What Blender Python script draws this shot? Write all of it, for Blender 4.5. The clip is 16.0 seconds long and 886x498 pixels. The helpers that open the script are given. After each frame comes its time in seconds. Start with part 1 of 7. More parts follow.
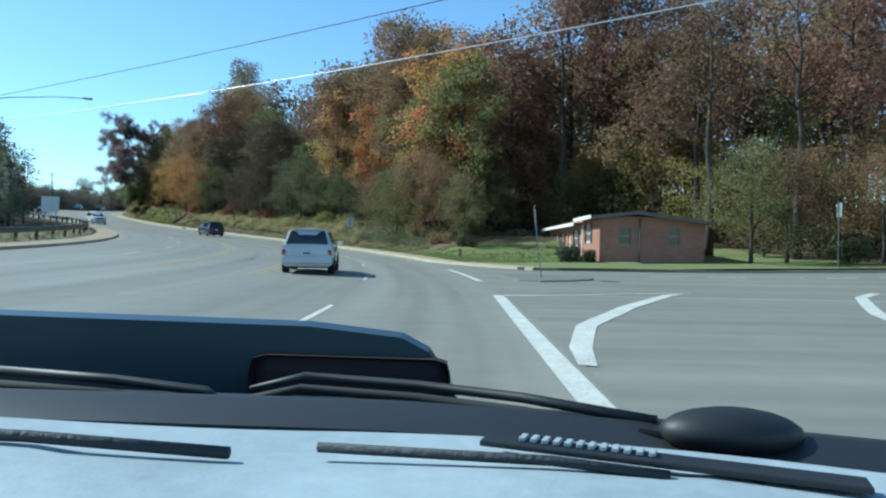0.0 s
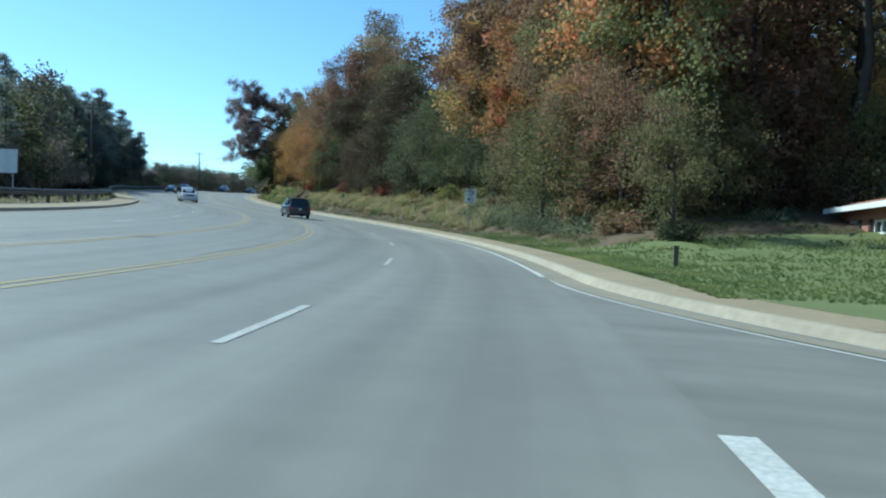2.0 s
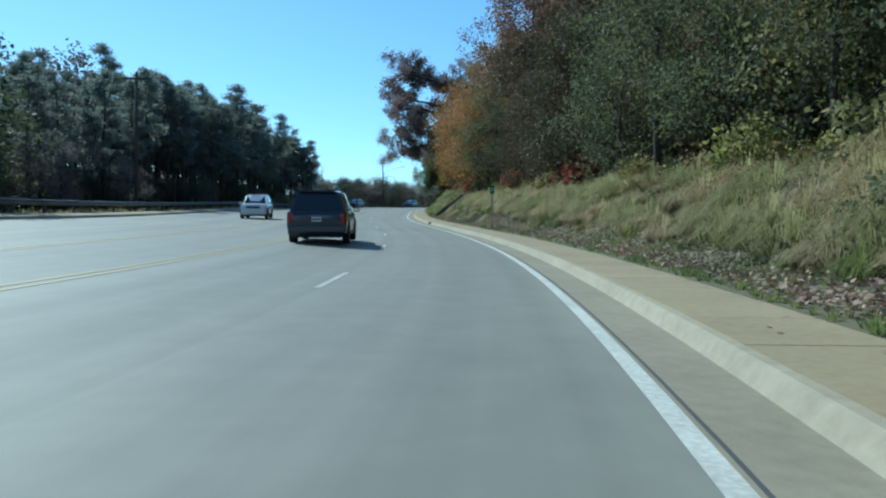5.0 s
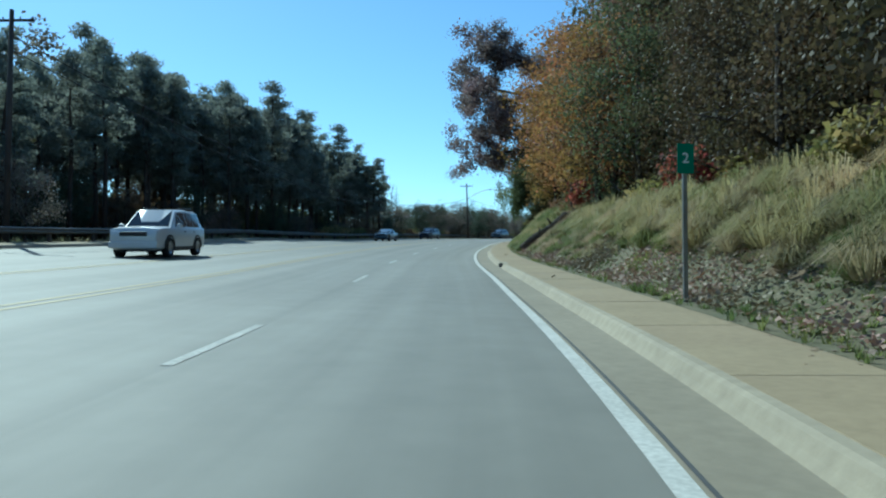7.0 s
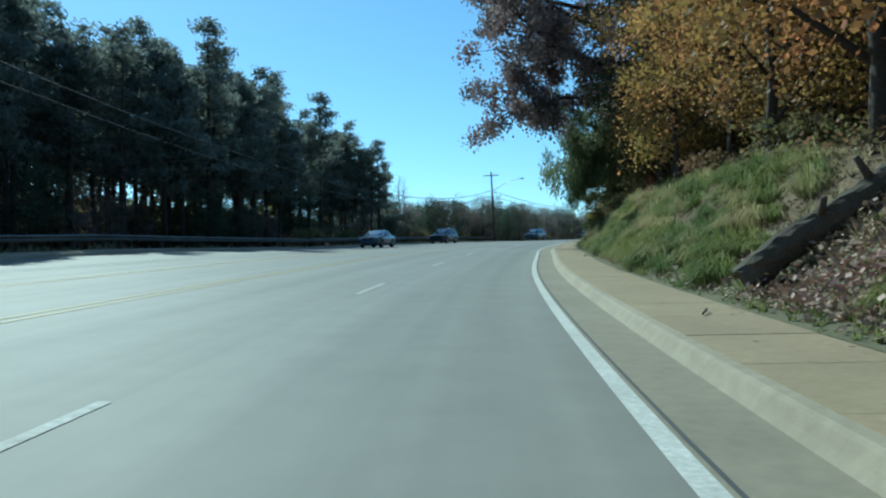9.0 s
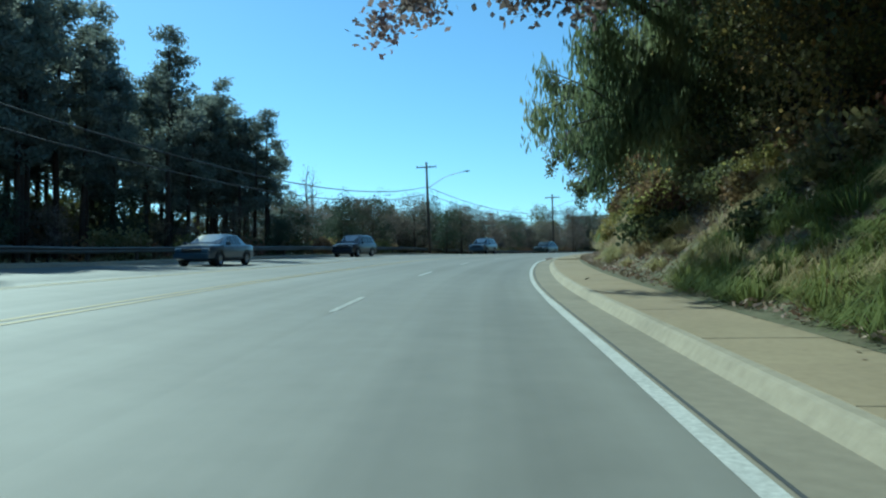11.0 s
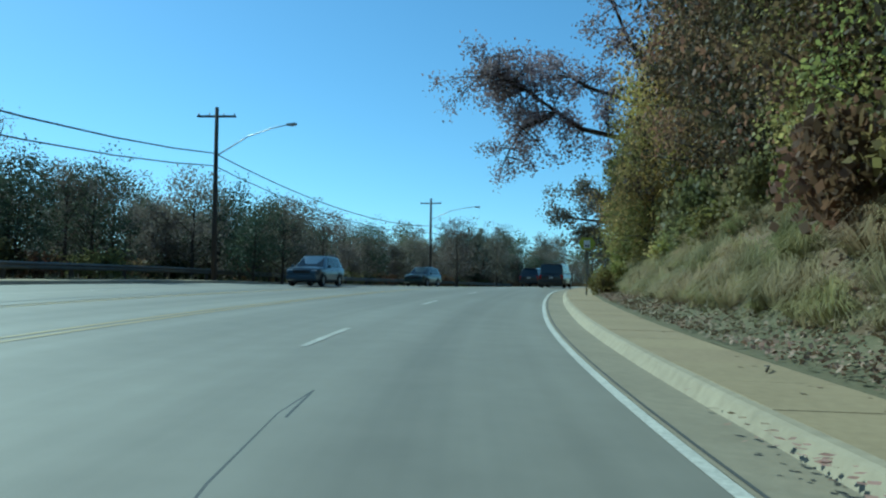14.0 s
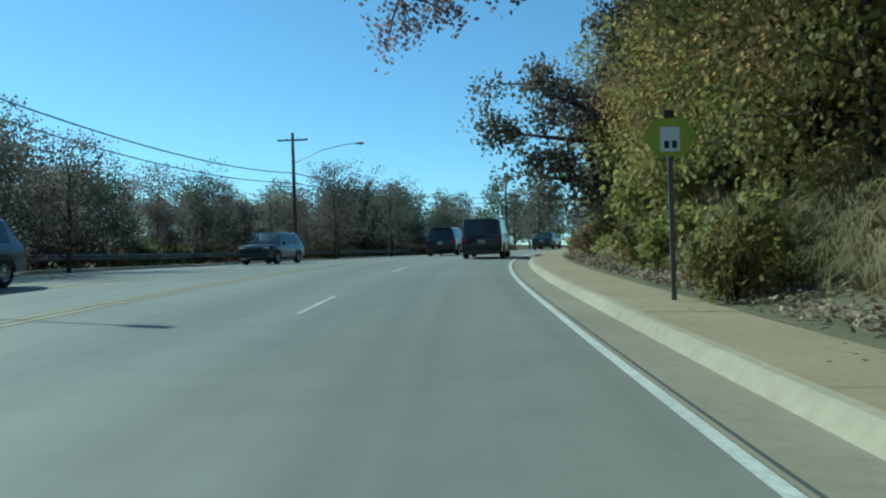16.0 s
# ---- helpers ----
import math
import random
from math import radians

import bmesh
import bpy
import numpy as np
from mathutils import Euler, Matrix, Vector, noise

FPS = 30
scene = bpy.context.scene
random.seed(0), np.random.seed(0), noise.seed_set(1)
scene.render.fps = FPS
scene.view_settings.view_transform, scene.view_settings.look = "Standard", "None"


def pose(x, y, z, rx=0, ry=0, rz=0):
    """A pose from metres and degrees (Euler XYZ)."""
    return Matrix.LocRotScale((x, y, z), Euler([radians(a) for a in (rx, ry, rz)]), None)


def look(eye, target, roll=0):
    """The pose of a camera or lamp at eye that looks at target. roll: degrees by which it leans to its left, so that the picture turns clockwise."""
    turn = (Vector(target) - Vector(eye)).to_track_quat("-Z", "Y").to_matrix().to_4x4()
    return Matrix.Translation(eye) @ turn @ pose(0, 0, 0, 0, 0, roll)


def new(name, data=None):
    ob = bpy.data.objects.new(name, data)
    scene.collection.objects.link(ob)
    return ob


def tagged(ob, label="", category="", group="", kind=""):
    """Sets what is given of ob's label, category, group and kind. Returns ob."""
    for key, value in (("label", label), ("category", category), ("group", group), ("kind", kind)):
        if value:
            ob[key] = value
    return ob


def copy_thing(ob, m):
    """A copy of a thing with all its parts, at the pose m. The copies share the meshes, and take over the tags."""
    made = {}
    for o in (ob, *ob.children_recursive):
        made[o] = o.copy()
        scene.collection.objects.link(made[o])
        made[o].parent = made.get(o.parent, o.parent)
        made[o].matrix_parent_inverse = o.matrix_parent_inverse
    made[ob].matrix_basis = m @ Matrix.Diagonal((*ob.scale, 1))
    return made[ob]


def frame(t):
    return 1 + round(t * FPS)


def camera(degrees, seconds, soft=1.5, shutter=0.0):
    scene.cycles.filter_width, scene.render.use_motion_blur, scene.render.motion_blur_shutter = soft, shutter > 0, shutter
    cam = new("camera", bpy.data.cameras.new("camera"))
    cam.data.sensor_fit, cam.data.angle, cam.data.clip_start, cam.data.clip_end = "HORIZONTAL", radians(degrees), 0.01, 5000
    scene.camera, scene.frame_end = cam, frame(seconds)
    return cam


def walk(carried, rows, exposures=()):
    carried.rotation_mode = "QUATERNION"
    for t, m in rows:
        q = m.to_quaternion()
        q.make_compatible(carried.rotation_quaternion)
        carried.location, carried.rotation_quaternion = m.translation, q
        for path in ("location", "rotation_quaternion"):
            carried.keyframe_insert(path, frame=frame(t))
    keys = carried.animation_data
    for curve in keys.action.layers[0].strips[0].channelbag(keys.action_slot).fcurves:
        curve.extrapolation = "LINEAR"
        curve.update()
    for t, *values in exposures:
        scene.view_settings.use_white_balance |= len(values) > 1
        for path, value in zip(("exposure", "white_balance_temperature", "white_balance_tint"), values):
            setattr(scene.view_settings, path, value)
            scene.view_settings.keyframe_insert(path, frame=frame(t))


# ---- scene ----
# ---- camera ----
cam = camera(62.0, 16.0, soft=2.2)
EXPOSURE, KELVIN, TINT = 0.08, 5200, -13
PATH = [
    (0.0, pose(0.116, 0.222, 1.195, 89.88, -0.90, 0.57)),
    (0.5, pose(0.482, 7.623, 1.163, 89.07, -0.82, 3.45)),
    (1.0, pose(0.461, 15.009, 1.178, 89.17, -1.40, 7.58)),
    (1.5, pose(0.111, 22.330, 1.202, 87.84, -1.94, 10.57)),
    (2.0, pose(-0.589, 29.605, 1.257, 88.76, -2.11, 13.81)),
    (2.5, pose(-1.589, 36.782, 1.331, 89.93, -2.06, 16.01)),
    (3.0, pose(-2.941, 43.866, 1.439, 90.25, -0.68, 19.24)),
    (3.5, pose(-4.695, 50.905, 1.569, 91.27, -1.21, 23.19)),
    (4.0, pose(-6.690, 57.867, 1.724, 90.17, -0.96, 25.45)),
    (4.5, pose(-9.245, 64.693, 1.921, 90.13, -0.16, 29.36)),
    (5.0, pose(-12.251, 71.338, 2.132, 89.51, 0.04, 31.83)),
    (5.2, pose(-13.534, 73.956, 2.229, 90.36, -0.04, 32.55)),
    (5.5, pose(-15.519, 77.854, 2.380, 90.64, -0.06, 33.71)),
    (6.0, pose(-19.066, 84.220, 2.655, 91.10, -0.09, 35.65)),
    (6.5, pose(-22.944, 90.378, 2.954, 91.56, -0.12, 37.59)),
    (7.0, pose(-27.111, 96.323, 3.276, 92.02, -0.15, 39.53)),
    (7.3, pose(-29.705, 99.807, 3.480, 92.30, -0.17, 40.70)),
    (7.5, pose(-31.456, 102.108, 3.616, 92.44, -0.11, 40.54)),
    (8.0, pose(-35.932, 107.747, 3.979, 92.17, -0.16, 42.12)),
    (8.5, pose(-40.506, 113.239, 4.364, 92.30, -0.19, 42.52)),
    (9.0, pose(-44.997, 118.649, 4.767, 92.27, 0.95, 41.34)),
    (9.2, pose(-46.699, 120.819, 4.926, 92.98, 1.01, 40.64)),
    (9.5, pose(-49.232, 124.073, 5.155, 92.98, 0.89, 39.93)),
    (10.0, pose(-53.364, 129.483, 5.554, 92.98, 0.69, 38.74)),
    (10.5, pose(-57.361, 134.867, 5.957, 92.98, 0.49, 37.55)),
    (11.0, pose(-61.224, 140.218, 6.362, 92.98, 0.29, 36.36)),
    (11.3, pose(-63.492, 143.414, 6.606, 92.97, 0.17, 35.65)),
    (11.5, pose(-64.991, 145.540, 6.769, 94.95, 1.09, 35.67)),
    (12.0, pose(-68.671, 150.844, 7.172, 93.03, 1.02, 33.54)),
    (12.5, pose(-72.167, 156.236, 7.575, 92.09, 0.36, 32.20)),
    (13.0, pose(-75.432, 161.713, 7.970, 92.01, 0.10, 29.19)),
    (13.5, pose(-78.425, 167.247, 8.355, 93.38, -0.78, 27.72)),
    (13.8, pose(-80.092, 170.574, 8.578, 97.23, -1.05, 23.84)),
    (14.0, pose(-81.167, 172.794, 8.733, 94.86, -1.55, 25.00)),
    (14.5, pose(-83.666, 178.355, 9.097, 93.11, -1.32, 24.13)),
    (15.0, pose(-85.890, 183.962, 9.457, 93.11, 0.12, 21.21)),
    (15.5, pose(-87.872, 189.586, 9.806, 92.89, 0.03, 17.97)),
    (16.0, pose(-89.670, 195.258, 10.126, 91.99, 1.17, 17.04)),
]

walk(cam, PATH, exposures=[(0.0, EXPOSURE + 0.36, 5270, TINT + 4), (2.5, EXPOSURE + 0.22, 5060, TINT + 3), (5.0, EXPOSURE + 0.06, 4980, TINT + 1), (7.5, EXPOSURE, 5020, TINT - 3),
                           (11.5, EXPOSURE - 0.02, 5020, TINT - 10), (13.7, EXPOSURE - 0.15, 4900, TINT - 12), (16.0, EXPOSURE - 0.1, 5080, TINT - 11)])

# ---- light ----
SUN_AZ, SUN_EL = radians(74.0), radians(41.0)      # counter-clockwise from +y
sun_dir = Vector((-math.sin(SUN_AZ) * math.cos(SUN_EL), math.cos(SUN_AZ) * math.cos(SUN_EL), math.sin(SUN_EL)))
world = bpy.data.worlds.new("sky")
scene.world = world
world.use_nodes = True
sky = world.node_tree.nodes.new("ShaderNodeTexSky")
sky.sky_type = "NISHITA"
sky.sun_disc = False
sky.sun_elevation, sky.sun_rotation = SUN_EL, -SUN_AZ
sky.air_density, sky.dust_density, sky.ozone_density = 1.0, 0.15, 3.5
back = world.node_tree.nodes["Background"]
world.node_tree.links.new(sky.outputs[0], back.inputs[0])
back.inputs[1].default_value = 0.13
lamp = bpy.data.lights.new("sun", "SUN")
lamp.energy, lamp.angle, lamp.color = 4.6, radians(0.6), (1.0, 0.93, 0.82)
sun_ob = new("sun", lamp)
sun_ob.matrix_world = look((0, 0, 0), -sun_dir)


# ---- materials ----
def mat(name, a, b=None, scale=1.0, rough=0.8, metal=0.0, bump=0.0, bump_scale=30.0, fine=0.25, obj_rand=0.0, spec=0.5,
        trans=0.0, island=0.0, coat=0.0):
    """Two-scale noise between colours a and b, with bump, hue change from object to object, and light through leaves."""
    m = bpy.data.materials.new(name)
    m.use_nodes = True
    nt = m.node_tree
    p = nt.nodes["Principled BSDF"]
    b = b or tuple(c * 0.7 for c in a)
    tc = nt.nodes.new("ShaderNodeTexCoord")
    n1 = nt.nodes.new("ShaderNodeTexNoise")
    n1.inputs["Scale"].default_value, n1.inputs["Detail"].default_value = scale, 5
    n2 = nt.nodes.new("ShaderNodeTexNoise")
    n2.inputs["Scale"].default_value, n2.inputs["Detail"].default_value = scale * 14, 3
    for n in (n1, n2):
        nt.links.new(tc.outputs["Object"], n.inputs["Vector"])
    mx = nt.nodes.new("ShaderNodeMix")
    mx.data_type = "FLOAT"
    mx.inputs[0].default_value = fine
    nt.links.new(n1.outputs["Fac"], mx.inputs[2])
    nt.links.new(n2.outputs["Fac"], mx.inputs[3])
    fac = mx.outputs[0]
    if island:
        geo = nt.nodes.new("ShaderNodeNewGeometry")
        mi = nt.nodes.new("ShaderNodeMix")
        mi.data_type = "FLOAT"
        mi.inputs[0].default_value = island
        nt.links.new(fac, mi.inputs[2])
        nt.links.new(geo.outputs["Random Per Island"], mi.inputs[3])
        fac = mi.outputs[0]
    ramp = nt.nodes.new("ShaderNodeValToRGB")
    lo, hi = (0.28, 0.72) if not island else (0.1, 0.9)
    ramp.color_ramp.elements[0].position, ramp.color_ramp.elements[1].position = lo, hi
    ramp.color_ramp.elements[0].color, ramp.color_ramp.elements[1].color = (*b, 1), (*a, 1)
    nt.links.new(fac, ramp.inputs[0])
    col = ramp.outputs[0]
    if obj_rand:
        info = nt.nodes.new("ShaderNodeObjectInfo")
        hs = nt.nodes.new("ShaderNodeHueSaturation")
        for key, lo, hi in (("Hue", 0.5 - 0.02 * obj_rand, 0.5 + 0.025 * obj_rand), ("Value", 1 - 0.35 * obj_rand, 1 + 0.35 * obj_rand)):
            mr = nt.nodes.new("ShaderNodeMapRange")
            mr.inputs[3].default_value, mr.inputs[4].default_value = lo, hi
            if key == "Value":
                mul = nt.nodes.new("ShaderNodeMath")
                mul.operation = "MULTIPLY"
                mul.inputs[1].default_value = 7.31
                fr = nt.nodes.new("ShaderNodeMath")
                fr.operation = "FRACT"
                nt.links.new(info.outputs["Random"], mul.inputs[0])
                nt.links.new(mul.outputs[0], fr.inputs[0])
                nt.links.new(fr.outputs[0], mr.inputs[0])
            else:
                nt.links.new(info.outputs["Random"], mr.inputs[0])
            nt.links.new(mr.outputs[0], hs.inputs[key])
        nt.links.new(col, hs.inputs["Color"])
        col = hs.outputs[0]
    nt.links.new(col, p.inputs["Base Color"])
    p.inputs["Roughness"].default_value, p.inputs["Metallic"].default_value = rough, metal
    p.inputs["Specular IOR Level"].default_value = spec
    if coat:
        p.inputs["Coat Weight"].default_value, p.inputs["Coat Roughness"].default_value = coat, 0.08
    if bump:
        bn = nt.nodes.new("ShaderNodeTexNoise")
        bn.inputs["Scale"].default_value, bn.inputs["Detail"].default_value = bump_scale, 4
        nt.links.new(tc.outputs["Object"], bn.inputs["Vector"])
        bu = nt.nodes.new("ShaderNodeBump")
        bu.inputs["Strength"].default_value, bu.inputs["Distance"].default_value = bump, 0.02
        nt.links.new(bn.outputs["Fac"], bu.inputs["Height"])
        nt.links.new(bu.outputs[0], p.inputs["Normal"])
    if trans:
        tr = nt.nodes.new("ShaderNodeBsdfTranslucent")
        nt.links.new(col, tr.inputs[0])
        ms = nt.nodes.new("ShaderNodeMixShader")
        ms.inputs[0].default_value = trans
        nt.links.new(p.outputs[0], ms.inputs[1])
        nt.links.new(tr.outputs[0], ms.inputs[2])
        nt.links.new(ms.outputs[0], nt.nodes["Material Output"].inputs[0])
    return m


def leaf_mat(name, a, b, trans=0.52, obj_rand=0.8):
    m = mat(name, a, b, scale=0.35, rough=0.6, fine=0.2, island=0.38, trans=trans, obj_rand=obj_rand, spec=0.25)
    nt = m.node_tree
    p = nt.nodes["Principled BSDF"]
    col = p.inputs["Base Color"].links[0].from_socket
    tc = nt.nodes.new("ShaderNodeTexCoord")
    ns = nt.nodes.new("ShaderNodeTexNoise")
    ns.inputs["Scale"].default_value, ns.inputs["Detail"].default_value = 0.42, 2
    nt.links.new(tc.outputs["Object"], ns.inputs["Vector"])
    hs = nt.nodes.new("ShaderNodeHueSaturation")
    for key, lo, hi in (("Hue", 0.535, 0.465), ("Value", 0.7, 1.3)):
        mr = nt.nodes.new("ShaderNodeMapRange")
        mr.inputs[1].default_value, mr.inputs[2].default_value = 0.3, 0.7
        mr.inputs[3].default_value, mr.inputs[4].default_value = lo, hi
        nt.links.new(ns.outputs["Fac"], mr.inputs[0])
        nt.links.new(mr.outputs[0], hs.inputs[key])
    hs.inputs["Saturation"].default_value = 0.88
    nt.links.new(col, hs.inputs["Color"])
    nt.links.new(hs.outputs[0], p.inputs["Base Color"])
    for n in nt.nodes:
        if n.type == "BSDF_TRANSLUCENT":
            nt.links.new(hs.outputs[0], n.inputs[0])
    return m


M = {}
def asphalt_mat():
    """Old asphalt: grain, blotches, and tracks worn along the lanes (UV: station and offset in metres)."""
    m = mat("asphalt", (0.242, 0.229, 0.192), (0.178, 0.168, 0.141), scale=0.12, rough=0.7, bump=0.07, bump_scale=70, fine=0.4, spec=0.32)
    nt = m.node_tree
    p = nt.nodes["Principled BSDF"]
    col = p.inputs["Base Color"].links[0].from_socket
    uv = nt.nodes.new("ShaderNodeUVMap")
    mp = nt.nodes.new("ShaderNodeMapping")
    mp.inputs["Scale"].default_value = (0.02, 1.3, 1)
    n1 = nt.nodes.new("ShaderNodeTexNoise")
    n1.inputs["Scale"].default_value, n1.inputs["Detail"].default_value = 1.0, 4
    nt.links.new(uv.outputs[0], mp.inputs[0])
    nt.links.new(mp.outputs[0], n1.inputs["Vector"])
    sp = nt.nodes.new("ShaderNodeSeparateXYZ")
    nt.links.new(uv.outputs[0], sp.inputs[0])
    lane = nt.nodes.new("ShaderNodeMath")
    lane.operation = "MULTIPLY"
    lane.inputs[1].default_value = 2 * math.pi / 3.66
    nt.links.new(sp.outputs[1], lane.inputs[0])
    co = nt.nodes.new("ShaderNodeMath")
    co.operation = "COSINE"
    nt.links.new(lane.outputs[0], co.inputs[0])
    mr = nt.nodes.new("ShaderNodeMapRange")
    mr.inputs[1].default_value, mr.inputs[2].default_value, mr.inputs[3].default_value, mr.inputs[4].default_value = 0.3, 0.7, 0.84, 1.12
    nt.links.new(n1.outputs["Fac"], mr.inputs[0])
    ml = nt.nodes.new("ShaderNodeMath")
    ml.operation = "MULTIPLY_ADD"
    ml.inputs[1].default_value = 0.045
    nt.links.new(co.outputs[0], ml.inputs[0])
    nt.links.new(mr.outputs[0], ml.inputs[2])
    hs = nt.nodes.new("ShaderNodeHueSaturation")
    nt.links.new(ml.outputs[0], hs.inputs["Value"])
    nt.links.new(col, hs.inputs["Color"])
    nt.links.new(hs.outputs[0], p.inputs["Base Color"])
    return m


M["asphalt"] = asphalt_mat()
M["patch"] = mat("asphalt patch", (0.085, 0.085, 0.083), (0.06, 0.06, 0.06), scale=0.4, rough=0.85, bump=0.2, bump_scale=60)
M["crack"] = mat("crack sealant", (0.03, 0.03, 0.03), (0.018, 0.018, 0.018), scale=2, rough=0.6)
M["white_line"] = mat("white road paint", (0.68, 0.66, 0.59), (0.36, 0.345, 0.30), scale=1.6, rough=0.7, fine=0.6)
M["worn_line"] = mat("worn white lane paint", (0.56, 0.54, 0.48), (0.23, 0.22, 0.19), scale=1.1, rough=0.75, fine=0.6)
M["yellow_line"] = mat("yellow road paint", (0.40, 0.29, 0.10), (0.24, 0.20, 0.11), scale=1.6, rough=0.7, fine=0.6)
M["concrete"] = mat("kerb concrete", (0.41, 0.35, 0.245), (0.25, 0.21, 0.145), scale=0.5, rough=0.9, bump=0.2, bump_scale=25, fine=0.45)
M["gutter"] = mat("gutter concrete", (0.315, 0.268, 0.188), (0.205, 0.174, 0.12), scale=0.5, rough=0.9, bump=0.2, bump_scale=25, fine=0.45)
M["slab"] = mat("pavement slab concrete", (0.36, 0.278, 0.165), (0.245, 0.187, 0.108), scale=0.7, rough=0.92, bump=0.2, bump_scale=25, fine=0.5, obj_rand=0.12)
M["lawn"] = mat("lawn soil", (0.17, 0.19, 0.06), (0.125, 0.145, 0.045), scale=0.6, rough=0.95, bump=0.5, bump_scale=14)
M["verge"] = mat("dry verge soil", (0.17, 0.14, 0.08), (0.075, 0.08, 0.035), scale=0.9, rough=0.95, bump=0.6, bump_scale=9, fine=0.5)
M["bank"] = mat("bank soil with dead grass", (0.17, 0.115, 0.06), (0.08, 0.055, 0.028), scale=0.45, rough=0.95, bump=0.6, bump_scale=7, fine=0.45)
M["forest"] = mat("forest floor leaves", (0.115, 0.072, 0.038), (0.05, 0.034, 0.018), scale=0.8, rough=0.95, bump=0.6, bump_scale=6, fine=0.5)
M["bark"] = mat("grey-brown bark", (0.085, 0.066, 0.05), (0.035, 0.028, 0.022), scale=1.5, rough=0.95, bump=0.7, bump_scale=12, fine=0.5)
M["pine_bark"] = mat("pine bark", (0.075, 0.052, 0.038), (0.03, 0.023, 0.018), scale=1.5, rough=0.95, bump=0.7, bump_scale=10, fine=0.5)
M["dead_wood"] = mat("weathered log bark", (0.11, 0.088, 0.062), (0.04, 0.032, 0.022), scale=2.0, rough=0.95, bump=0.8, bump_scale=14, fine=0.5)
L = {
    "rust": leaf_mat("rust oak leaves", (0.34, 0.195, 0.105), (0.13, 0.075, 0.045)),
    "brown": leaf_mat("brown oak leaves", (0.37, 0.222, 0.098), (0.145, 0.09, 0.042)),
    "orange": leaf_mat("orange maple leaves", (0.58, 0.27, 0.05), (0.25, 0.12, 0.03)),
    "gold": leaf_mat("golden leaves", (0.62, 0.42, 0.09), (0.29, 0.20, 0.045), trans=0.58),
    "olive": leaf_mat("olive leaves", (0.29, 0.26, 0.085), (0.105, 0.108, 0.04)),
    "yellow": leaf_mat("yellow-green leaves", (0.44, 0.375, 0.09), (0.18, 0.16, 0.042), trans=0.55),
    # darkness of the wood's shaded interior is put into this leaf colour
    "deep": leaf_mat("brown-green leaves, wood shade in the colour", (0.16, 0.118, 0.05), (0.052, 0.042, 0.02), trans=0.38),
    "green": leaf_mat("green leaves", (0.155, 0.165, 0.065), (0.055, 0.066, 0.03)),
    "willow": leaf_mat("grey-green leaves", (0.27, 0.30, 0.135), (0.10, 0.125, 0.055), trans=0.58),
    "maroon": leaf_mat("maroon oak leaves", (0.42, 0.30, 0.275), (0.20, 0.14, 0.135)),
    "pink": leaf_mat("dusty pink-brown leaves", (0.34, 0.25, 0.25), (0.15, 0.11, 0.115)),
    "oak_grey": leaf_mat("dull oak leaves", (0.27, 0.22, 0.165), (0.11, 0.10, 0.08)),
    "red": leaf_mat("red sumac leaves", (0.36, 0.07, 0.035), (0.17, 0.04, 0.022)),
    # needle colour raised so that it carries the pale glare haze
    "pine": leaf_mat("pine needles lightened for haze", (0.27, 0.295, 0.235), (0.15, 0.17, 0.14), trans=0.58),
    "ever": leaf_mat("dark evergreen leaves", (0.10, 0.13, 0.075), (0.045, 0.062, 0.036), trans=0.35),
    "grey": leaf_mat("grey-brown twigs", (0.30, 0.24, 0.19), (0.14, 0.115, 0.095), trans=0.4),
    "ivy": leaf_mat("pale ivy leaves", (0.25, 0.27, 0.14), (0.09, 0.105, 0.05), obj_rand=0.2),
    "grass": leaf_mat("dry grass blades", (0.42, 0.37, 0.18), (0.21, 0.195, 0.09), obj_rand=0.1),
    "tussock": leaf_mat("yellow-green tussock blades", (0.50, 0.43, 0.18), (0.24, 0.22, 0.09), obj_rand=0.1),
    "straw": leaf_mat("straw grass blades", (0.52, 0.43, 0.235), (0.27, 0.225, 0.115), obj_rand=0.1),
    "litter_brown": leaf_mat("brown fallen leaves", (0.46, 0.32, 0.21), (0.18, 0.115, 0.07), trans=0.1, obj_rand=0.1),
    "turf": leaf_mat("green turf blades", (0.24, 0.28, 0.07), (0.13, 0.165, 0.04), obj_rand=0.1),
    "litter": leaf_mat("fallen leaves", (0.40, 0.29, 0.19), (0.10, 0.06, 0.035), trans=0.1, obj_rand=0.1),
}
M["island"] = mat("worn island concrete", (0.20, 0.18, 0.145), (0.12, 0.11, 0.09), scale=0.8, rough=0.92, bump=0.2, bump_scale=25, fine=0.5)
M["yard"] = mat("patchy yard grass", (0.155, 0.15, 0.055), (0.10, 0.08, 0.04), scale=0.7, rough=0.95, bump=0.5, bump_scale=14, fine=0.5)
# two trim tones hold the gable's shade; the brown also colours a cover
M["trim_brown"] = mat("brown for shaded trim and an iron cover", (0.17, 0.14, 0.12), (0.11, 0.09, 0.08), scale=1.5, rough=0.7)
M["trim_grey"] = mat("trim greyed for the gable's shade", (0.27, 0.25, 0.23), (0.19, 0.18, 0.17), scale=1.5, rough=0.7)
# near-black that paints the shade inside the drain openings
M["drain_dark"] = mat("painted dark of the drain opening", (0.012, 0.011, 0.01), (0.006, 0.006, 0.006), scale=4, rough=1.0, spec=0.1)
M["brick"] = mat("red brick", (0.40, 0.17, 0.105), (0.27, 0.11, 0.07), scale=1.0, rough=0.9, fine=0.5)
M["trim_white"] = mat("white painted wood", (0.80, 0.80, 0.78), (0.66, 0.66, 0.63), scale=1.2, rough=0.6)
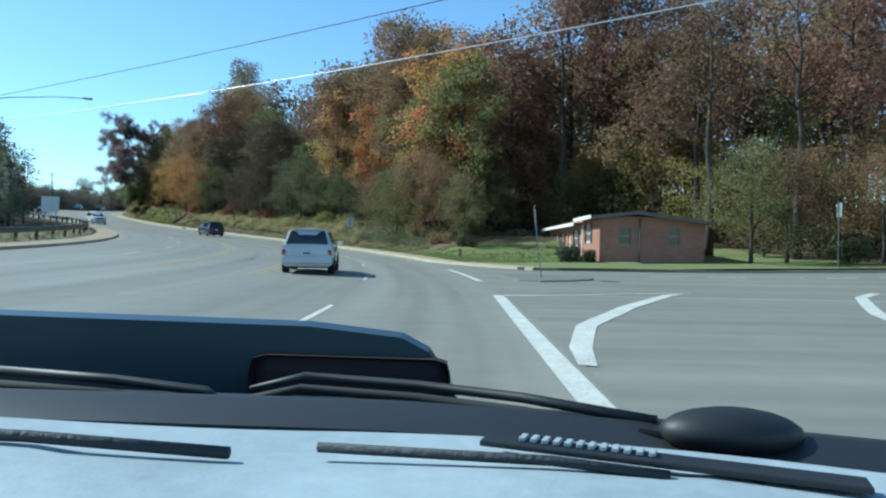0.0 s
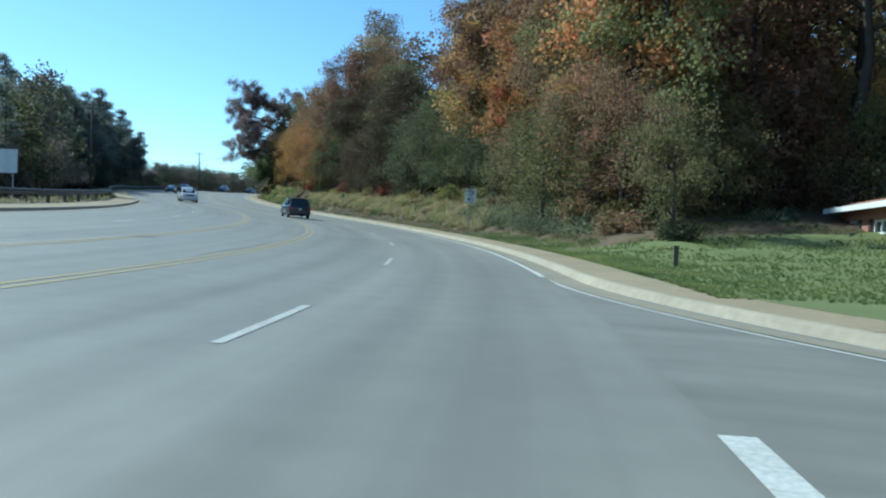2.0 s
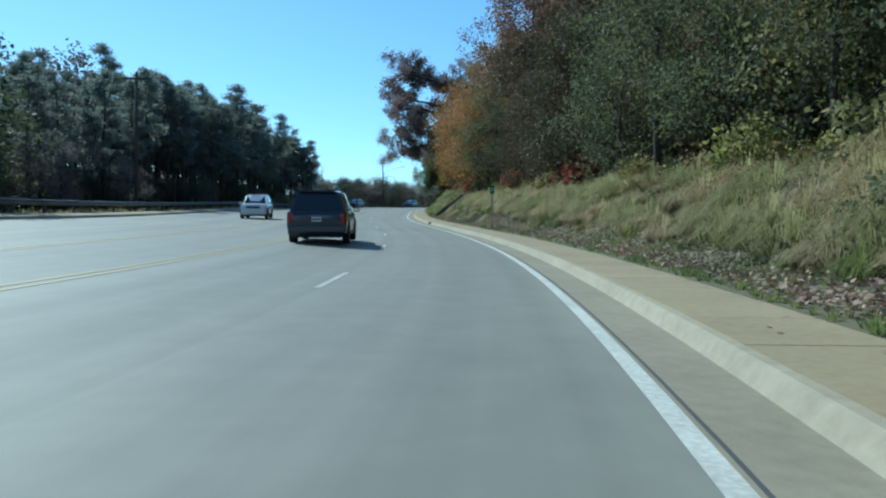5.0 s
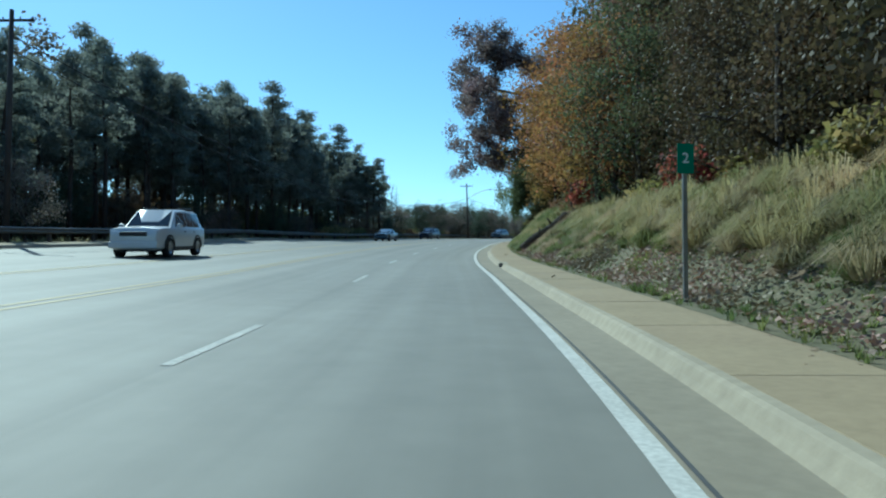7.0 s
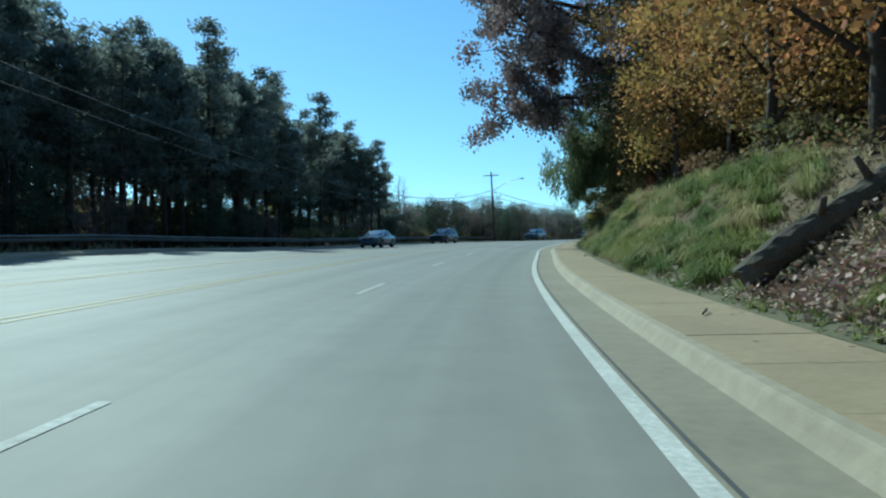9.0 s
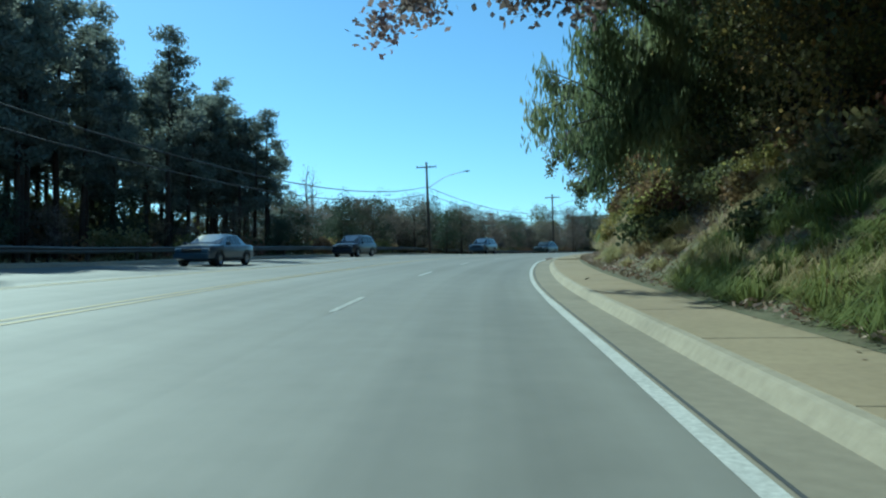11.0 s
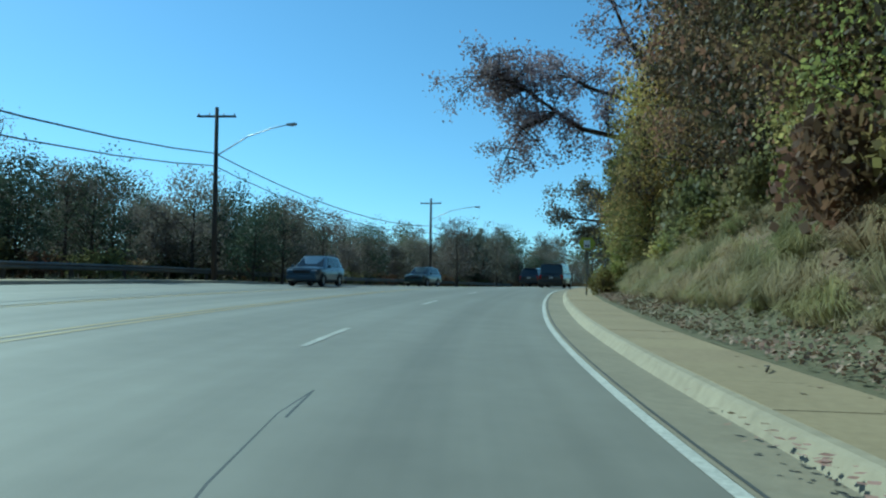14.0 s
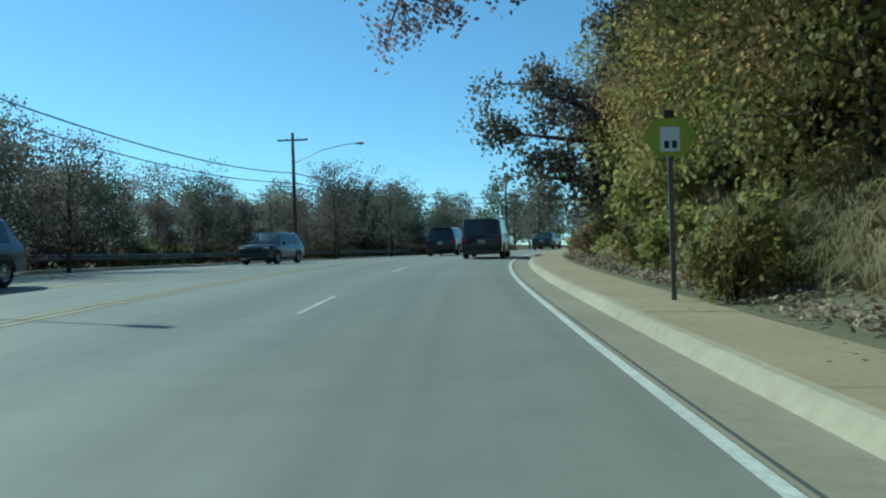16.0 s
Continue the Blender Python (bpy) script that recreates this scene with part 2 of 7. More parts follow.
M["roof"] = mat("grey roof felt", (0.16, 0.155, 0.15), (0.10, 0.10, 0.098), scale=0.8, rough=0.95, bump=0.3, bump_scale=20)
M["shutter"] = mat("dark shutter paint", (0.03, 0.032, 0.035), (0.02, 0.022, 0.024), scale=2, rough=0.6)
M["galv"] = mat("galvanised steel", (0.36, 0.37, 0.37), (0.22, 0.225, 0.22), scale=1.2, rough=0.5, metal=0.75)
M["rail"] = mat("weathered guardrail steel", (0.22, 0.215, 0.20), (0.11, 0.105, 0.095), scale=0.8, rough=0.6, metal=0.6)
M["post_wood"] = mat("weathered post wood", (0.13, 0.10, 0.075), (0.06, 0.05, 0.04), scale=2, rough=0.95, bump=0.4, bump_scale=12)
M["pole_wood"] = mat("creosoted pole wood", (0.085, 0.065, 0.05), (0.045, 0.036, 0.03), scale=1.2, rough=0.9, bump=0.4, bump_scale=10)
M["sign_white"] = mat("white sign sheet", (0.76, 0.77, 0.76), (0.68, 0.69, 0.68), scale=2, rough=0.45)
M["sign_black"] = mat("black sign ink", (0.015, 0.015, 0.018), (0.01, 0.01, 0.012), scale=2, rough=0.5)
M["sign_green"] = mat("green sign sheet", (0.01, 0.20, 0.115), (0.008, 0.15, 0.085), scale=2, rough=0.45)
M["sign_lime"] = mat("fluorescent yellow-green sign sheet", (0.42, 0.44, 0.03), (0.34, 0.36, 0.03), scale=2, rough=0.45)
M["sign_back"] = mat("bare aluminium sign back", (0.55, 0.56, 0.56), (0.42, 0.43, 0.43), scale=2, rough=0.45, metal=0.6)
M["cable"] = mat("black cable", (0.02, 0.02, 0.02), (0.012, 0.012, 0.012), scale=3, rough=0.6)
M["cable_light"] = mat("bare aluminium cable", (0.62, 0.63, 0.63), (0.45, 0.45, 0.45), scale=3, rough=0.35, metal=0.5)
M["lamp_grey"] = mat("grey lamp housing", (0.42, 0.43, 0.43), (0.3, 0.3, 0.3), scale=3, rough=0.5)
M["iron"] = mat("rusty cast iron", (0.055, 0.045, 0.038), (0.028, 0.024, 0.02), scale=4, rough=0.8)


def paint(name, c, rough=0.28):
    return mat(name, c, tuple(v * 0.82 for v in c), scale=0.6, rough=rough, coat=0.6, fine=0.3)


M["paint_black"] = paint("black car paint", (0.012, 0.013, 0.016))
M["paint_navy"] = paint("dark blue car paint", (0.015, 0.02, 0.035))
M["paint_white"] = paint("white car paint", (0.66, 0.67, 0.68))
M["paint_pale"] = paint("pale silver car paint", (0.54, 0.55, 0.56))
M["paint_silver"] = paint("silver car paint", (0.45, 0.46, 0.47))
M["paint_blue"] = paint("slate blue car paint", (0.045, 0.075, 0.11))
M["paint_green"] = paint("dark green car paint", (0.02, 0.035, 0.03))
M["plastic"] = mat("black trim plastic", (0.018, 0.018, 0.02), (0.011, 0.011, 0.012), scale=4, rough=0.55)
M["tyre"] = mat("tyre rubber", (0.02, 0.02, 0.02), (0.012, 0.012, 0.012), scale=6, rough=0.85)
M["rim"] = mat("alloy wheel", (0.5, 0.5, 0.51), (0.38, 0.38, 0.39), scale=4, rough=0.3, metal=0.9)
M["chrome"] = mat("chrome", (0.75, 0.75, 0.76), (0.6, 0.6, 0.6), scale=4, rough=0.12, metal=1.0)
M["tail_red"] = mat("red lamp lens", (0.42, 0.015, 0.012), (0.30, 0.01, 0.01), scale=4, rough=0.2)
M["head_lens"] = mat("headlamp lens", (0.70, 0.72, 0.74), (0.5, 0.52, 0.54), scale=4, rough=0.1)
M["plate"] = mat("number plate", (0.62, 0.63, 0.64), (0.5, 0.5, 0.5), scale=4, rough=0.5)
M["dash"] = mat("sun-bleached grey dashboard vinyl", (0.40, 0.45, 0.47), (0.22, 0.26, 0.28), scale=3, rough=0.7, bump=0.06, bump_scale=160, fine=0.3)
M["dash_dark"] = mat("dark dashboard vinyl", (0.03, 0.035, 0.04), (0.02, 0.023, 0.026), scale=5, rough=0.7, bump=0.3, bump_scale=120)
M["hood_paint"] = paint("dark teal bonnet paint", (0.028, 0.05, 0.06), 0.4)
# colour that paints the dark inside of the scoop's opening
M["scoop_dark"] = mat("red-black dark of the scoop opening", (0.022, 0.008, 0.01), (0.012, 0.006, 0.007), scale=8, rough=0.7)


def glass_mat():
    m = bpy.data.materials.new("tinted glass")
    m.use_nodes = True
    p = m.node_tree.nodes["Principled BSDF"]
    p.inputs["Base Color"].default_value = (0.018, 0.022, 0.026, 1)
    p.inputs["Roughness"].default_value = 0.06
    p.inputs["Specular IOR Level"].default_value = 0.6
    return m


M["glass"] = glass_mat()


# ---- mesh helpers ----
def mesh_ob(name, verts, faces, material, parent=None, smooth=False, mats=None, idx=None):
    me = bpy.data.meshes.new(name)
    me.from_pydata([tuple(v) for v in verts], [], faces)
    for m in (mats or [material]):
        me.materials.append(m)
    if idx is not None:
        me.polygons.foreach_set("material_index", idx)
    if smooth:
        me.polygons.foreach_set("use_smooth", [True] * len(me.polygons))
    me.update()
    ob = new(name, me)
    if parent:
        ob.parent = parent
    return ob


def part(name, bm, material, parent=None, label="", smooth=False):
    me = bpy.data.meshes.new(name)
    bmesh.ops.recalc_face_normals(bm, faces=bm.faces)
    bm.to_mesh(me)
    bm.free()
    me.materials.append(material)
    if smooth:
        me.polygons.foreach_set("use_smooth", [True] * len(me.polygons))
    ob = new(name, me)
    if parent:
        ob.parent = parent
    if label:
        tagged(ob, label)
    return ob


def box(sx, sy, sz, at=(0, 0, 0), bevel=0.0, rot=None, bm=None):
    """A box of that size round the place, its edges bevelled."""
    bm = bm or bmesh.new()
    made = bmesh.ops.create_cube(bm, size=1.0)["verts"]
    m = Matrix.Translation(at) @ (rot or Matrix.Identity(4)) @ Matrix.Diagonal((sx, sy, sz, 1))
    bmesh.ops.transform(bm, matrix=m, verts=made)
    if bevel:
        edges = list({e for v in made for e in v.link_edges})
        bmesh.ops.bevel(bm, geom=edges, offset=bevel, segments=2, affect="EDGES", profile=0.6)
    return bm


def tube_geo(points, radii, sides=7):
    """Vertices and faces of a tapered tube through the points."""
    vs, fs = [], []
    pts = [Vector(p) for p in points]
    for i, p in enumerate(pts):
        d = (pts[min(i + 1, len(pts) - 1)] - pts[max(i - 1, 0)]).normalized()
        a = d.orthogonal().normalized() if abs(d.z) > 0.9 else d.cross(Vector((0, 0, 1))).normalized()
        b = d.cross(a)
        for k in range(sides):
            t = 2 * math.pi * k / sides
            vs.append(p + (a * math.cos(t) + b * math.sin(t)) * radii[i])
    for i in range(len(pts) - 1):
        for k in range(sides):
            k2 = (k + 1) % sides
            fs.append((i * sides + k, i * sides + k2, (i + 1) * sides + k2, (i + 1) * sides + k))
    fs.append(tuple(range(sides))[::-1])
    fs.append(tuple((len(pts) - 1) * sides + k for k in range(sides)))
    return vs, fs


def tube(name, points, radii, material, parent=None, sides=7, label=""):
    vs, fs = tube_geo(points, radii if isinstance(radii, (list, tuple)) else [radii] * len(points), sides)
    ob = mesh_ob(name, vs, fs, material, parent, smooth=True)
    if label:
        tagged(ob, label)
    return ob


def quads_ob(name, centres, sizes, material, parent=None, aspect=0.7, rng=None, up=0.0, hang=0.0):
    """Many small leaf blades, one bent quad each, turned at random; up: how far they lie flat (1) or stand at random (0);
    hang: how far they droop."""
    n = len(centres)
    a = rng.normal(size=(n, 3))
    a[:, 2] *= 1 - up
    a = a * (1 - hang) - np.array([0, 0, 1.6]) * hang
    a /= np.linalg.norm(a, axis=1)[:, None] + 1e-9
    c = rng.normal(size=(n, 3))
    if up:
        c = c * (1 - up) + np.array([0, 0, 1.0]) * up
    b = np.cross(a, c)
    b /= np.linalg.norm(b, axis=1)[:, None] + 1e-9
    a, b = a * sizes[:, None] * 0.5, b * sizes[:, None] * 0.5 * aspect
    v = np.stack([centres - a, centres - b * 1.0 + a * 0.1, centres + a, centres + b], 1).reshape(-1, 3)
    me = bpy.data.meshes.new(name)
    me.vertices.add(4 * n)
    me.vertices.foreach_set("co", v.astype(np.float32).ravel())
    me.loops.add(4 * n)
    me.loops.foreach_set("vertex_index", np.arange(4 * n, dtype=np.int32))
    me.polygons.add(n)
    me.polygons.foreach_set("loop_start", np.arange(0, 4 * n, 4, dtype=np.int32))
    me.update(calc_edges=True)
    me.materials.append(material)
    ob = new(name, me)
    if parent:
        ob.parent = parent
    return ob


# ---- plan of the road ----
# right edge line of the road: station, x, y
ROAD = np.array([(-80,-2.8,-79.7), (-30,-0.4,-29.8), (0,1.2,0.2), (15,1.5,15.4), (30,0.4,30.5), (45,-2.1,45.2), (60,-6.3,59.6), (75,-12.4,73.7), (90,-19.7,86.8), (105,-28.1,99.2), (120,-37.5,111.1), (135,-46.8,122.5), (150,-55.9,134.7), (165,-64.1,146.9), (177,-70.7,157.1), (189,-76.6,167.5), (200,-81.4,177.0), (210,-85.1,186.1), (219,-88.0,194.8), (230,-91.1,205.3), (240,-93.7,215.0), (250,-95.8,224.8), (262,-97.4,236.9), (280,-98.1,254.9), (300,-96.7,274.8), (325,-91.8,299.3), (380,-77.4,352.3), (460,-56.3,429.5)])
STA = np.arange(-80, 460.5, 0.5)


def _spline(k):
    """Smooth curve through the stations (cubic, with slopes from the neighbours)."""
    u, f = ROAD[:, 0], ROAD[:, k]
    d = np.gradient(f, u)
    i = np.clip(np.searchsorted(u, STA, side="right") - 1, 0, len(u) - 2)
    h = u[i + 1] - u[i]
    t = (STA - u[i]) / h
    return ((2 * t**3 - 3 * t**2 + 1) * f[i] + (t**3 - 2 * t**2 + t) * h * d[i] + (3 * t**2 - 2 * t**3) * f[i + 1] + (t**3 - t**2) * h * d[i + 1])


LINE = np.stack([_spline(1), _spline(2)], 1)
TAN = np.gradient(LINE, axis=0)
TAN /= np.linalg.norm(TAN, axis=1)[:, None]
HQ = np.array([0, 39.2, 78.4, 117.6, 156.8, 196.0, 235.2, 280.0, 360.0, 480.0])
HS = np.array([0.0, 0.0163, 0.0374, 0.0557, 0.0632, 0.0603, 0.0535, 0.046, 0.025, 0.0])
HZ = np.concatenate([[0], np.cumsum((HS[1:] + HS[:-1]) / 2 * np.diff(HQ))])


def grade(x, y):
    """Height of the long hill under the road."""
    q = np.clip(-0.5 * np.asarray(x, float) + 0.866 * np.asarray(y, float), 0, 479.9)
    i = np.clip(np.searchsorted(HQ, q, side="right") - 1, 0, len(HQ) - 2)
    d = q - HQ[i]
    return HZ[i] + HS[i] * d + (HS[i + 1] - HS[i]) / (HQ[i + 1] - HQ[i]) * d * d / 2


def fall(u, w):
    """Crossfall: how far the far lanes lie above or below the near ones."""
    c = np.interp(u, [-20, 0, 60, 100, 140, 165, 190, 215, 235, 260, 300], [0, 0.25, 0.7, 0.9, 0.7, 0.65, 0.2, 0.1, -0.05, -0.5, -0.8])
    return c * np.clip((-3.0 - np.asarray(w, float)) / 15.0, 0, 1.3)


def plan(u, w):
    """x, y of a place at station u and w metres to the right of the edge line."""
    x = np.interp(u, STA, LINE[:, 0]) + w * np.interp(u, STA, TAN[:, 1])
    y = np.interp(u, STA, LINE[:, 1]) - w * np.interp(u, STA, TAN[:, 0])
    return x, y


def heading(u):
    return math.atan2(-np.interp(u, STA, TAN[:, 0]), np.interp(u, STA, TAN[:, 1]))


def at_road(u, w, dz=0.0):
    x, y = plan(u, w)
    return Vector((float(x), float(y), float(grade(x, y) + fall(u, w)) + dz))


BANK_H = ([-80, 36, 52, 62, 76, 95, 114, 132, 145, 160, 200, 235, 270, 330, 460], [0.0, 0.0, 0.15, 1.0, 1.75, 2.0, 1.75, 1.75, 2.15, 2.25, 2.6, 3.2, 2.4, 1.5, 1.0])
BANK_FOOT = ([75, 95, 120, 165, 200, 240], [2.9, 2.6, 2.35, 2.35, 2.6, 2.9])
BANK_CREST = ([75, 95, 120, 165, 200, 240], [7.5, 6.4, 5.3, 5.3, 6.2, 7.2])


def bank(u, w):
    """Height of the verge and the wooded bank over the kerb, on the right, and of the falling verge on the left."""
    u, w = np.asarray(u, float), np.asarray(w, float)
    top = np.interp(u, *BANK_H)
    foot, crest = np.interp(u, *BANK_FOOT), np.interp(u, *BANK_CREST)
    t = np.clip((w - foot) / (crest - foot), 0, 1)
    t = t * t * (3 - 2 * t)
    right = 0.14 + 0.10 * np.clip((w - 2.1) / 1.2, 0, 1) * np.clip((u - 45) / 15, 0, 1) + top * t + np.clip(w - crest, 0, 60) * np.interp(u, [40, 60, 80], [0.02, 0.08, 0.13])
    left = 0.12 - 0.05 * np.clip(-20.5 - w, 0, 8) + 0.10 * np.clip(-30 - w, 0, 30)
    return np.where(w > -9, right, left)


def on_bank(u, w, dz=0.0):
    x, y = plan(u, w)
    return Vector((float(x), float(y), float(grade(x, y) + fall(u, w) + bank(u, w)) + dz))


W_LEFT = -18.6


def flare(u):
    """How far the right-hand kerb swings out at the junction's corner."""
    return 0.027 * max(0.0, 46.0 - u) ** 2



def strip(name, us, ws, height, material, parent=None, smooth=False):
    """A sheet over stations us and offsets ws; height(u, w) over the grade."""
    vs, fs = [], []
    for u in us:
        for w in ws:
            x, y = plan(u, w)
            vs.append((float(x), float(y), float(grade(x, y) + fall(u, w) + height(u, w))))
    n = len(ws)
    for i in range(len(us) - 1):
        for j in range(n - 1):
            a = i * n + j
            fs.append((a, a + 1, a + n + 1, a + n))
    ob = mesh_ob(name, vs, fs, material, parent, smooth)
    uv = ob.data.uv_layers.new(name="UVMap")
    at = [(float(u), float(w)) for u in us for w in ws]
    for lp in ob.data.loops:
        uv.data[lp.index].uv = at[lp.vertex_index]
    return ob

# ---- ground, road, kerbs ----
def build_ground():
    vs, fs, idx = [], [], []
    # right-hand verge, bank and woods
    def sheet(us, ws, kind):
        base = len(vs)
        for u in us:
            for w in ws:
                x, y = plan(u, w + (flare(u) if w > 0 else 0))
                h = float(grade(x, y) + fall(u, w) + bank(u, w))
                if abs(w) > 2.4 and w > 0:
                    h += noise.noise(Vector((float(x) * 0.6, float(y) * 0.6, 0))) * 0.22 * min(1, (w - 2.4) / 3) * (0.25 if u < 55 else 1)
                vs.append((float(x), float(y), h))
        n = len(ws)
        for i in range(len(us) - 1):
            for j in range(n - 1):
                a = base + i * n + j
                fs.append((a, a + 1, a + n + 1, a + n))
                u, w = us[i], ws[j]
                if kind == "left":
                    idx.append(1 if w > -24 else 3)
                elif u < 57 and w < 22:
                    idx.append(0)
                elif w < 3.6 + 0.6 * noise.noise(Vector((u * 0.3, 0, 7))):
                    idx.append(1)
                elif w < 9.0:
                    idx.append(2)
                else:
                    idx.append(3)
    wr = [2.12, 2.5, 2.9, 3.3, 3.7, 4.1, 4.5, 4.9, 5.3, 5.8, 6.3, 6.8, 7.4, 8, 9, 10, 12, 14, 17, 20, 25, 30, 40, 52]
    sheet(list(np.arange(34.5, 300, 0.8)) + list(np.arange(300, 460, 4)), wr, "right")
    sheet(list(np.arange(-80, 460, 2.0)), [-60, -50, -42, -36, -31, -27, -24, -22, -20.2][::1], "left")
    # land beyond, down to the horizon
    g = sorted(set([-2600, -1800, -1200, -800, -600, -450] + list(range(-330, 331, 14)) + [450, 600, 800, 1200, 1800, 2600]))
    base = len(vs)
    U, P = STA[::4], LINE[::4]
    for y in [v + 120 for v in g]:
        for x in g:
            d = np.hypot(P[:, 0] - x, P[:, 1] - y)
            k = int(d.argmin())
            t = TAN[::4][k]
            w = (x - P[k, 0]) * t[1] - (y - P[k, 1]) * t[0]
            u = U[k]
            h = float(grade(x, y))
            far = float(d[k])
            if w > 0:
                h += float(bank(u, min(w, 45)))
            else:
                h += 2.3
            if far < 62:
                h -= 9.0
            if y < 60 and x > 0:
                h -= 3.0 if x < 70 else 0.5
            vs.append((x, y, h))
    n = len(g)
    for i in range(n - 1):
        for j in range(n - 1):
            a = base + i * n + j
            fs.append((a, a + 1, a + n + 1, a + n))
            idx.append(3)
    ob = mesh_ob("ground", vs, fs, None, mats=[M["lawn"], M["verge"], M["bank"], M["forest"]], idx=idx, smooth=True)
    tagged(ob, "grassy verge, leaf-strewn bank and wooded land beside the road", "ground", kind="structure")


build_ground()
road = strip("road", np.arange(-80, 460, 2.0), [W_LEFT, -14, -10.5, -7.2, -3.6, 0.06], lambda u, w: 0.0, M["asphalt"])
tagged(road, "worn grey asphalt of a wide five-lane road", "road", kind="structure")


def cross_kerb_y(x):
    return 36.0 + 0.10 * max(x - 3.7, 0)


def street_z(x, y):
    return float(grade(x, y)) + max(0, x - 14) * 0.02


def build_side_street():
    vs, fs = [], []
    xs = [-3.4, -1.6, 0.2, 1.6, 2.6, 3.7, 5, 7, 9, 12, 16, 20, 26, 34, 44, 60, 80, 110]
    for x in xs:
        for k, y in enumerate((-60, -20, 0, 3, 6, 9, 12, 15, 18, 21, 24, 27, 31, cross_kerb_y(x) + 0.05)):
            if x < 7 and k == 13:
                y = 46.9 - (x + 3.5) * 1.42 if x < 3.7 else 36.5
            vs.append((x, y, street_z(x, y) - 0.012))
    n = 14
    for i in range(len(xs) - 1):
        for j in range(n - 1):
            a = i * n + j
            fs.append((a, a + n, a + n + 1, a + 1))
    ob = mesh_ob("side_street", vs, fs, M["asphalt"])
    uv = ob.data.uv_layers.new(name="UVMap")
    for lp in ob.data.loops:
        v = ob.data.vertices[lp.vertex_index].co
        uv.data[lp.index].uv = (v.x, v.y)
    tagged(ob, "grey asphalt side street joining at a junction", "road", kind="structure")
    # its far kerb, walk and the ground behind
    for nm, o0, o1, z0, z1, m in (("side_kerb", 0.0, 0.16, -0.05, 0.13, M["concrete"]), ("side_pavement", 0.16, 1.7, 0.0, 0.13, M["slab"])):
        vs, fs = [], []
        for x in np.arange(3.4, 110, 1.5):
            yk = cross_kerb_y(x)
            z = street_z(x, yk)
            vs += [(x, yk + o0, z - 0.1), (x, yk + o0, z + z1), (x, yk + o1, z + z1), (x, yk + o1, z - 0.1)]
        for i in range(len(vs) // 4 - 1):
            for k in range(3):
                fs.append((4 * i + k, 4 * i + 4 + k, 4 * i + 5 + k, 4 * i + 1 + k))
        ob = mesh_ob(nm, vs, fs, m)
        tagged(ob, "worn concrete edge of the side street", "kerb" if "kerb" in nm else "pavement", kind="structure")
    vs, fs = [], []
    for x in np.arange(3.4, 112, 3.0):
        yk = cross_kerb_y(x) + 1.7
        for d, dz in ((0, 0), (2, 0.02), (5, 0.02), (10, 0.02), (18, 0.1), (40, 1.2)):
            vs.append((x, yk + d, street_z(x, yk + d) + 0.1 + (dz if x > 24 else 0)))
    for i in range(len(vs) // 6 - 1):
        for k in range(5):
            fs.append((6 * i + k, 6 * i + 6 + k, 6 * i + 7 + k, 6 * i + 1 + k))
    ob = mesh_ob("yard", vs, fs, M["yard"], smooth=True)
    tagged(ob, "patchy lawn round the brick house", "lawn", kind="structure")


build_side_street()


def kerb_profile(name, w0, side, us, material):
    """Rolled kerb along the road: gutter pan, face and top."""
    prof = [(0.0, 0.004), (0.64, -0.015), (0.68, 0.04), (0.72, 0.11), (0.76, 0.134), (0.84, 0.14), (0.84, -0.05)]
    vs, fs = [], []
    for u in us:
        for a, z in prof:
            w = w0 + side * a + (flare(u) if side > 0 else 0)
            x, y = plan(u, w)
            vs.append((float(x), float(y), float(grade(x, y) + fall(u, w)) + z))
    n = len(prof)
    idx = []
    for i in range(len(us) - 1):
        for j in range(n - 1):
            a = i * n + j
            fs.append((a, a + 1, a + n + 1, a + n))
            idx.append(0 if j == 0 else 1)
    ob = mesh_ob(name, vs, fs, None, mats=[M["gutter"], M["concrete"]], idx=idx)
    return tagged(ob, "weathered concrete kerb and gutter along the road", "kerb", kind="structure")


kerb_profile("kerb", 0.06, 1, list(np.arange(34.5, 48, 0.75)) + list(np.arange(48, 300, 1.5)) + list(np.arange(300, 458, 4)), None)
kerb_profile("kerb", W_LEFT + 0.3, -1, list(np.arange(-80, 300, 2.0)) + list(np.arange(300, 458, 4)), None)


# painted lines
def line(name, u0, u1, w, width, material, label, step=1.5, dz=0.006):
    us = np.linspace(u0, u1, max(2, int((u1 - u0) / step) + 1))
    ob = strip(name, us, [w - width / 2, w + width / 2], lambda u, w: dz, material)
    return tagged(ob, label, "road marking", kind="structure")


line("edge_line", 46, 172, 0.0, 0.14, M["white_line"], "worn white edge line along the gutter")
line("edge_line", 172, 300, 0.0, 0.105, M["white_line"], "thin worn white edge line along the gutter")
line("gutter_joint", 48, 300, 0.115, 0.03, M["patch"], "dark broken joint between asphalt and gutter", dz=0.009)
line("edge_line", 300, 456, 0.0, 0.13, M["white_line"], "worn white edge line along the gutter", 4)
for wy in (-7.15, -7.42):
    line("centre_line", 24, 300, wy, 0.11, M["yellow_line"], "faded yellow centre line")
    line("centre_line", 26, 300, wy - 3.7, 0.11, M["yellow_line"], "faded yellow centre line")
for k in range(-3, 26):
    u0 = 11.0 + 12.19 * k
    for wd in (-3.66, -14.6):
        tagged(line("lane_dash", u0, u0 + 3.05, wd, 0.11, M["worn_line"] if u0 > 20 else M["white_line"], "worn white lane dash", 1.0), group="lane dashes")
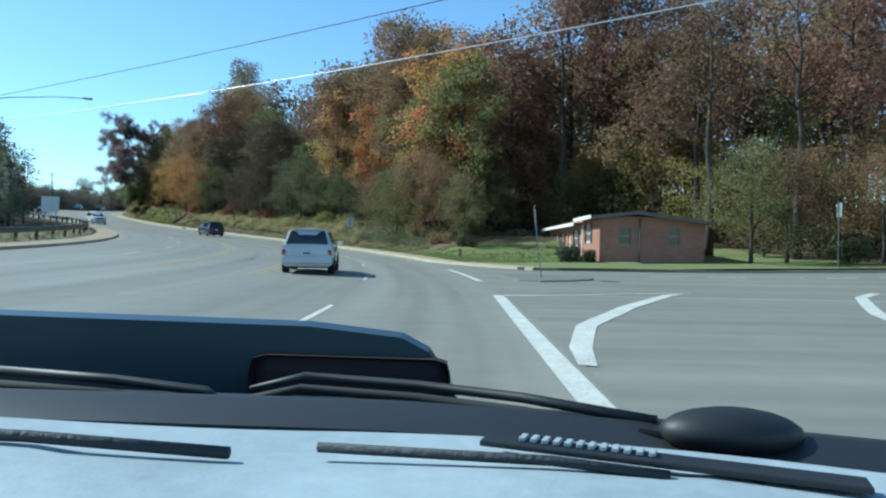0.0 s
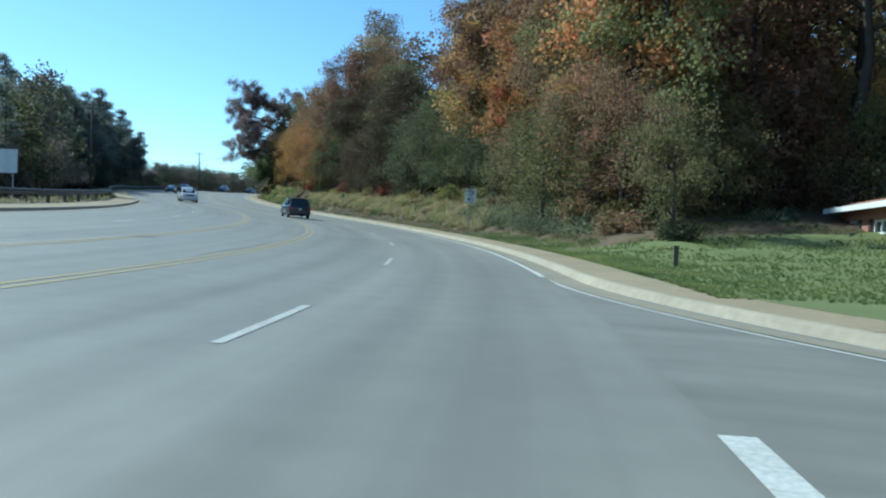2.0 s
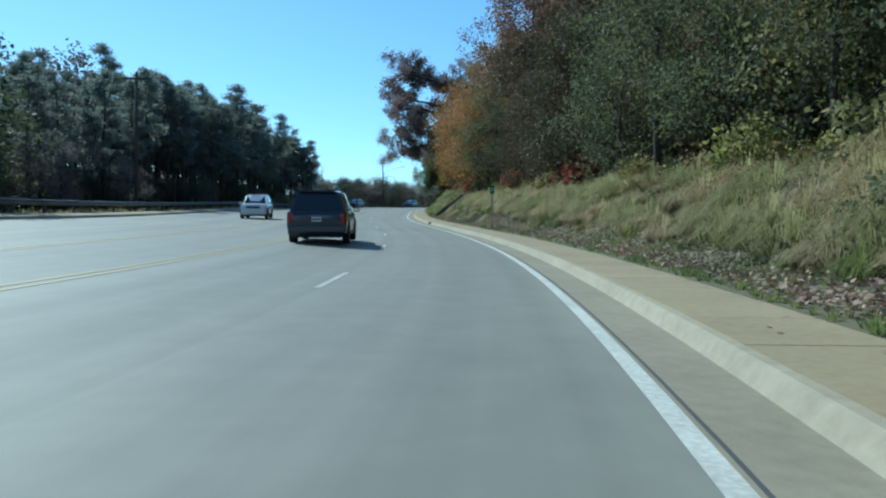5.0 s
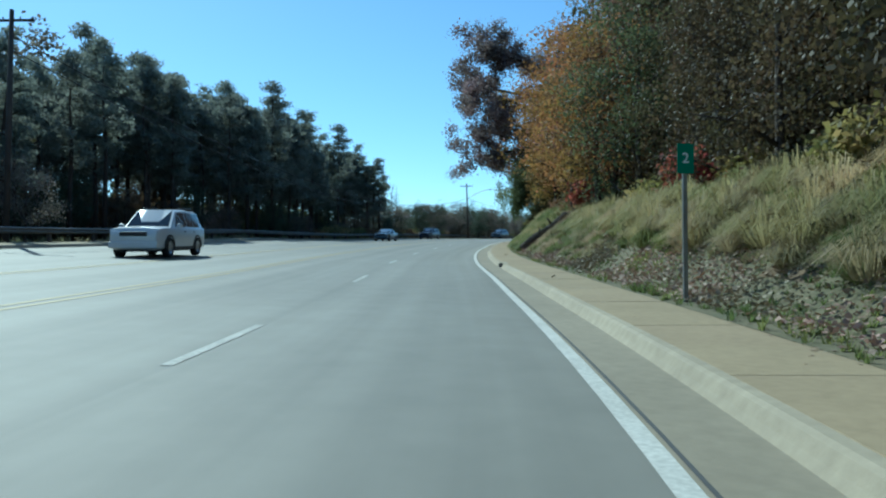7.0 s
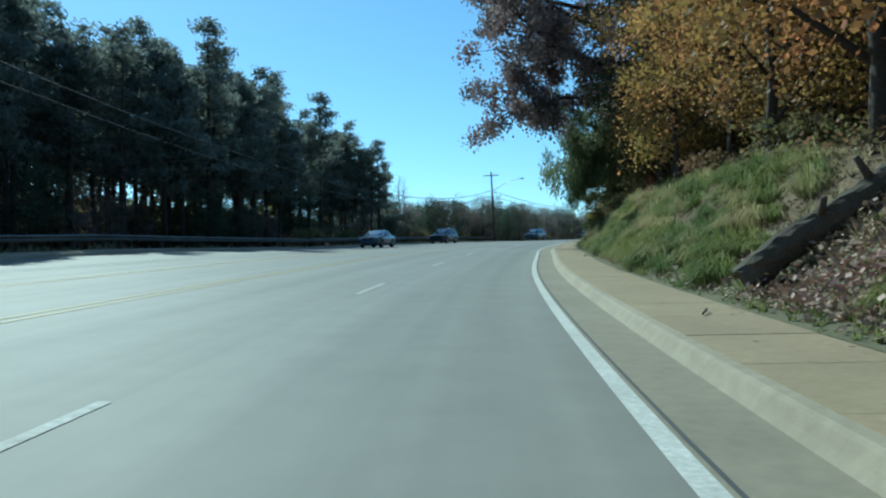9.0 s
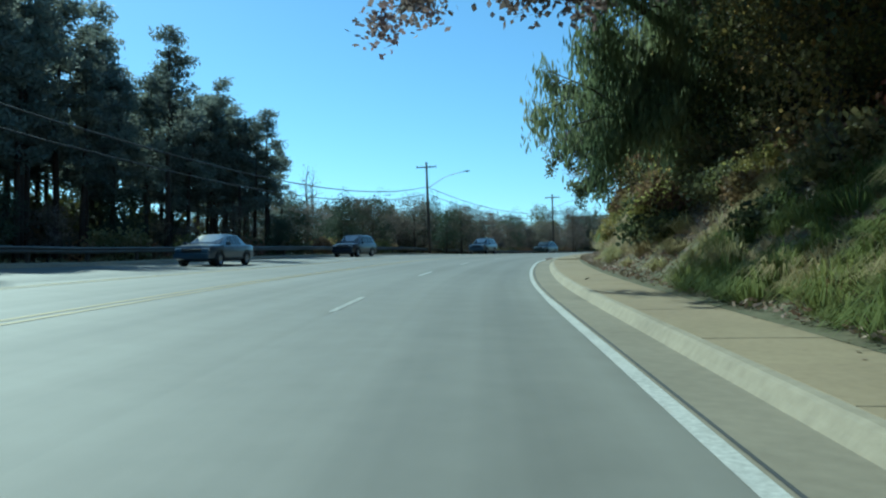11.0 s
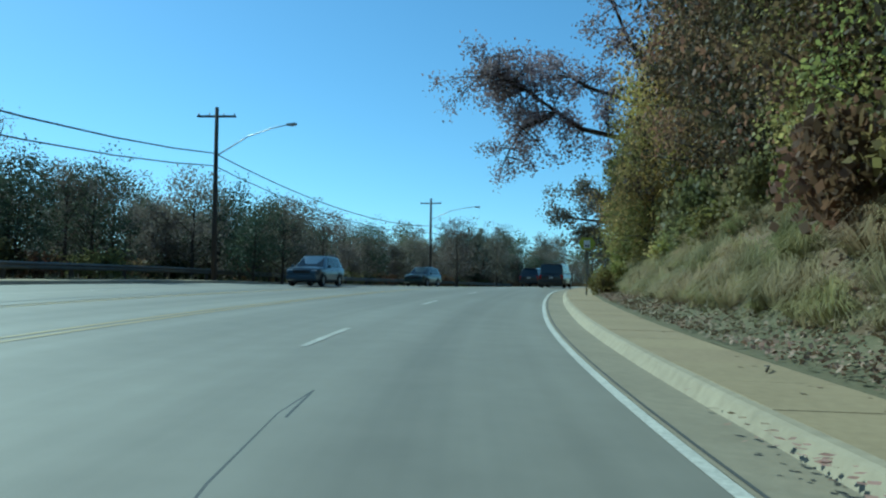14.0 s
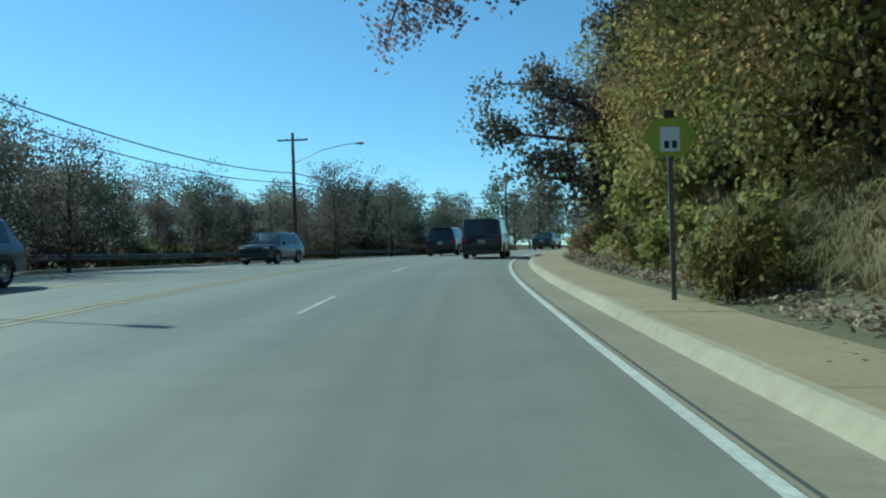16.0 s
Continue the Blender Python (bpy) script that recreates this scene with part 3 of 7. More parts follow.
tagged(mesh_ob("edge_line", [at_road(u, flare(u) + d, -0.004) for u in np.arange(36.0, 46.6, 0.75) for d in (-0.05 - 0.02 * max(0.0, (u - 43) / 3), 0.05 + 0.02 * max(0.0, (u - 43) / 3))],
               [(2 * i, 2 * i + 1, 2 * i + 3, 2 * i + 2) for i in range(14)], M["white_line"]), "thin white edge line round the corner", "road marking", kind="structure")
line("edge_dash", 24, 33.5, 0.12, 0.22, M["white_line"], "thick white stripe across the side street mouth", 1.0)


def pavement_z(x, y):
    """Top of the asphalt at x, y on the junction."""
    k = int(np.hypot(LINE[:, 0] - x, LINE[:, 1] - y).argmin())
    w = (x - LINE[k, 0]) * TAN[k, 1] - (y - LINE[k, 1]) * TAN[k, 0]
    return max(street_z(x, y) - 0.012, float(grade(x, y) + fall(STA[k], w)) if w < 0.06 else -9.0)


def ribbon(name, pts, widths, z, material, label):
    vs, fs = [], []
    P = [Vector((x, y, 0)) for x, y in pts]
    for i, p in enumerate(P):
        d = (P[min(i + 1, len(P) - 1)] - P[max(i - 1, 0)]).normalized()
        nrm = Vector((d.y, -d.x, 0))
        for s in (-0.5, 0.5):
            q = p + nrm * s * widths[i]
            vs.append((q.x, q.y, pavement_z(q.x, q.y) + z))
    for i in range(len(P) - 1):
        fs.append((2 * i, 2 * i + 1, 2 * i + 3, 2 * i + 2))
    ob = mesh_ob(name, vs, fs, material)
    return tagged(ob, label, "road marking", kind="structure")


ribbon("gore_line", [(1.30 - 0.004 * (18.2 - y), y) for y in np.arange(18.2, 5.0, -0.6)], [0.26] * 22, 0.007, M["white_line"], "thick cracked white gore stripe")
ribbon("gore_line", [(1.45, 18.2), (2.6, 18.65), (3.9, 19.3), (5.2, 20.0), (6.8, 20.7)], [0.14] * 5, 0.009, M["white_line"], "thin white line across the side street mouth")
ribbon("gore_line", [(6.3, 20.1), (5.85, 19.6), (5.2, 18.3), (4.45, 16.8), (3.8, 15.5), (3.2, 14.0), (2.68, 12.8), (2.25, 11.7), (1.97, 10.4), (1.72, 9.2), (1.55, 7.8)], [0.26, 0.28, 0.3, 0.32, 0.34, 0.34, 0.34, 0.32, 0.3, 0.28, 0.2], 0.008, M["white_line"],
       "broad curved white gore stripe")
ribbon("turn_line", [(13.5, 23.2), (11.2, 20.2), (9.7, 17.2), (8.6, 14.9), (7.9, 12.9), (7.4, 10), (7.2, 5)], [0.3] * 7, 0.007, M["white_line"], "curved white edge line of the turning lane")
for k in range(6):
    tagged(ribbon("crosswalk_bar", [(8.5 + 2.6 * k, 31.2 + 0.35 * k), (10.2 + 2.6 * k, 31.5 + 0.35 * k)], [0.28, 0.28], 0.008, M["white_line"], "faded white crosswalk bar"), group="crosswalk bars")
# sealed cracks
rngc = random.Random(5)
for k in range(26):
    u0, w0 = rngc.uniform(4, 230), rngc.choice([-1.1, -2.9, -5.2, -7.9, -9.0, -12]) + rngc.uniform(-0.3, 0.3)
    n = rngc.randint(5, 9)
    vs, fs = [], []
    for i in range(n):
        du = i * rngc.uniform(0.7, 1.1)
        w0 += rngc.uniform(-0.09, 0.09)
        wd = rngc.uniform(0.005, 0.013)
        for s in (-1, 1):
            vs.append(at_road(u0 + du, w0 + s * wd, 0.005))
    for i in range(n - 1):
        fs.append((2 * i, 2 * i + 1, 2 * i + 3, 2 * i + 2))
    tagged(mesh_ob("road_crack", vs, fs, M["crack"]), "dark sealed crack in the asphalt", "crack", "road cracks", "structure")
for u0, u1, w0, w1 in ((60, 64, -3.2, -1.6), (96, 99, -3.0, -0.8), (147, 151, -2.9, -1.2)):
    ob = strip("road_patch", np.linspace(u0, u1, 5), np.linspace(w0, w1, 3), lambda u, w: 0.0035, M["patch"])
    tagged(ob, "darker asphalt repair patch", "road patch", kind="structure")


def island():
    pts = [(2.0, 30.6), (2.15, 27.5), (2.5, 25.6), (3.2, 25.2), (4.3, 25.9), (5.2, 26.9), (5.6, 28.4), (5.0, 30.4), (3.6, 31.2)]
    c = Vector((3.6, 28.2, 0))
    vs, fs = [], []
    n = len(pts)
    for s, z in ((1.03, -0.05), (1.0, 0.12), (0.93, 0.15), (0.88, 0.15)):
        for x, y in pts:
            p = c + (Vector((x, y, 0)) - c) * s
            vs.append((p.x, p.y, z))
    for r in range(3):
        for k in range(n):
            fs.append((r * n + k, r * n + (k + 1) % n, (r + 1) * n + (k + 1) % n, (r + 1) * n + k))
    fs.append(tuple(3 * n + k for k in range(n)))
    ob = mesh_ob("traffic_island", vs, fs, M["island"])
    tagged(ob, "low concrete traffic island in the side street mouth", "traffic island", kind="structure")


island()


def sidewalk():
    """Concrete slabs side by side, each with its own edges."""
    parent = new("sidewalk")
    tagged(parent, "dusty concrete pavement slabs along the road", "pavement", kind="structure")
    u, step, k = 34.6, 1.52, 0
    rest_v, rest_f = [], []
    while u < 330:
        vs = []
        zoff = 0.138 + random.Random(k).uniform(-0.003, 0.003)
        for uu in (u + 0.0015, u + step - 0.0015):
            for w in (0.905, 2.14):
                for dz, ins in ((zoff - 0.12, 0), (zoff - 0.006, 0), (zoff, 0.006)):
                    ua = uu + (ins if uu < u + 0.5 else -ins)
                    p = at_road(ua, w + flare(ua) + (ins if w < 1.5 else -ins), dz)
                    vs.append(p)
        # corner order: a0..2 (near left), b0..2 (near right), c0..2 (far left), d0..2 (far right)
        fs = []
        a, b, c, d = 0, 3, 6, 9
        ring = (a, b, d, c)
        for i in range(4):
            p, q = ring[i], ring[(i + 1) % 4]
            fs += [(p, q, q + 1, p + 1), (p + 1, q + 1, q + 2, p + 2)]
        fs.append((a + 2, b + 2, d + 2, c + 2))
        if u < 235:
            mesh_ob("slab", vs, fs, M["slab"], parent)
        else:
            o = len(rest_v)
            rest_v += vs
            rest_f += [tuple(i + o for i in f) for f in fs]
        u += step
        k += 1
    ob = mesh_ob("slabs_beyond", rest_v, rest_f, M["slab"], parent)
    ob["kind"] = "stuff"
    ob = strip("sidewalk_left", list(np.arange(-80, 300, 2.0)), [-20.9, W_LEFT - 0.5], lambda u, w: 0.13, M["slab"])
    tagged(ob, "pale concrete pavement beside the guardrail", "pavement", kind="structure")


sidewalk()

# ---- trees ----
def tree_proto(name, seed, h, spread, leaf, n_leaf, leaf_size, label, crown_from=0.35, clump=0.9, limbs=11, lean=(0, 0), trunk_r=None,
               droop=0.0, bark="bark", top=1.0, category="tree"):
    """A tapered trunk with limbs and a crown of many small leaves in clumps. Stands at the origin."""
    rng = np.random.default_rng(seed)
    root = new(name)
    tagged(root, label, category)
    r0 = trunk_r or h * 0.013 + 0.05
    pts = [Vector((0, 0, -0.6))]
    n = 7
    for i in range(1, n + 1):
        t = i / n
        pts.append(Vector((lean[0] * t * t + rng.normal() * 0.02 * h * t * 0.6, lean[1] * t * t + rng.normal() * 0.02 * h * t * 0.6, h * 0.93 * t)))
    radii = [r0 * (1.25 if i == 0 else 1.0) * (1 - 0.88 * i / n) for i in range(n + 1)]
    V, Fc = tube_geo(pts, radii, 7)
    tips = []
    for k in range(limbs):
        t = crown_from + (1 - crown_from) * (k + 0.5) / limbs * 0.93
        f = t * n
        i = min(int(f), n - 1)
        p = pts[i].lerp(pts[i + 1], f - i)
        az = k * 2.4 + rng.uniform(-0.5, 0.5)
        reach = spread * (1.0 - 0.55 * ((t - crown_from) / (1 - crown_from)) ** 1.6) * rng.uniform(0.7, 1.1)
        rise = reach * rng.uniform(0.25, 0.7) * (1 - droop)
        d = Vector((math.cos(az), math.sin(az), 0))
        mid = p + d * reach * 0.5 + Vector((0, 0, rise * 0.65 + rng.normal() * 0.2))
        end = p + d * reach + Vector((rng.normal() * 0.3, rng.normal() * 0.3, rise - droop * reach * 0.5))
        rr = max(r0 * (1 - 0.85 * t) * 0.55, 0.03)
        v, f2 = tube_geo([p, mid, end], [rr, rr * 0.6, 0.015], 5)
        o = len(V)
        V += v
        Fc += [tuple(q + o for q in g) for g in f2]
        tips += [(end, 1.0), (mid.lerp(end, 0.5), 0.9), (mid, 0.7)]
        for s in range(2):
            q = mid.lerp(end, rng.uniform(0.1, 0.8))
            e2 = q + Vector((rng.normal(), rng.normal(), abs(rng.normal()) * 0.7 - droop)) * reach * 0.33
            v, f2 = tube_geo([q, e2], [rr * 0.35, 0.01], 4)
            o = len(V)
            V += v
            Fc += [tuple(g0 + o for g0 in g) for g in f2]
            tips.append((e2, 0.85))
    tips.append((pts[-1] + Vector((0, 0, h * 0.02)), 0.8 * top))
    mesh_ob("trunk", V, Fc, M[bark], root, smooth=True)
    c = np.array([tuple(t[0]) for t in tips])
    wgt = np.array([t[1] for t in tips])
    pick = rng.choice(len(c), size=n_leaf, p=wgt / wgt.sum())
    rad = spread * 0.30 * clump
    off = np.clip(rng.normal(size=(n_leaf, 3)), -1.5, 1.5) * rad * np.array([1, 1, 0.75])
    # break clumps up, so that the sky shows between them
    sub = np.clip(rng.normal(size=(len(c), 4, 3)), -1.3, 1.3) * rad * 0.85
    which = rng.integers(0, 4, n_leaf)
    loc = c[pick] + sub[pick, which] + off * 0.5
    if droop:
        loc[:, 2] -= np.abs(rng.normal(size=n_leaf)) * spread * 0.25 * droop
    loc[:, 2] = np.maximum(loc[:, 2], 0.3)
    size = leaf_size * rng.uniform(0.6, 1.35, n_leaf)
    quads_ob("crown", loc, size, L[leaf], root, rng=rng)
    return root


def pine_proto(name, seed, h, label, crown_from=0.34, spread=3.1, n_tuft=230):
    rng = np.random.default_rng(seed)
    root = new(name)
    tagged(root, label, "tree")
    pts = [Vector((0, 0, -0.6))] + [Vector((rng.normal() * 0.10 * t * 3, rng.normal() * 0.10 * t * 3, h * t)) for t in (0.25, 0.5, 0.75, 1.0)]
    r0 = 0.011 * h + 0.03
    V, Fc = tube_geo(pts, [r0 * 1.15, r0 * 0.9, r0 * 0.7, r0 * 0.4, 0.02], 7)
    cs, n_b = [], 28
    for k in range(n_b):
        t = crown_from + (1 - crown_from) * (k + rng.uniform(0, 1)) / n_b
        z = h * t
        f = (t - crown_from) / (1 - crown_from)
        reach = spread * (0.75 + 0.5 * math.sin(f * 2.6)) * (1 - f * 0.65) * rng.uniform(0.55, 1.15)
        az = rng.uniform(0, 2 * math.pi)
        i = min(int(t * 4), 3)
        p = Vector((pts[min(i + 1, 4)].x, pts[min(i + 1, 4)].y, z))
        e = p + Vector((math.cos(az) * reach, math.sin(az) * reach, reach * rng.uniform(0.0, 0.4)))
        v, f2 = tube_geo([p, p.lerp(e, 0.5) + Vector((0, 0, -0.08)), e], [0.05, 0.035, 0.012], 4)
        o = len(V)
        V += v
        Fc += [tuple(q + o for q in g) for g in f2]
        for s in np.linspace(0.4, 1.0, 5):
            cs.append(tuple(p.lerp(e, s)))
    for k in range(4):      # dead stubs low on the stem
        z, az = h * rng.uniform(0.2, crown_from), rng.uniform(0, 6.28)
        p = Vector((0, 0, z))
        v, f2 = tube_geo([p, p + Vector((math.cos(az), math.sin(az), 0.1)) * rng.uniform(0.5, 1.3)], [0.03, 0.008], 4)
        o = len(V)
        V += v
        Fc += [tuple(q + o for q in g) for g in f2]
    mesh_ob("trunk", V, Fc, M["pine_bark"], root, smooth=True)
    c = np.array(cs)
    n = len(c) * 27
    loc = np.repeat(c, 27, axis=0) + np.clip(rng.normal(size=(n, 3)), -1.7, 1.7) * np.array([0.44, 0.44, 0.26])
    quads_ob("crown", loc, 0.46 * rng.uniform(0.6, 1.4, n), L["pine"], root, aspect=0.3, rng=rng)
    return root


def bush_proto(name, seed, r, h, leaf, n, size, label, category="bush", flat=0.0):
    rng = np.random.default_rng(seed)
    root = new(name)
    tagged(root, label, category)
    V, Fc = [], []
    for k in range(7):
        az, tilt = rng.uniform(0, 6.28), rng.uniform(0.15, 0.8)
        v, f2 = tube_geo([(0, 0, -0.2), (math.cos(az) * r * tilt * 0.5, math.sin(az) * r * tilt * 0.5, h * 0.5), (math.cos(az) * r * tilt, math.sin(az) * r * tilt, h * 0.9)], [0.035, 0.022, 0.006], 4)
        o = len(V)
        V += v
        Fc += [tuple(q + o for q in g) for g in f2]
    mesh_ob("stem", V, Fc, M["bark"], root, smooth=True)
    cl = rng.normal(size=(26, 3))
    cl /= np.linalg.norm(cl, axis=1)[:, None]
    cl *= rng.uniform(0.55, 0.95, (26, 1)) * np.array([r, r, h * 0.5])
    cl[:, 2] += h * 0.5
    pick = rng.integers(0, 26, n)
    loc = cl[pick] + rng.normal(size=(n, 3)) * np.array([r, r, h * 0.55]) * 0.2
    loc[:, 2] = np.maximum(loc[:, 2], 0.03)
    quads_ob("foliage", loc, size * rng.uniform(0.6, 1.4, n), L[leaf], root, rng=rng)
    return root


PROTO = {}


BIG = dict(n_leaf=10500, leaf_size=0.28, clump=0.8)
for key, seed, h, sp, cf, lab in (
        ("rust", 1, 21, 5.2, 0.30, "tall oak with rust-brown autumn leaves"), ("rust", 2, 24, 5.6, 0.38, "tall oak with rust-brown autumn leaves"),
        ("brown", 3, 22, 5.0, 0.36, "tall half-bare oak with dull brown leaves"), ("brown", 4, 25, 5.4, 0.42, "tall half-bare oak with dull brown leaves"),
        ("orange", 5, 19, 4.4, 0.22, "maple in bright orange autumn leaf"), ("gold", 6, 18, 4.4, 0.2, "hickory with golden autumn leaves"),
        ("olive", 7, 21, 4.8, 0.22, "tall tree with dull olive-green leaves"), ("olive", 8, 17, 4.4, 0.15, "tree with dull olive-green leaves"),
        ("yellow", 9, 17, 4.3, 0.16, "tree with yellow-green autumn leaves"), ("deep", 11, 20, 4.8, 0.14, "tall tree, brown-green leaves darkened for shade"), ("deep", 12, 17, 4.8, 0.1, "broad tree, brown-green leaves darkened for shade"), ("green", 10, 19, 4.6, 0.16, "tree still in dark green leaf")):
    PROTO.setdefault(key, []).append(tree_proto("oak_tree" if "oak" in lab else "maple_tree" if "maple" in lab else "hickory_tree" if "hickory" in lab else "broadleaf_tree",
                                                seed, h, sp, key, label=lab + ", on the wooded bank", crown_from=cf, **BIG))
for key, leaf, seed, h, sp, cf in (("far_rust", "rust", 15, 22, 5.6, 0.25), ("far_brown", "brown", 16, 22, 5.4, 0.2), ("far_grey", "oak_grey", 19, 21, 5.4, 0.14), ("far_olive", "olive", 17, 20, 5.4, 0.15), ("far_green", "green", 18, 19, 5.4, 0.12)):
    PROTO[key] = [tree_proto("woodland_tree", seed, h, sp, leaf, 2500, 0.54, "tall %s autumn tree deep in the wood" % leaf.replace("oak_grey", "dull grey-brown"), crown_from=cf, clump=0.95)]
PROTO["bare"] = [tree_proto("bare_tree", 21, 13, 1.6, "grey", 350, 0.16, "slender leafless pale tree beside the road", crown_from=0.3, limbs=14),
                 tree_proto("bare_tree", 22, 22, 4.2, "brown", 900, 0.28, "tall nearly leafless tree in the wood", crown_from=0.45, limbs=12)]
PROTO["pine"] = [pine_proto("pine_tree", 31, 18, "tall dark pine with a bare stem"), pine_proto("pine_tree", 32, 16, "tall dark pine with a bare stem", 0.3, 3.3),
                 pine_proto("pine_tree", 33, 20, "tall dark pine with a bare stem", 0.42, 2.9)]
PROTO["scrub"] = [tree_proto("scrub_tree", 41, 8, 3.0, "grey", 4200, 0.19, "hazy grey-brown scrub tree behind the guardrail", crown_from=0.12, limbs=10),
                  tree_proto("scrub_tree", 42, 9, 3.2, "ever", 4600, 0.21, "dark evergreen scrub tree behind the guardrail", crown_from=0.08, limbs=11),
                  tree_proto("scrub_tree", 43, 10, 3.2, "oak_grey", 4200, 0.19, "dull brown-leaved scrub tree behind the guardrail", crown_from=0.15, limbs=10)]
PROTO["edge"] = [tree_proto("edge_tree", 51, 9, 3.1, "olive", 8200, 0.17, "leafy olive-green young tree at the wood's edge", crown_from=0.08, limbs=12),
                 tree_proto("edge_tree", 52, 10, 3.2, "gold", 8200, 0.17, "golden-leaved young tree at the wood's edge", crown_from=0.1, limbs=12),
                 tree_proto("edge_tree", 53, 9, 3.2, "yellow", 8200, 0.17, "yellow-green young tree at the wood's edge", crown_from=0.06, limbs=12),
                 tree_proto("edge_tree", 54, 11, 3.2, "orange", 8200, 0.17, "orange-leaved young maple at the wood's edge", crown_from=0.12, limbs=12),
                 tree_proto("edge_tree", 55, 10, 3.2, "brown", 8200, 0.17, "brown-leaved young oak at the wood's edge", crown_from=0.1, limbs=12),
                 tree_proto("edge_tree", 56, 11, 3.4, "green", 8800, 0.17, "dark green young tree at the wood's edge", crown_from=0.06, limbs=12),
                 tree_proto("edge_tree", 57, 11, 3.4, "deep", 8800, 0.17, "brown-green young tree at the wood's edge, leaves darkened for shade", crown_from=0.06, limbs=12)]
# the last kind wears the leaf colour darkened for the wood's shade
for k, (leaf, lab) in enumerate((("olive", "olive-green"), ("brown", "brown-leaved"), ("yellow", "yellow-green"), ("gold", "golden-leaved"), ("deep", "shade-darkened brown-green"))):
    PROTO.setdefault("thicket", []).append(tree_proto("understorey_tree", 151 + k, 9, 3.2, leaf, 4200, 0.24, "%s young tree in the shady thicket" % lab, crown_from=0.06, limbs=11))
PROTO["bush"] = [bush_proto("bush", 61, 1.5, 1.9, "olive", 1400, 0.22, "tangled olive-green bush on the bank"),
                 bush_proto("bush", 62, 1.4, 1.6, "green", 1400, 0.22, "tangled dark green bush on the bank"),
                 bush_proto("bush", 63, 1.6, 1.7, "brown", 1300, 0.22, "dry brown bush on the bank"),
                 bush_proto("bush", 64, 1.5, 2.0, "yellow", 1400, 0.22, "yellow-green bush on the bank")]
PROTO["red"] = [bush_proto("sumac_bush", 65, 0.9, 1.4, "red", 700, 0.2, "bright red sumac on the bank")]
USED = set()


def plant(key, k, p, scale=1.0, turn=None, sz=1.0, rng=random.Random(77)):
    ob = PROTO[key][k % len(PROTO[key])]
    turn = rng.uniform(0, 6.28) if turn is None else turn
    m = Matrix.Translation(p) @ Matrix.Rotation(turn, 4, "Z") @ Matrix.Diagonal((scale, scale, scale * sz, 1))
    if ob.name in USED:
        a = ob.scale
        return copy_thing(ob, m @ Matrix.Diagonal((1 / a[0], 1 / a[1], 1 / a[2], 1)))
    USED.add(ob.name)
    ob.matrix_basis = m
    return ob


def inside_yard(x, y):
    return (-6 < x < 16.3 and 38 < y < 67.5) or (y < 41 and x > -6)


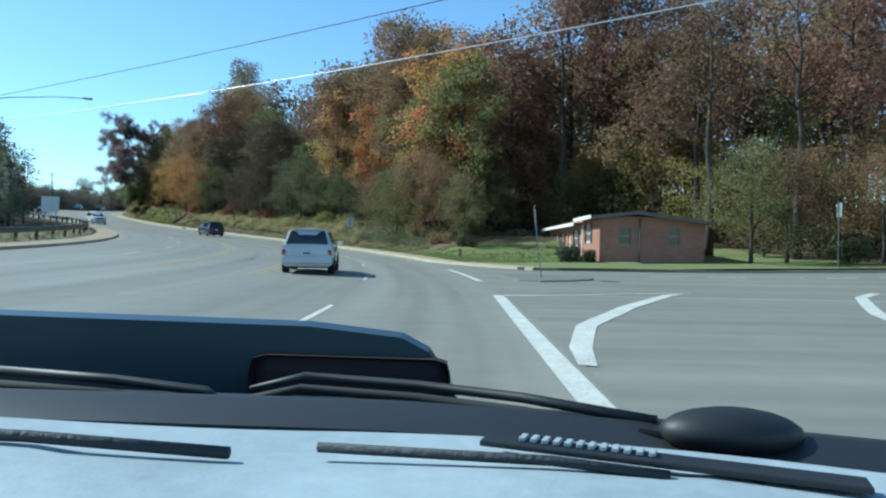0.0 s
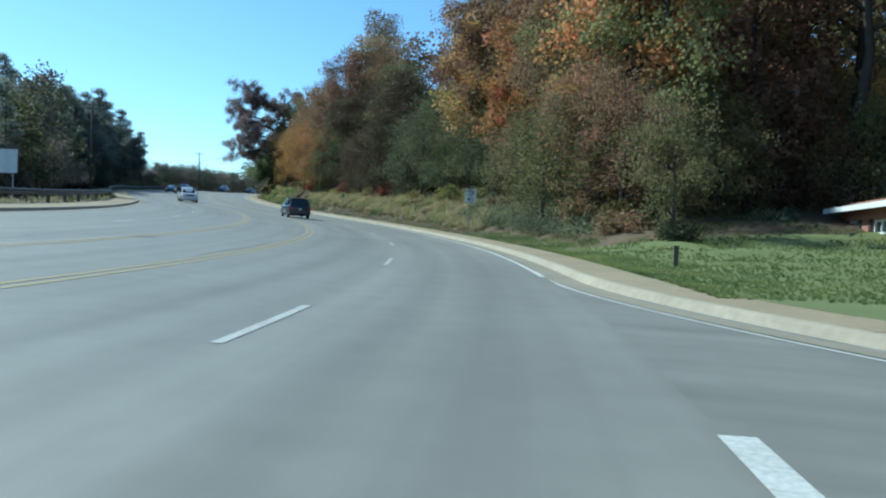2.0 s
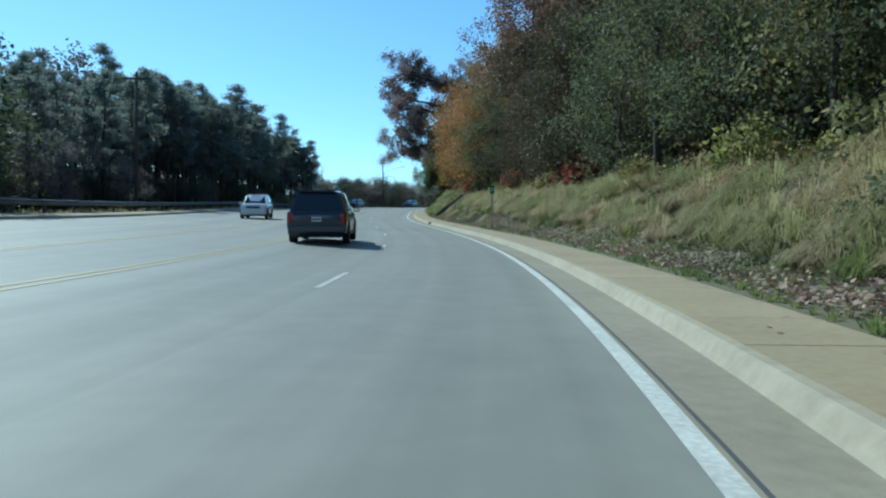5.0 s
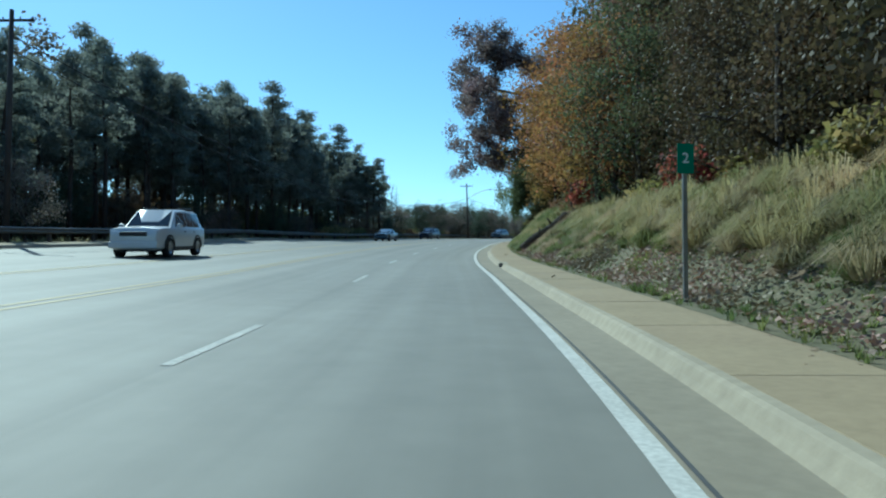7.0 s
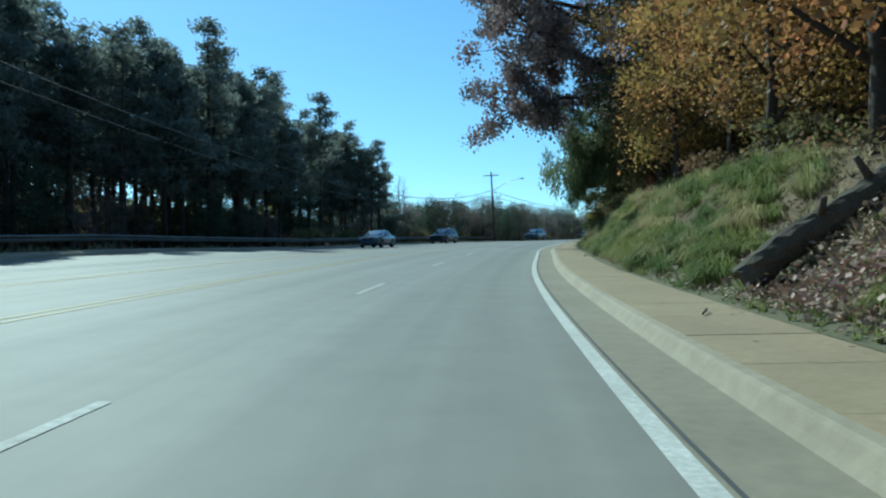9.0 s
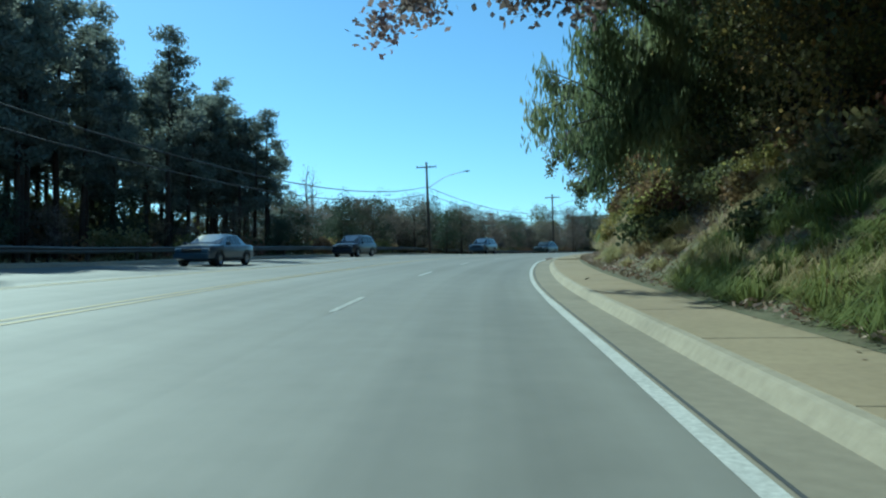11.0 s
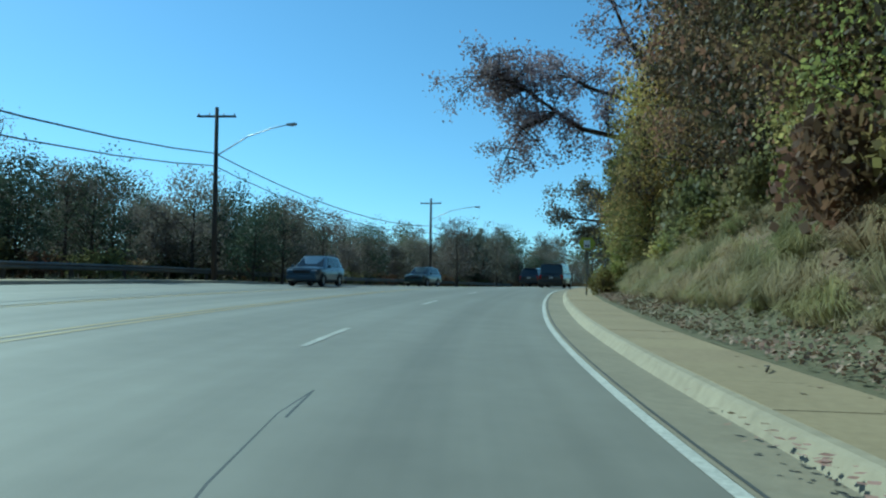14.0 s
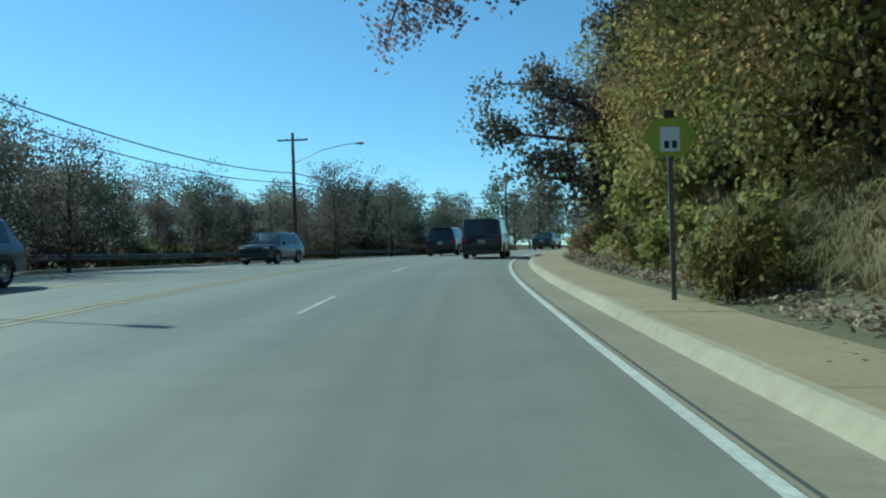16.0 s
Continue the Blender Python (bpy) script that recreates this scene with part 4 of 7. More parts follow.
def plant_right():
    rng = random.Random(11)
    mix_back = ["rust", "brown", "gold", "olive", "deep", "brown", "olive", "bare"]
    deep = ["far_rust", "far_brown", "far_olive", "far_grey", "far_green", "bare"]
    # third and second rows: tall trees up the hill
    for row, (w0, w1, du, s0, s1) in enumerate(((9.5, 13, 6.2, 0.8, 1.0), (15, 21, 6.6, 0.9, 1.08), (23, 32, 8.0, 0.95, 1.12), (36, 48, 12.0, 1.0, 1.2))):
        u = 50.0 + row * 2
        while u < 330:
            w = rng.uniform(w0, w1)
            p = on_bank(u, w)
            near = row == 0
            # "deep" trees bring the wood's inner shade by leaf colour
            if u < 75:
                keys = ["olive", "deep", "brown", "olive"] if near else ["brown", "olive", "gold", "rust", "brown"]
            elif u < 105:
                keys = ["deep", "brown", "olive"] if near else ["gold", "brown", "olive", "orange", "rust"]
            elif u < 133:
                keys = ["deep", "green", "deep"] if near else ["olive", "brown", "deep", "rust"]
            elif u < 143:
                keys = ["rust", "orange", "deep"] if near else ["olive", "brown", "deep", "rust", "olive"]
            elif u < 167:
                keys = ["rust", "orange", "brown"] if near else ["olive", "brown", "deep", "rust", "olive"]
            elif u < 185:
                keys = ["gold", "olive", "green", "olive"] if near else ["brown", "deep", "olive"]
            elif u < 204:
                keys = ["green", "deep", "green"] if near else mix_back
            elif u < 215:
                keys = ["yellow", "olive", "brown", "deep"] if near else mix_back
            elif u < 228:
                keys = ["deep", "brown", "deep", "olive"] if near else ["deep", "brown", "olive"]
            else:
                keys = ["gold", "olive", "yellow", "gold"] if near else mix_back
            key = rng.choice(keys if row < 2 else deep)
            if not inside_yard(p.x, p.y) and not (row == 0 and u < 66) and not (row in (1, 2) and u < 66):
                if key == "bare":
                    plant("bare", 1, p, rng.uniform(0.9, 1.1), rng=rng)
                else:
                    sc = rng.uniform(s0, s1) * (0.82 if u < 82 and row else 0.76 if u > 190 and row < 2 else 0.98 if 95 < u < 175 and row else 0.92)
                    plant(key, rng.randint(0, 1), p, sc, sz=rng.uniform(0.9, 1.12), rng=rng)
            u += du * rng.uniform(0.75, 1.25)
    # young trees along the wood's edge
    u = 58.0
    while u < 320:
        w = rng.uniform(6.6, 8.6)
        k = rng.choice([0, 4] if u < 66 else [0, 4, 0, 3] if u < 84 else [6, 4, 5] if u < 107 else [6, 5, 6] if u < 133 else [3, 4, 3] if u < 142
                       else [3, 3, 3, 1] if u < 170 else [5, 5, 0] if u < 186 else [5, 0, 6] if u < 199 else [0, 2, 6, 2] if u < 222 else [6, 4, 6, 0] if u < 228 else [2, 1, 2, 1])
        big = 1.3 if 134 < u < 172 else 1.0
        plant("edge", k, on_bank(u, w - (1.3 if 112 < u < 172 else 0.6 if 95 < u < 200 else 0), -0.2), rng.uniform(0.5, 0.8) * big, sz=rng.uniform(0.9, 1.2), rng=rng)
        u += rng.uniform(3.2, 5.2)
    # bushes on and above the bank
    u = 57.0
    while u < 300:
        plant("bush", rng.randint(0, 3), on_bank(u, rng.uniform(5.4, 8.2), -0.15), rng.uniform(0.4, 0.8), rng=rng)
        u += rng.uniform(1.6, 3.6)
    for key, u, w, sc in (("orange", 69, 10.5, 1.02), ("olive", 73, 9.4, 0.72), ("orange", 84, 9.6, 0.8), ("gold", 96, 10.5, 0.9)):      # bright crowns over the verge
        plant(key, 0, on_bank(u, w), sc, rng=rng)
    for u, w in ((124.5, 6.2), (139.5, 5.6), (113, 6.4), (197.5, 6.7), (202, 6.9), (110.5, 6.6), (195.5, 7.0), (171, 6.6)):
        plant("red", 0, on_bank(u, w, 0.2), rng.uniform(0.7, 1.15), rng=rng)
    for i in range(26):      # brambles low on the shady bank
        plant("bush", rng.choice([0, 2, 3, 1]), on_bank(rng.uniform(166, 196), rng.uniform(3.7, 5.6), -0.2), rng.uniform(0.4, 0.75), rng=rng)
    u = 178.0
    while u < 229:       # brambles along the top of the bank
        plant("bush", rng.choice([3, 0, 0, 3, 2]), on_bank(u, rng.uniform(4.9, 6.6), -0.2), rng.uniform(0.55, 0.9), sz=rng.uniform(1.0, 1.4), rng=rng)
        u += rng.uniform(1.3, 2.2)
    u = 229.0
    while u < 258:       # leafy curtain down to the pavement
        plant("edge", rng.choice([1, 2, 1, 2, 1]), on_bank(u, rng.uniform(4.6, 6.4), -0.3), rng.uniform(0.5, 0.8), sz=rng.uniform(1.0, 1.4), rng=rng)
        plant("bush", rng.choice([3, 3, 3, 2]), on_bank(u + rng.uniform(-1, 1), rng.uniform(3.4, 4.4), -0.2), rng.uniform(0.45, 0.75) * (1.0 if u > 236 else 0.4), rng=rng)
        plant("bush", 3, on_bank(u - 4 + rng.uniform(-1, 1), rng.uniform(4.4, 6.4), -0.2), rng.uniform(0.7, 1.1) * (1.0 if u > 238 else 0.6), rng=rng)
        u += rng.uniform(1.3, 2.0)
    u = 172.0
    while u < 206:       # thick growth hanging towards the pavement
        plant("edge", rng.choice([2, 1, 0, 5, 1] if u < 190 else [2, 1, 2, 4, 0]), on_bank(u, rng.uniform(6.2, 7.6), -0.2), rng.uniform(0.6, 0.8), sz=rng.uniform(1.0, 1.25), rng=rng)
        u += rng.uniform(2.0, 3.0)
    # mostly the shade-coloured kind, which darkens the wood's interior
    for i in range(96):      # young growth between the stems up the hill
        p = on_bank(rng.uniform(78, 200), rng.uniform(8.6, 16), -0.2)
        plant("thicket", rng.choice([0, 1, 4, 4, 4]), p, rng.uniform(0.5, 0.85), rng=rng)
    u = 205.0
    while u < 228:       # tall growth above the straw-coloured bank
        plant("edge", rng.choice([4, 6, 6, 6]), on_bank(u, rng.uniform(6.6, 7.8), -0.2), rng.uniform(0.75, 0.95), sz=rng.uniform(1.1, 1.35), rng=rng)
        u += rng.uniform(2.2, 3.2)
    rng2, u = random.Random(91), 229.0
    while u < 247:       # dense brown growth higher up the bank
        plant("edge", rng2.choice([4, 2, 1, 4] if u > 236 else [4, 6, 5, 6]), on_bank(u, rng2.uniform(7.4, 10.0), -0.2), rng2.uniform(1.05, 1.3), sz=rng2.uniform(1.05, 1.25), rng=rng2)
        u += rng2.uniform(1.8, 2.8)
    # behind the brick house and along the side street
    for x, y, key, s in ((27, 64, "brown", 1.0), (32, 58, "rust", 0.95), (36, 70, "brown", 1.1), (44, 62, "rust", 1.0), (52, 70, "brown", 1.05), (60, 62, "rust", 1.1),
                         (26, 76, "rust", 1.1), (31, 88, "brown", 1.1), (20, 96, "rust", 1.05), (12, 98, "brown", 1.1), (40, 84, "rust", 1.15), (50, 90, "brown", 1.1),
                         (70, 76, "brown", 1.1), (80, 66, "rust", 1.0), (4, 92, "rust", 1.05), (-2, 84, "brown", 1.0), (25, 55, "olive", 0.6), (30, 52, "brown", 0.55),
                         (62, 84, "rust", 1.15), (10.5, 70, "brown", 1.08), (14.5, 71, "rust", 1.15), (17, 73, "brown", 1.12), (6, 74, "rust", 1.02), (12.5, 78, "brown", 1.2), (90, 80, "brown", 1.1), (17.5, 50, "brown", 0.8), (19, 57, "rust", 0.85), (18, 65, "brown", 0.9), (22, 47, "brown", 0.85), (27, 50, "rust", 0.85), (34, 46, "brown", 0.9), (41, 50, "rust", 0.9), (48, 47, "brown", 0.85), (8, 110, "rust", 1.15), (22, 112, "brown", 1.2), (38, 106, "rust", 1.2), (-8, 96, "brown", 1.05)):
        z = float(grade(x, y)) + 0.4 + max(0, x - 14) * 0.03
        if key == "brown" and rng.random() < 0.35:
            plant("bare", 1, Vector((x, y, z)), s * 1.05, rng=rng)
        else:
            plant(key, rng.randint(0, 1), Vector((x, y, z)), s, rng=rng)
    for i in range(56):      # thicket behind the house
        x, y = rng.uniform(17, 95), rng.uniform(44, 74)
        if not inside_yard(x, y):
            plant("thicket", rng.choice([1, 1, 0, 1]), Vector((x, y, float(grade(x, y)) + 0.2 + max(0, x - 14) * 0.028)), rng.uniform(0.5, 0.95), rng=rng)
    for i in range(46):      # understorey on the slope past the house
        u, w = rng.uniform(50, 82), rng.uniform(13, 36)
        p = on_bank(u, w, -0.2)
        if not inside_yard(p.x, p.y):
            plant("thicket", rng.choice([0, 1, 2, 1, 3]), p, rng.uniform(0.65, 1.15), rng=rng)
    for x, y in ((17.5, 43), (20, 44), (23, 43), (26, 44.5), (29.5, 43.5), (33, 45), (36.5, 44), (40, 45.5), (44, 45), (49, 46), (54, 46), (60, 48), (66, 48), (2, 75), (5.5, 72), (-3, 74), (1.5, 69.5), (4, 69), (-2.5, 68), (7, 69), (10, 69.5), (13, 69), (0, 71.5), (9, 74), (15.5, 71), (-5, 70)):
        plant("edge" if rng.random() < 0.5 else "bush", rng.choice([0, 4]), Vector((x, y, float(grade(x, y)) + 0.2 + max(0, x - 14) * 0.025)), rng.uniform(0.6, 0.9), rng=rng)


plant_right()


def plant_left():
    rng = random.Random(23)
    u = 84.0
    while u < 222:
        for w0, w1 in ((-27.5, -30.5), (-31.5, -36), (-37, -42)):
            w = rng.uniform(w1, w0)
            p = on_bank(u + rng.uniform(-2, 2), w)
            mixed = u < 118
            if mixed and rng.random() < 0.5:
                plant(rng.choice(["far_grey", "far_olive", "far_green"]), 0, p, rng.uniform(0.38, 0.46) * np.interp(u, [84, 104, 118], [0.9, 1.05, 1.4]), rng=rng)
            else:
                plant("pine", rng.randint(0, 2), p, rng.uniform(0.9, 1.1) * (1.0 if w > -31 else 1.04 if w > -36.5 else 1.1) * np.interp(u, [84, 110, 130, 145, 160, 175, 188, 200, 212, 222], [0.34, 0.46, 0.58, 0.66, 0.76, 0.86, 0.88, 0.9, 0.82, 0.6]), rng=rng)
        if rng.random() < 0.75:
            plant(rng.choice(["far_green", "far_grey", "far_olive"]), 0, on_bank(u, rng.uniform(-52, -41)), rng.uniform(0.5, 0.7) * np.interp(u, [84, 108, 130, 160], [0.7, 0.85, 1.0, 1.25]), rng=rng)
        u += rng.uniform(2.7, 3.9)
    rng2, u = random.Random(58), 161.0
    while u < 219:       # the close ranks of pines at the end of the stand
        for w, us, hs in ((-29, [161, 180, 198, 204, 210, 216, 219], [14.3, 16.3, 15.2, 13.4, 13.0, 12.6, 9.5]),
                          (-34, [165, 185, 195, 204, 210, 218], [17.0, 19.0, 17.6, 17.2, 15.4, 14.4])):
            k, v = rng2.randint(0, 2), u + rng2.uniform(-1.2, 1.2)
            plant("pine", k, on_bank(v, w + rng2.uniform(-2, 2)), np.interp(v, us, hs) * rng2.uniform(0.84, 1.0) / (18, 16, 20)[k], rng=rng2)
        u += rng2.uniform(2.2, 3.2)
    for u, w, h in ((212.2, -29.5, 13.2), (214.0, -28.2, 12.3), (215.4, -30.6, 13.4), (216.8, -28.6, 12.4), (218.2, -30.4, 12.4), (219.2, -28.8, 9.8), (220.6, -31.5, 10.4)):
        k = rng2.randint(0, 2)
        plant("pine", k, on_bank(u, w), h / (18, 16, 20)[k], rng=rng2)
    u = 84.0
    while u < 212:       # brush below the pines
        plant("scrub", rng.randint(0, 2), on_bank(u, rng.uniform(-36, -25.5)), rng.uniform(0.32, 0.62), rng=rng)
        u += rng.uniform(1.0, 1.9)
    u = 104.0
    while u < 216:       # brambles filling the ground between the pines
        plant("bush", rng.choice([1, 0, 2, 1]), on_bank(u, rng.uniform(-44, -32), -0.2), rng.uniform(1.7, 2.5), rng=rng)
        u += rng.uniform(1.0, 1.7)
    u = 212.0
    while u < 330:       # scrub beyond the pines
        for w0, w1 in ((-27, -24), (-34, -29)):
            s = rng.uniform(0.75, 1.15) * (0.42 if u < 226 else 0.68)
            if u > 228 and w0 == -34:
                plant(rng.choice(["far_grey", "far_green", "far_olive"]), 0, on_bank(u, rng.uniform(-48, -38)), rng.uniform(0.27, 0.38), rng=rng)
            plant("scrub", rng.randint(0, 2), on_bank(u + rng.uniform(-1.5, 1.5), rng.uniform(w1, w0) if w1 > w0 else rng.uniform(w0, w1)), s, rng=rng)
        u += rng.uniform(1.5, 2.6)
    for x, y, s in ((-129.8, 204.5, 1.0), (-127.2, 203.0, 0.9), (-131.5, 207, 0.8)):
        plant("bare", 0, Vector((x, y, float(grade(x, y)) - 1.0)), s, rng=rng)
    plant("scrub", 2, Vector((-121, 226, 10.6)), 0.6, rng=rng)
    for x, y, k, s in ((-88.8, 206.2, 3, 0.42), (-88.6, 207.3, 3, 0.5)):      # brambles round the warning sign
        plant("bush", k, Vector((x, y, float(grade(x, y)) + 0.1)), s, sz=1.5, rng=rng)
    for k, (x, y, s) in enumerate(((-116, 209, 0.8), (-113.5, 212, 0.7), (-118.5, 214, 0.85), (-114.5, 216.5, 0.7), (-120.5, 210, 0.7), (-117, 219, 0.7), (-122.5, 206, 0.75))):
        plant("scrub", 1 if k % 3 else 2, Vector((x, y, float(grade(x, y)) - 0.9)), s, rng=rng)
    for x, y, k, s in ((-113.0, 214.5, 2, 0.68), (-113.5, 220, 2, 0.65), (-116.5, 252, 2, 0.85), (-113, 256, 2, 0.7), (-119, 258, 0, 0.8)):      # dull trees by the poles
        plant("scrub", k, Vector((x, y, float(grade(x, y)) - 0.9)), s, rng=rng)
    # woods at the far end, where the road bends out of sight
    for i in range(70):
        x, y = rng.uniform(-170, 0), rng.uniform(312, 400)
        d = np.hypot(LINE[:, 0] - x, LINE[:, 1] - y).min()
        if d > 26:
            plant(rng.choice(["far_grey", "far_olive", "far_green", "far_grey"]), 0, Vector((x, y, float(grade(x, y)) - 0.5)), rng.uniform(0.55, 0.75), rng=rng)
    for i in range(80):
        x, y = rng.uniform(-240, -138), rng.uniform(170, 330)
        plant(rng.choice(["far_grey", "far_green", "far_olive"]), 0, Vector((x, y, float(grade(x, y)) - 1.5)), rng.uniform(0.26, 0.38), rng=rng)
    for i, (u, w) in enumerate(((291, -25), (294, -23.5), (297, -26), (300, -24), (303, -27), (296, -29), (306, -25))):
        plant("pine", i, on_bank(u, w), rng.uniform(0.36, 0.46), rng=rng)
        plant("scrub", 1, on_bank(u + 1.5, w - 2), rng.uniform(0.75, 1.0), rng=rng)
    for i in range(34):      # low woods on the far left of the junction
        x, y = rng.uniform(-125, -66), rng.uniform(40, 110)
        d = np.hypot(LINE[:, 0] - x, LINE[:, 1] - y).min()
        if d > 34:
            plant(rng.choice(["far_green", "far_grey", "far_olive"]), 0, Vector((x, y, float(grade(x, y)) - 1.2)), rng.uniform(0.36, 0.5), rng=rng)
    u = 196.0
    while u < 335:       # low brush right behind the guardrail
        plant("bush", rng.choice([1, 2, 2, 0]), on_bank(u, rng.uniform(-27, -23.5), -0.1), rng.uniform(0.7, 1.1), rng=rng)
        u += rng.uniform(1.3, 2.2)


plant_left()


def leaning_tree(name, base, leaf, label, h, limbs, n_leaf, size, clump, seed, aspect=0.7, hang=0.0):
    """A big tree whose long limbs reach out over the road; limbs: lists of places from the trunk outwards."""
    rng = np.random.default_rng(seed)
    root = new(name)
    root.location = base
    tagged(root, label, "tree")
    pts = [Vector((0, 0, -0.8)), Vector((0.1, 0.1, h * 0.3)), Vector((-0.2, 0.2, h * 0.6)), Vector((-0.4, 0.3, h * 0.95))]
    V, Fc = tube_geo(pts, [0.42, 0.34, 0.24, 0.06], 8)
    tips = []
    for limb in limbs:
        q = [Vector(p) - base for p in limb]
        r = [0.20 - 0.17 * i / (len(q) - 1) for i in range(len(q))]
        v, f2 = tube_geo(q, r, 6)
        o = len(V)
        V += v
        Fc += [tuple(a + o for a in g) for g in f2]
        for i in range(1, len(q)):
            for t in np.linspace(0.15, 1, 4):
                p = q[i - 1].lerp(q[i], t)
                for s in range(3):
                    e = p + Vector((rng.normal(), rng.normal(), rng.normal() * 0.8 - 0.1)) * clump * 1.25
                    v, f2 = tube_geo([p, p.lerp(e, 0.5) + Vector((0, 0, 0.12)), e], [0.05, 0.03, 0.008], 4)
                    o = len(V)
                    V += v
                    Fc += [tuple(a + o for a in g) for g in f2]
                    tips += [tuple(e), tuple(p.lerp(e, 0.6))]
    mesh_ob("trunk", V, Fc, M["bark"], root, smooth=True)
    c = np.array(tips)
    pick = rng.integers(0, len(c), n_leaf)
    loc = c[pick] + rng.normal(size=(n_leaf, 3)) * clump * 0.33
    loc[:, 2] -= np.abs(rng.normal(size=n_leaf)) * hang * clump * 0.9
    quads_ob("crown", loc, size * rng.uniform(0.6, 1.4, n_leaf), L[leaf], root, rng=rng, aspect=aspect, hang=hang)
    return root


b1 = on_bank(181, 7.0)
leaning_tree("oak_tree", b1, "maroon", "big oak with maroon leaves leaning over the road", 20,
             [[b1 + Vector((0, 0, 9)), Vector((-69.5, 157.5, 18.5)), Vector((-73, 156, 17.0))],
              [b1 + Vector((0, 0, 12)), Vector((-70, 157, 22)), Vector((-73, 155.5, 23.5))],
              [b1 + Vector((0, 0, 14)), Vector((-68, 156, 25)), Vector((-70.5, 154, 28))],
              [b1 + Vector((0, 0, 8)), Vector((-66, 152, 17)), Vector((-67.5, 149.5, 19))],
              [b1 + Vector((0, 0, 13)), Vector((-64, 158, 24)), Vector((-63, 162, 27))],
              [b1 + Vector((0, 0, 10)), Vector((-68, 155, 20.5)), Vector((-70.5, 153.2, 20))], [b1 + Vector((0, 0, 7)), Vector((-68.5, 156.5, 15.5)), Vector((-71, 155, 15))],
              [b1 + Vector((0, 0, 15)), Vector((-66.5, 153.5, 24)), Vector((-68.5, 151.5, 24.5))]], 60000, 0.21, 1.05, 7)
b2 = on_bank(247, 7.2)
leaning_tree("oak_tree", b2, "pink", "old oak with dusty pink-brown leaves, its long limb over the road", 17,
             [[b2 + Vector((0, 0, 6.5)), Vector((-92.0, 214.5, 19.6)), Vector((-95.2, 213.5, 22.0)), Vector((-97.6, 213, 24.0))],
              [Vector((-93.4, 214, 20.6)), Vector((-96, 215.5, 20.2)), Vector((-97.2, 216, 18.6))],
              [b2 + Vector((0, 0, 9)), Vector((-92, 216, 22.5)), Vector((-95, 218, 25.0))],
              [Vector((-95.2, 213.5, 22)), Vector((-96.6, 212, 22.8)), Vector((-97.2, 211, 22.2))],
              [b2 + Vector((0, 0, 10)), Vector((-89, 213, 24)), Vector((-90, 209, 27))]], 20000, 0.17, 0.95, 9)
b3 = on_bank(183.5, 5.6)
leaning_tree("willow_tree", b3, "willow", "grey-green willowy tree leaning over the pavement", 8.5,
             [[b3 + Vector((0, 0, 3)), Vector((-70.3, 161.5, 12.6)), Vector((-71.15, 161.4, 12.4))],
              [b3 + Vector((0, 0, 4)), Vector((-69.9, 162.3, 13.6)), Vector((-70.8, 162.7, 14.0))],
              [b3 + Vector((0, 0, 2.5)), Vector((-69.4, 160.9, 11.4)), Vector((-70.3, 160.6, 11.2))],
              [b3 + Vector((0, 0, 5)), Vector((-69.2, 160.8, 14.6)), Vector((-69.8, 160, 15.0))]], 26000, 0.30, 0.72, 12, 0.2, 0.75)
b5 = on_bank(201, 5.8)
leaning_tree("broadleaf_tree", b5, "green", "dark green tree hanging over the pavement", 9,
             [[b5 + Vector((0, 0, 4)), Vector((-78.3, 177.0, 14.0)), Vector((-80.1, 176.5, 13.5))],
              [b5 + Vector((0, 0, 6)), Vector((-77.8, 176.2, 16.5)), Vector((-79.7, 175.7, 17.3))],
              [b5 + Vector((0, 0, 3)), Vector((-78.5, 178.5, 12.1)), Vector((-79.9, 178.7, 11.7))]], 6500, 0.17, 0.5, 15)
b4 = on_bank(253, 6.8)
leaning_tree("oak_tree", b4, "oak_grey", "dark grey-green oak leaning over the pavement", 9,
             [[b4 + Vector((0, 0, 2.5)), Vector((-93.0, 225, 15.4)), Vector((-95.9, 224.2, 15.8))],
              [b4 + Vector((0, 0, 4)), Vector((-92.6, 225, 16.6)), Vector((-94.8, 224, 17.6))],
              [b4 + Vector((0, 0, 2)), Vector((-92.5, 225, 13.8)), Vector((-94.4, 224.6, 13.9))],
              [b4 + Vector((0, 0, 4)), Vector((-91, 224, 17.6)), Vector((-91.5, 222.5, 19.5))]], 13000, 0.19, 0.85, 14)


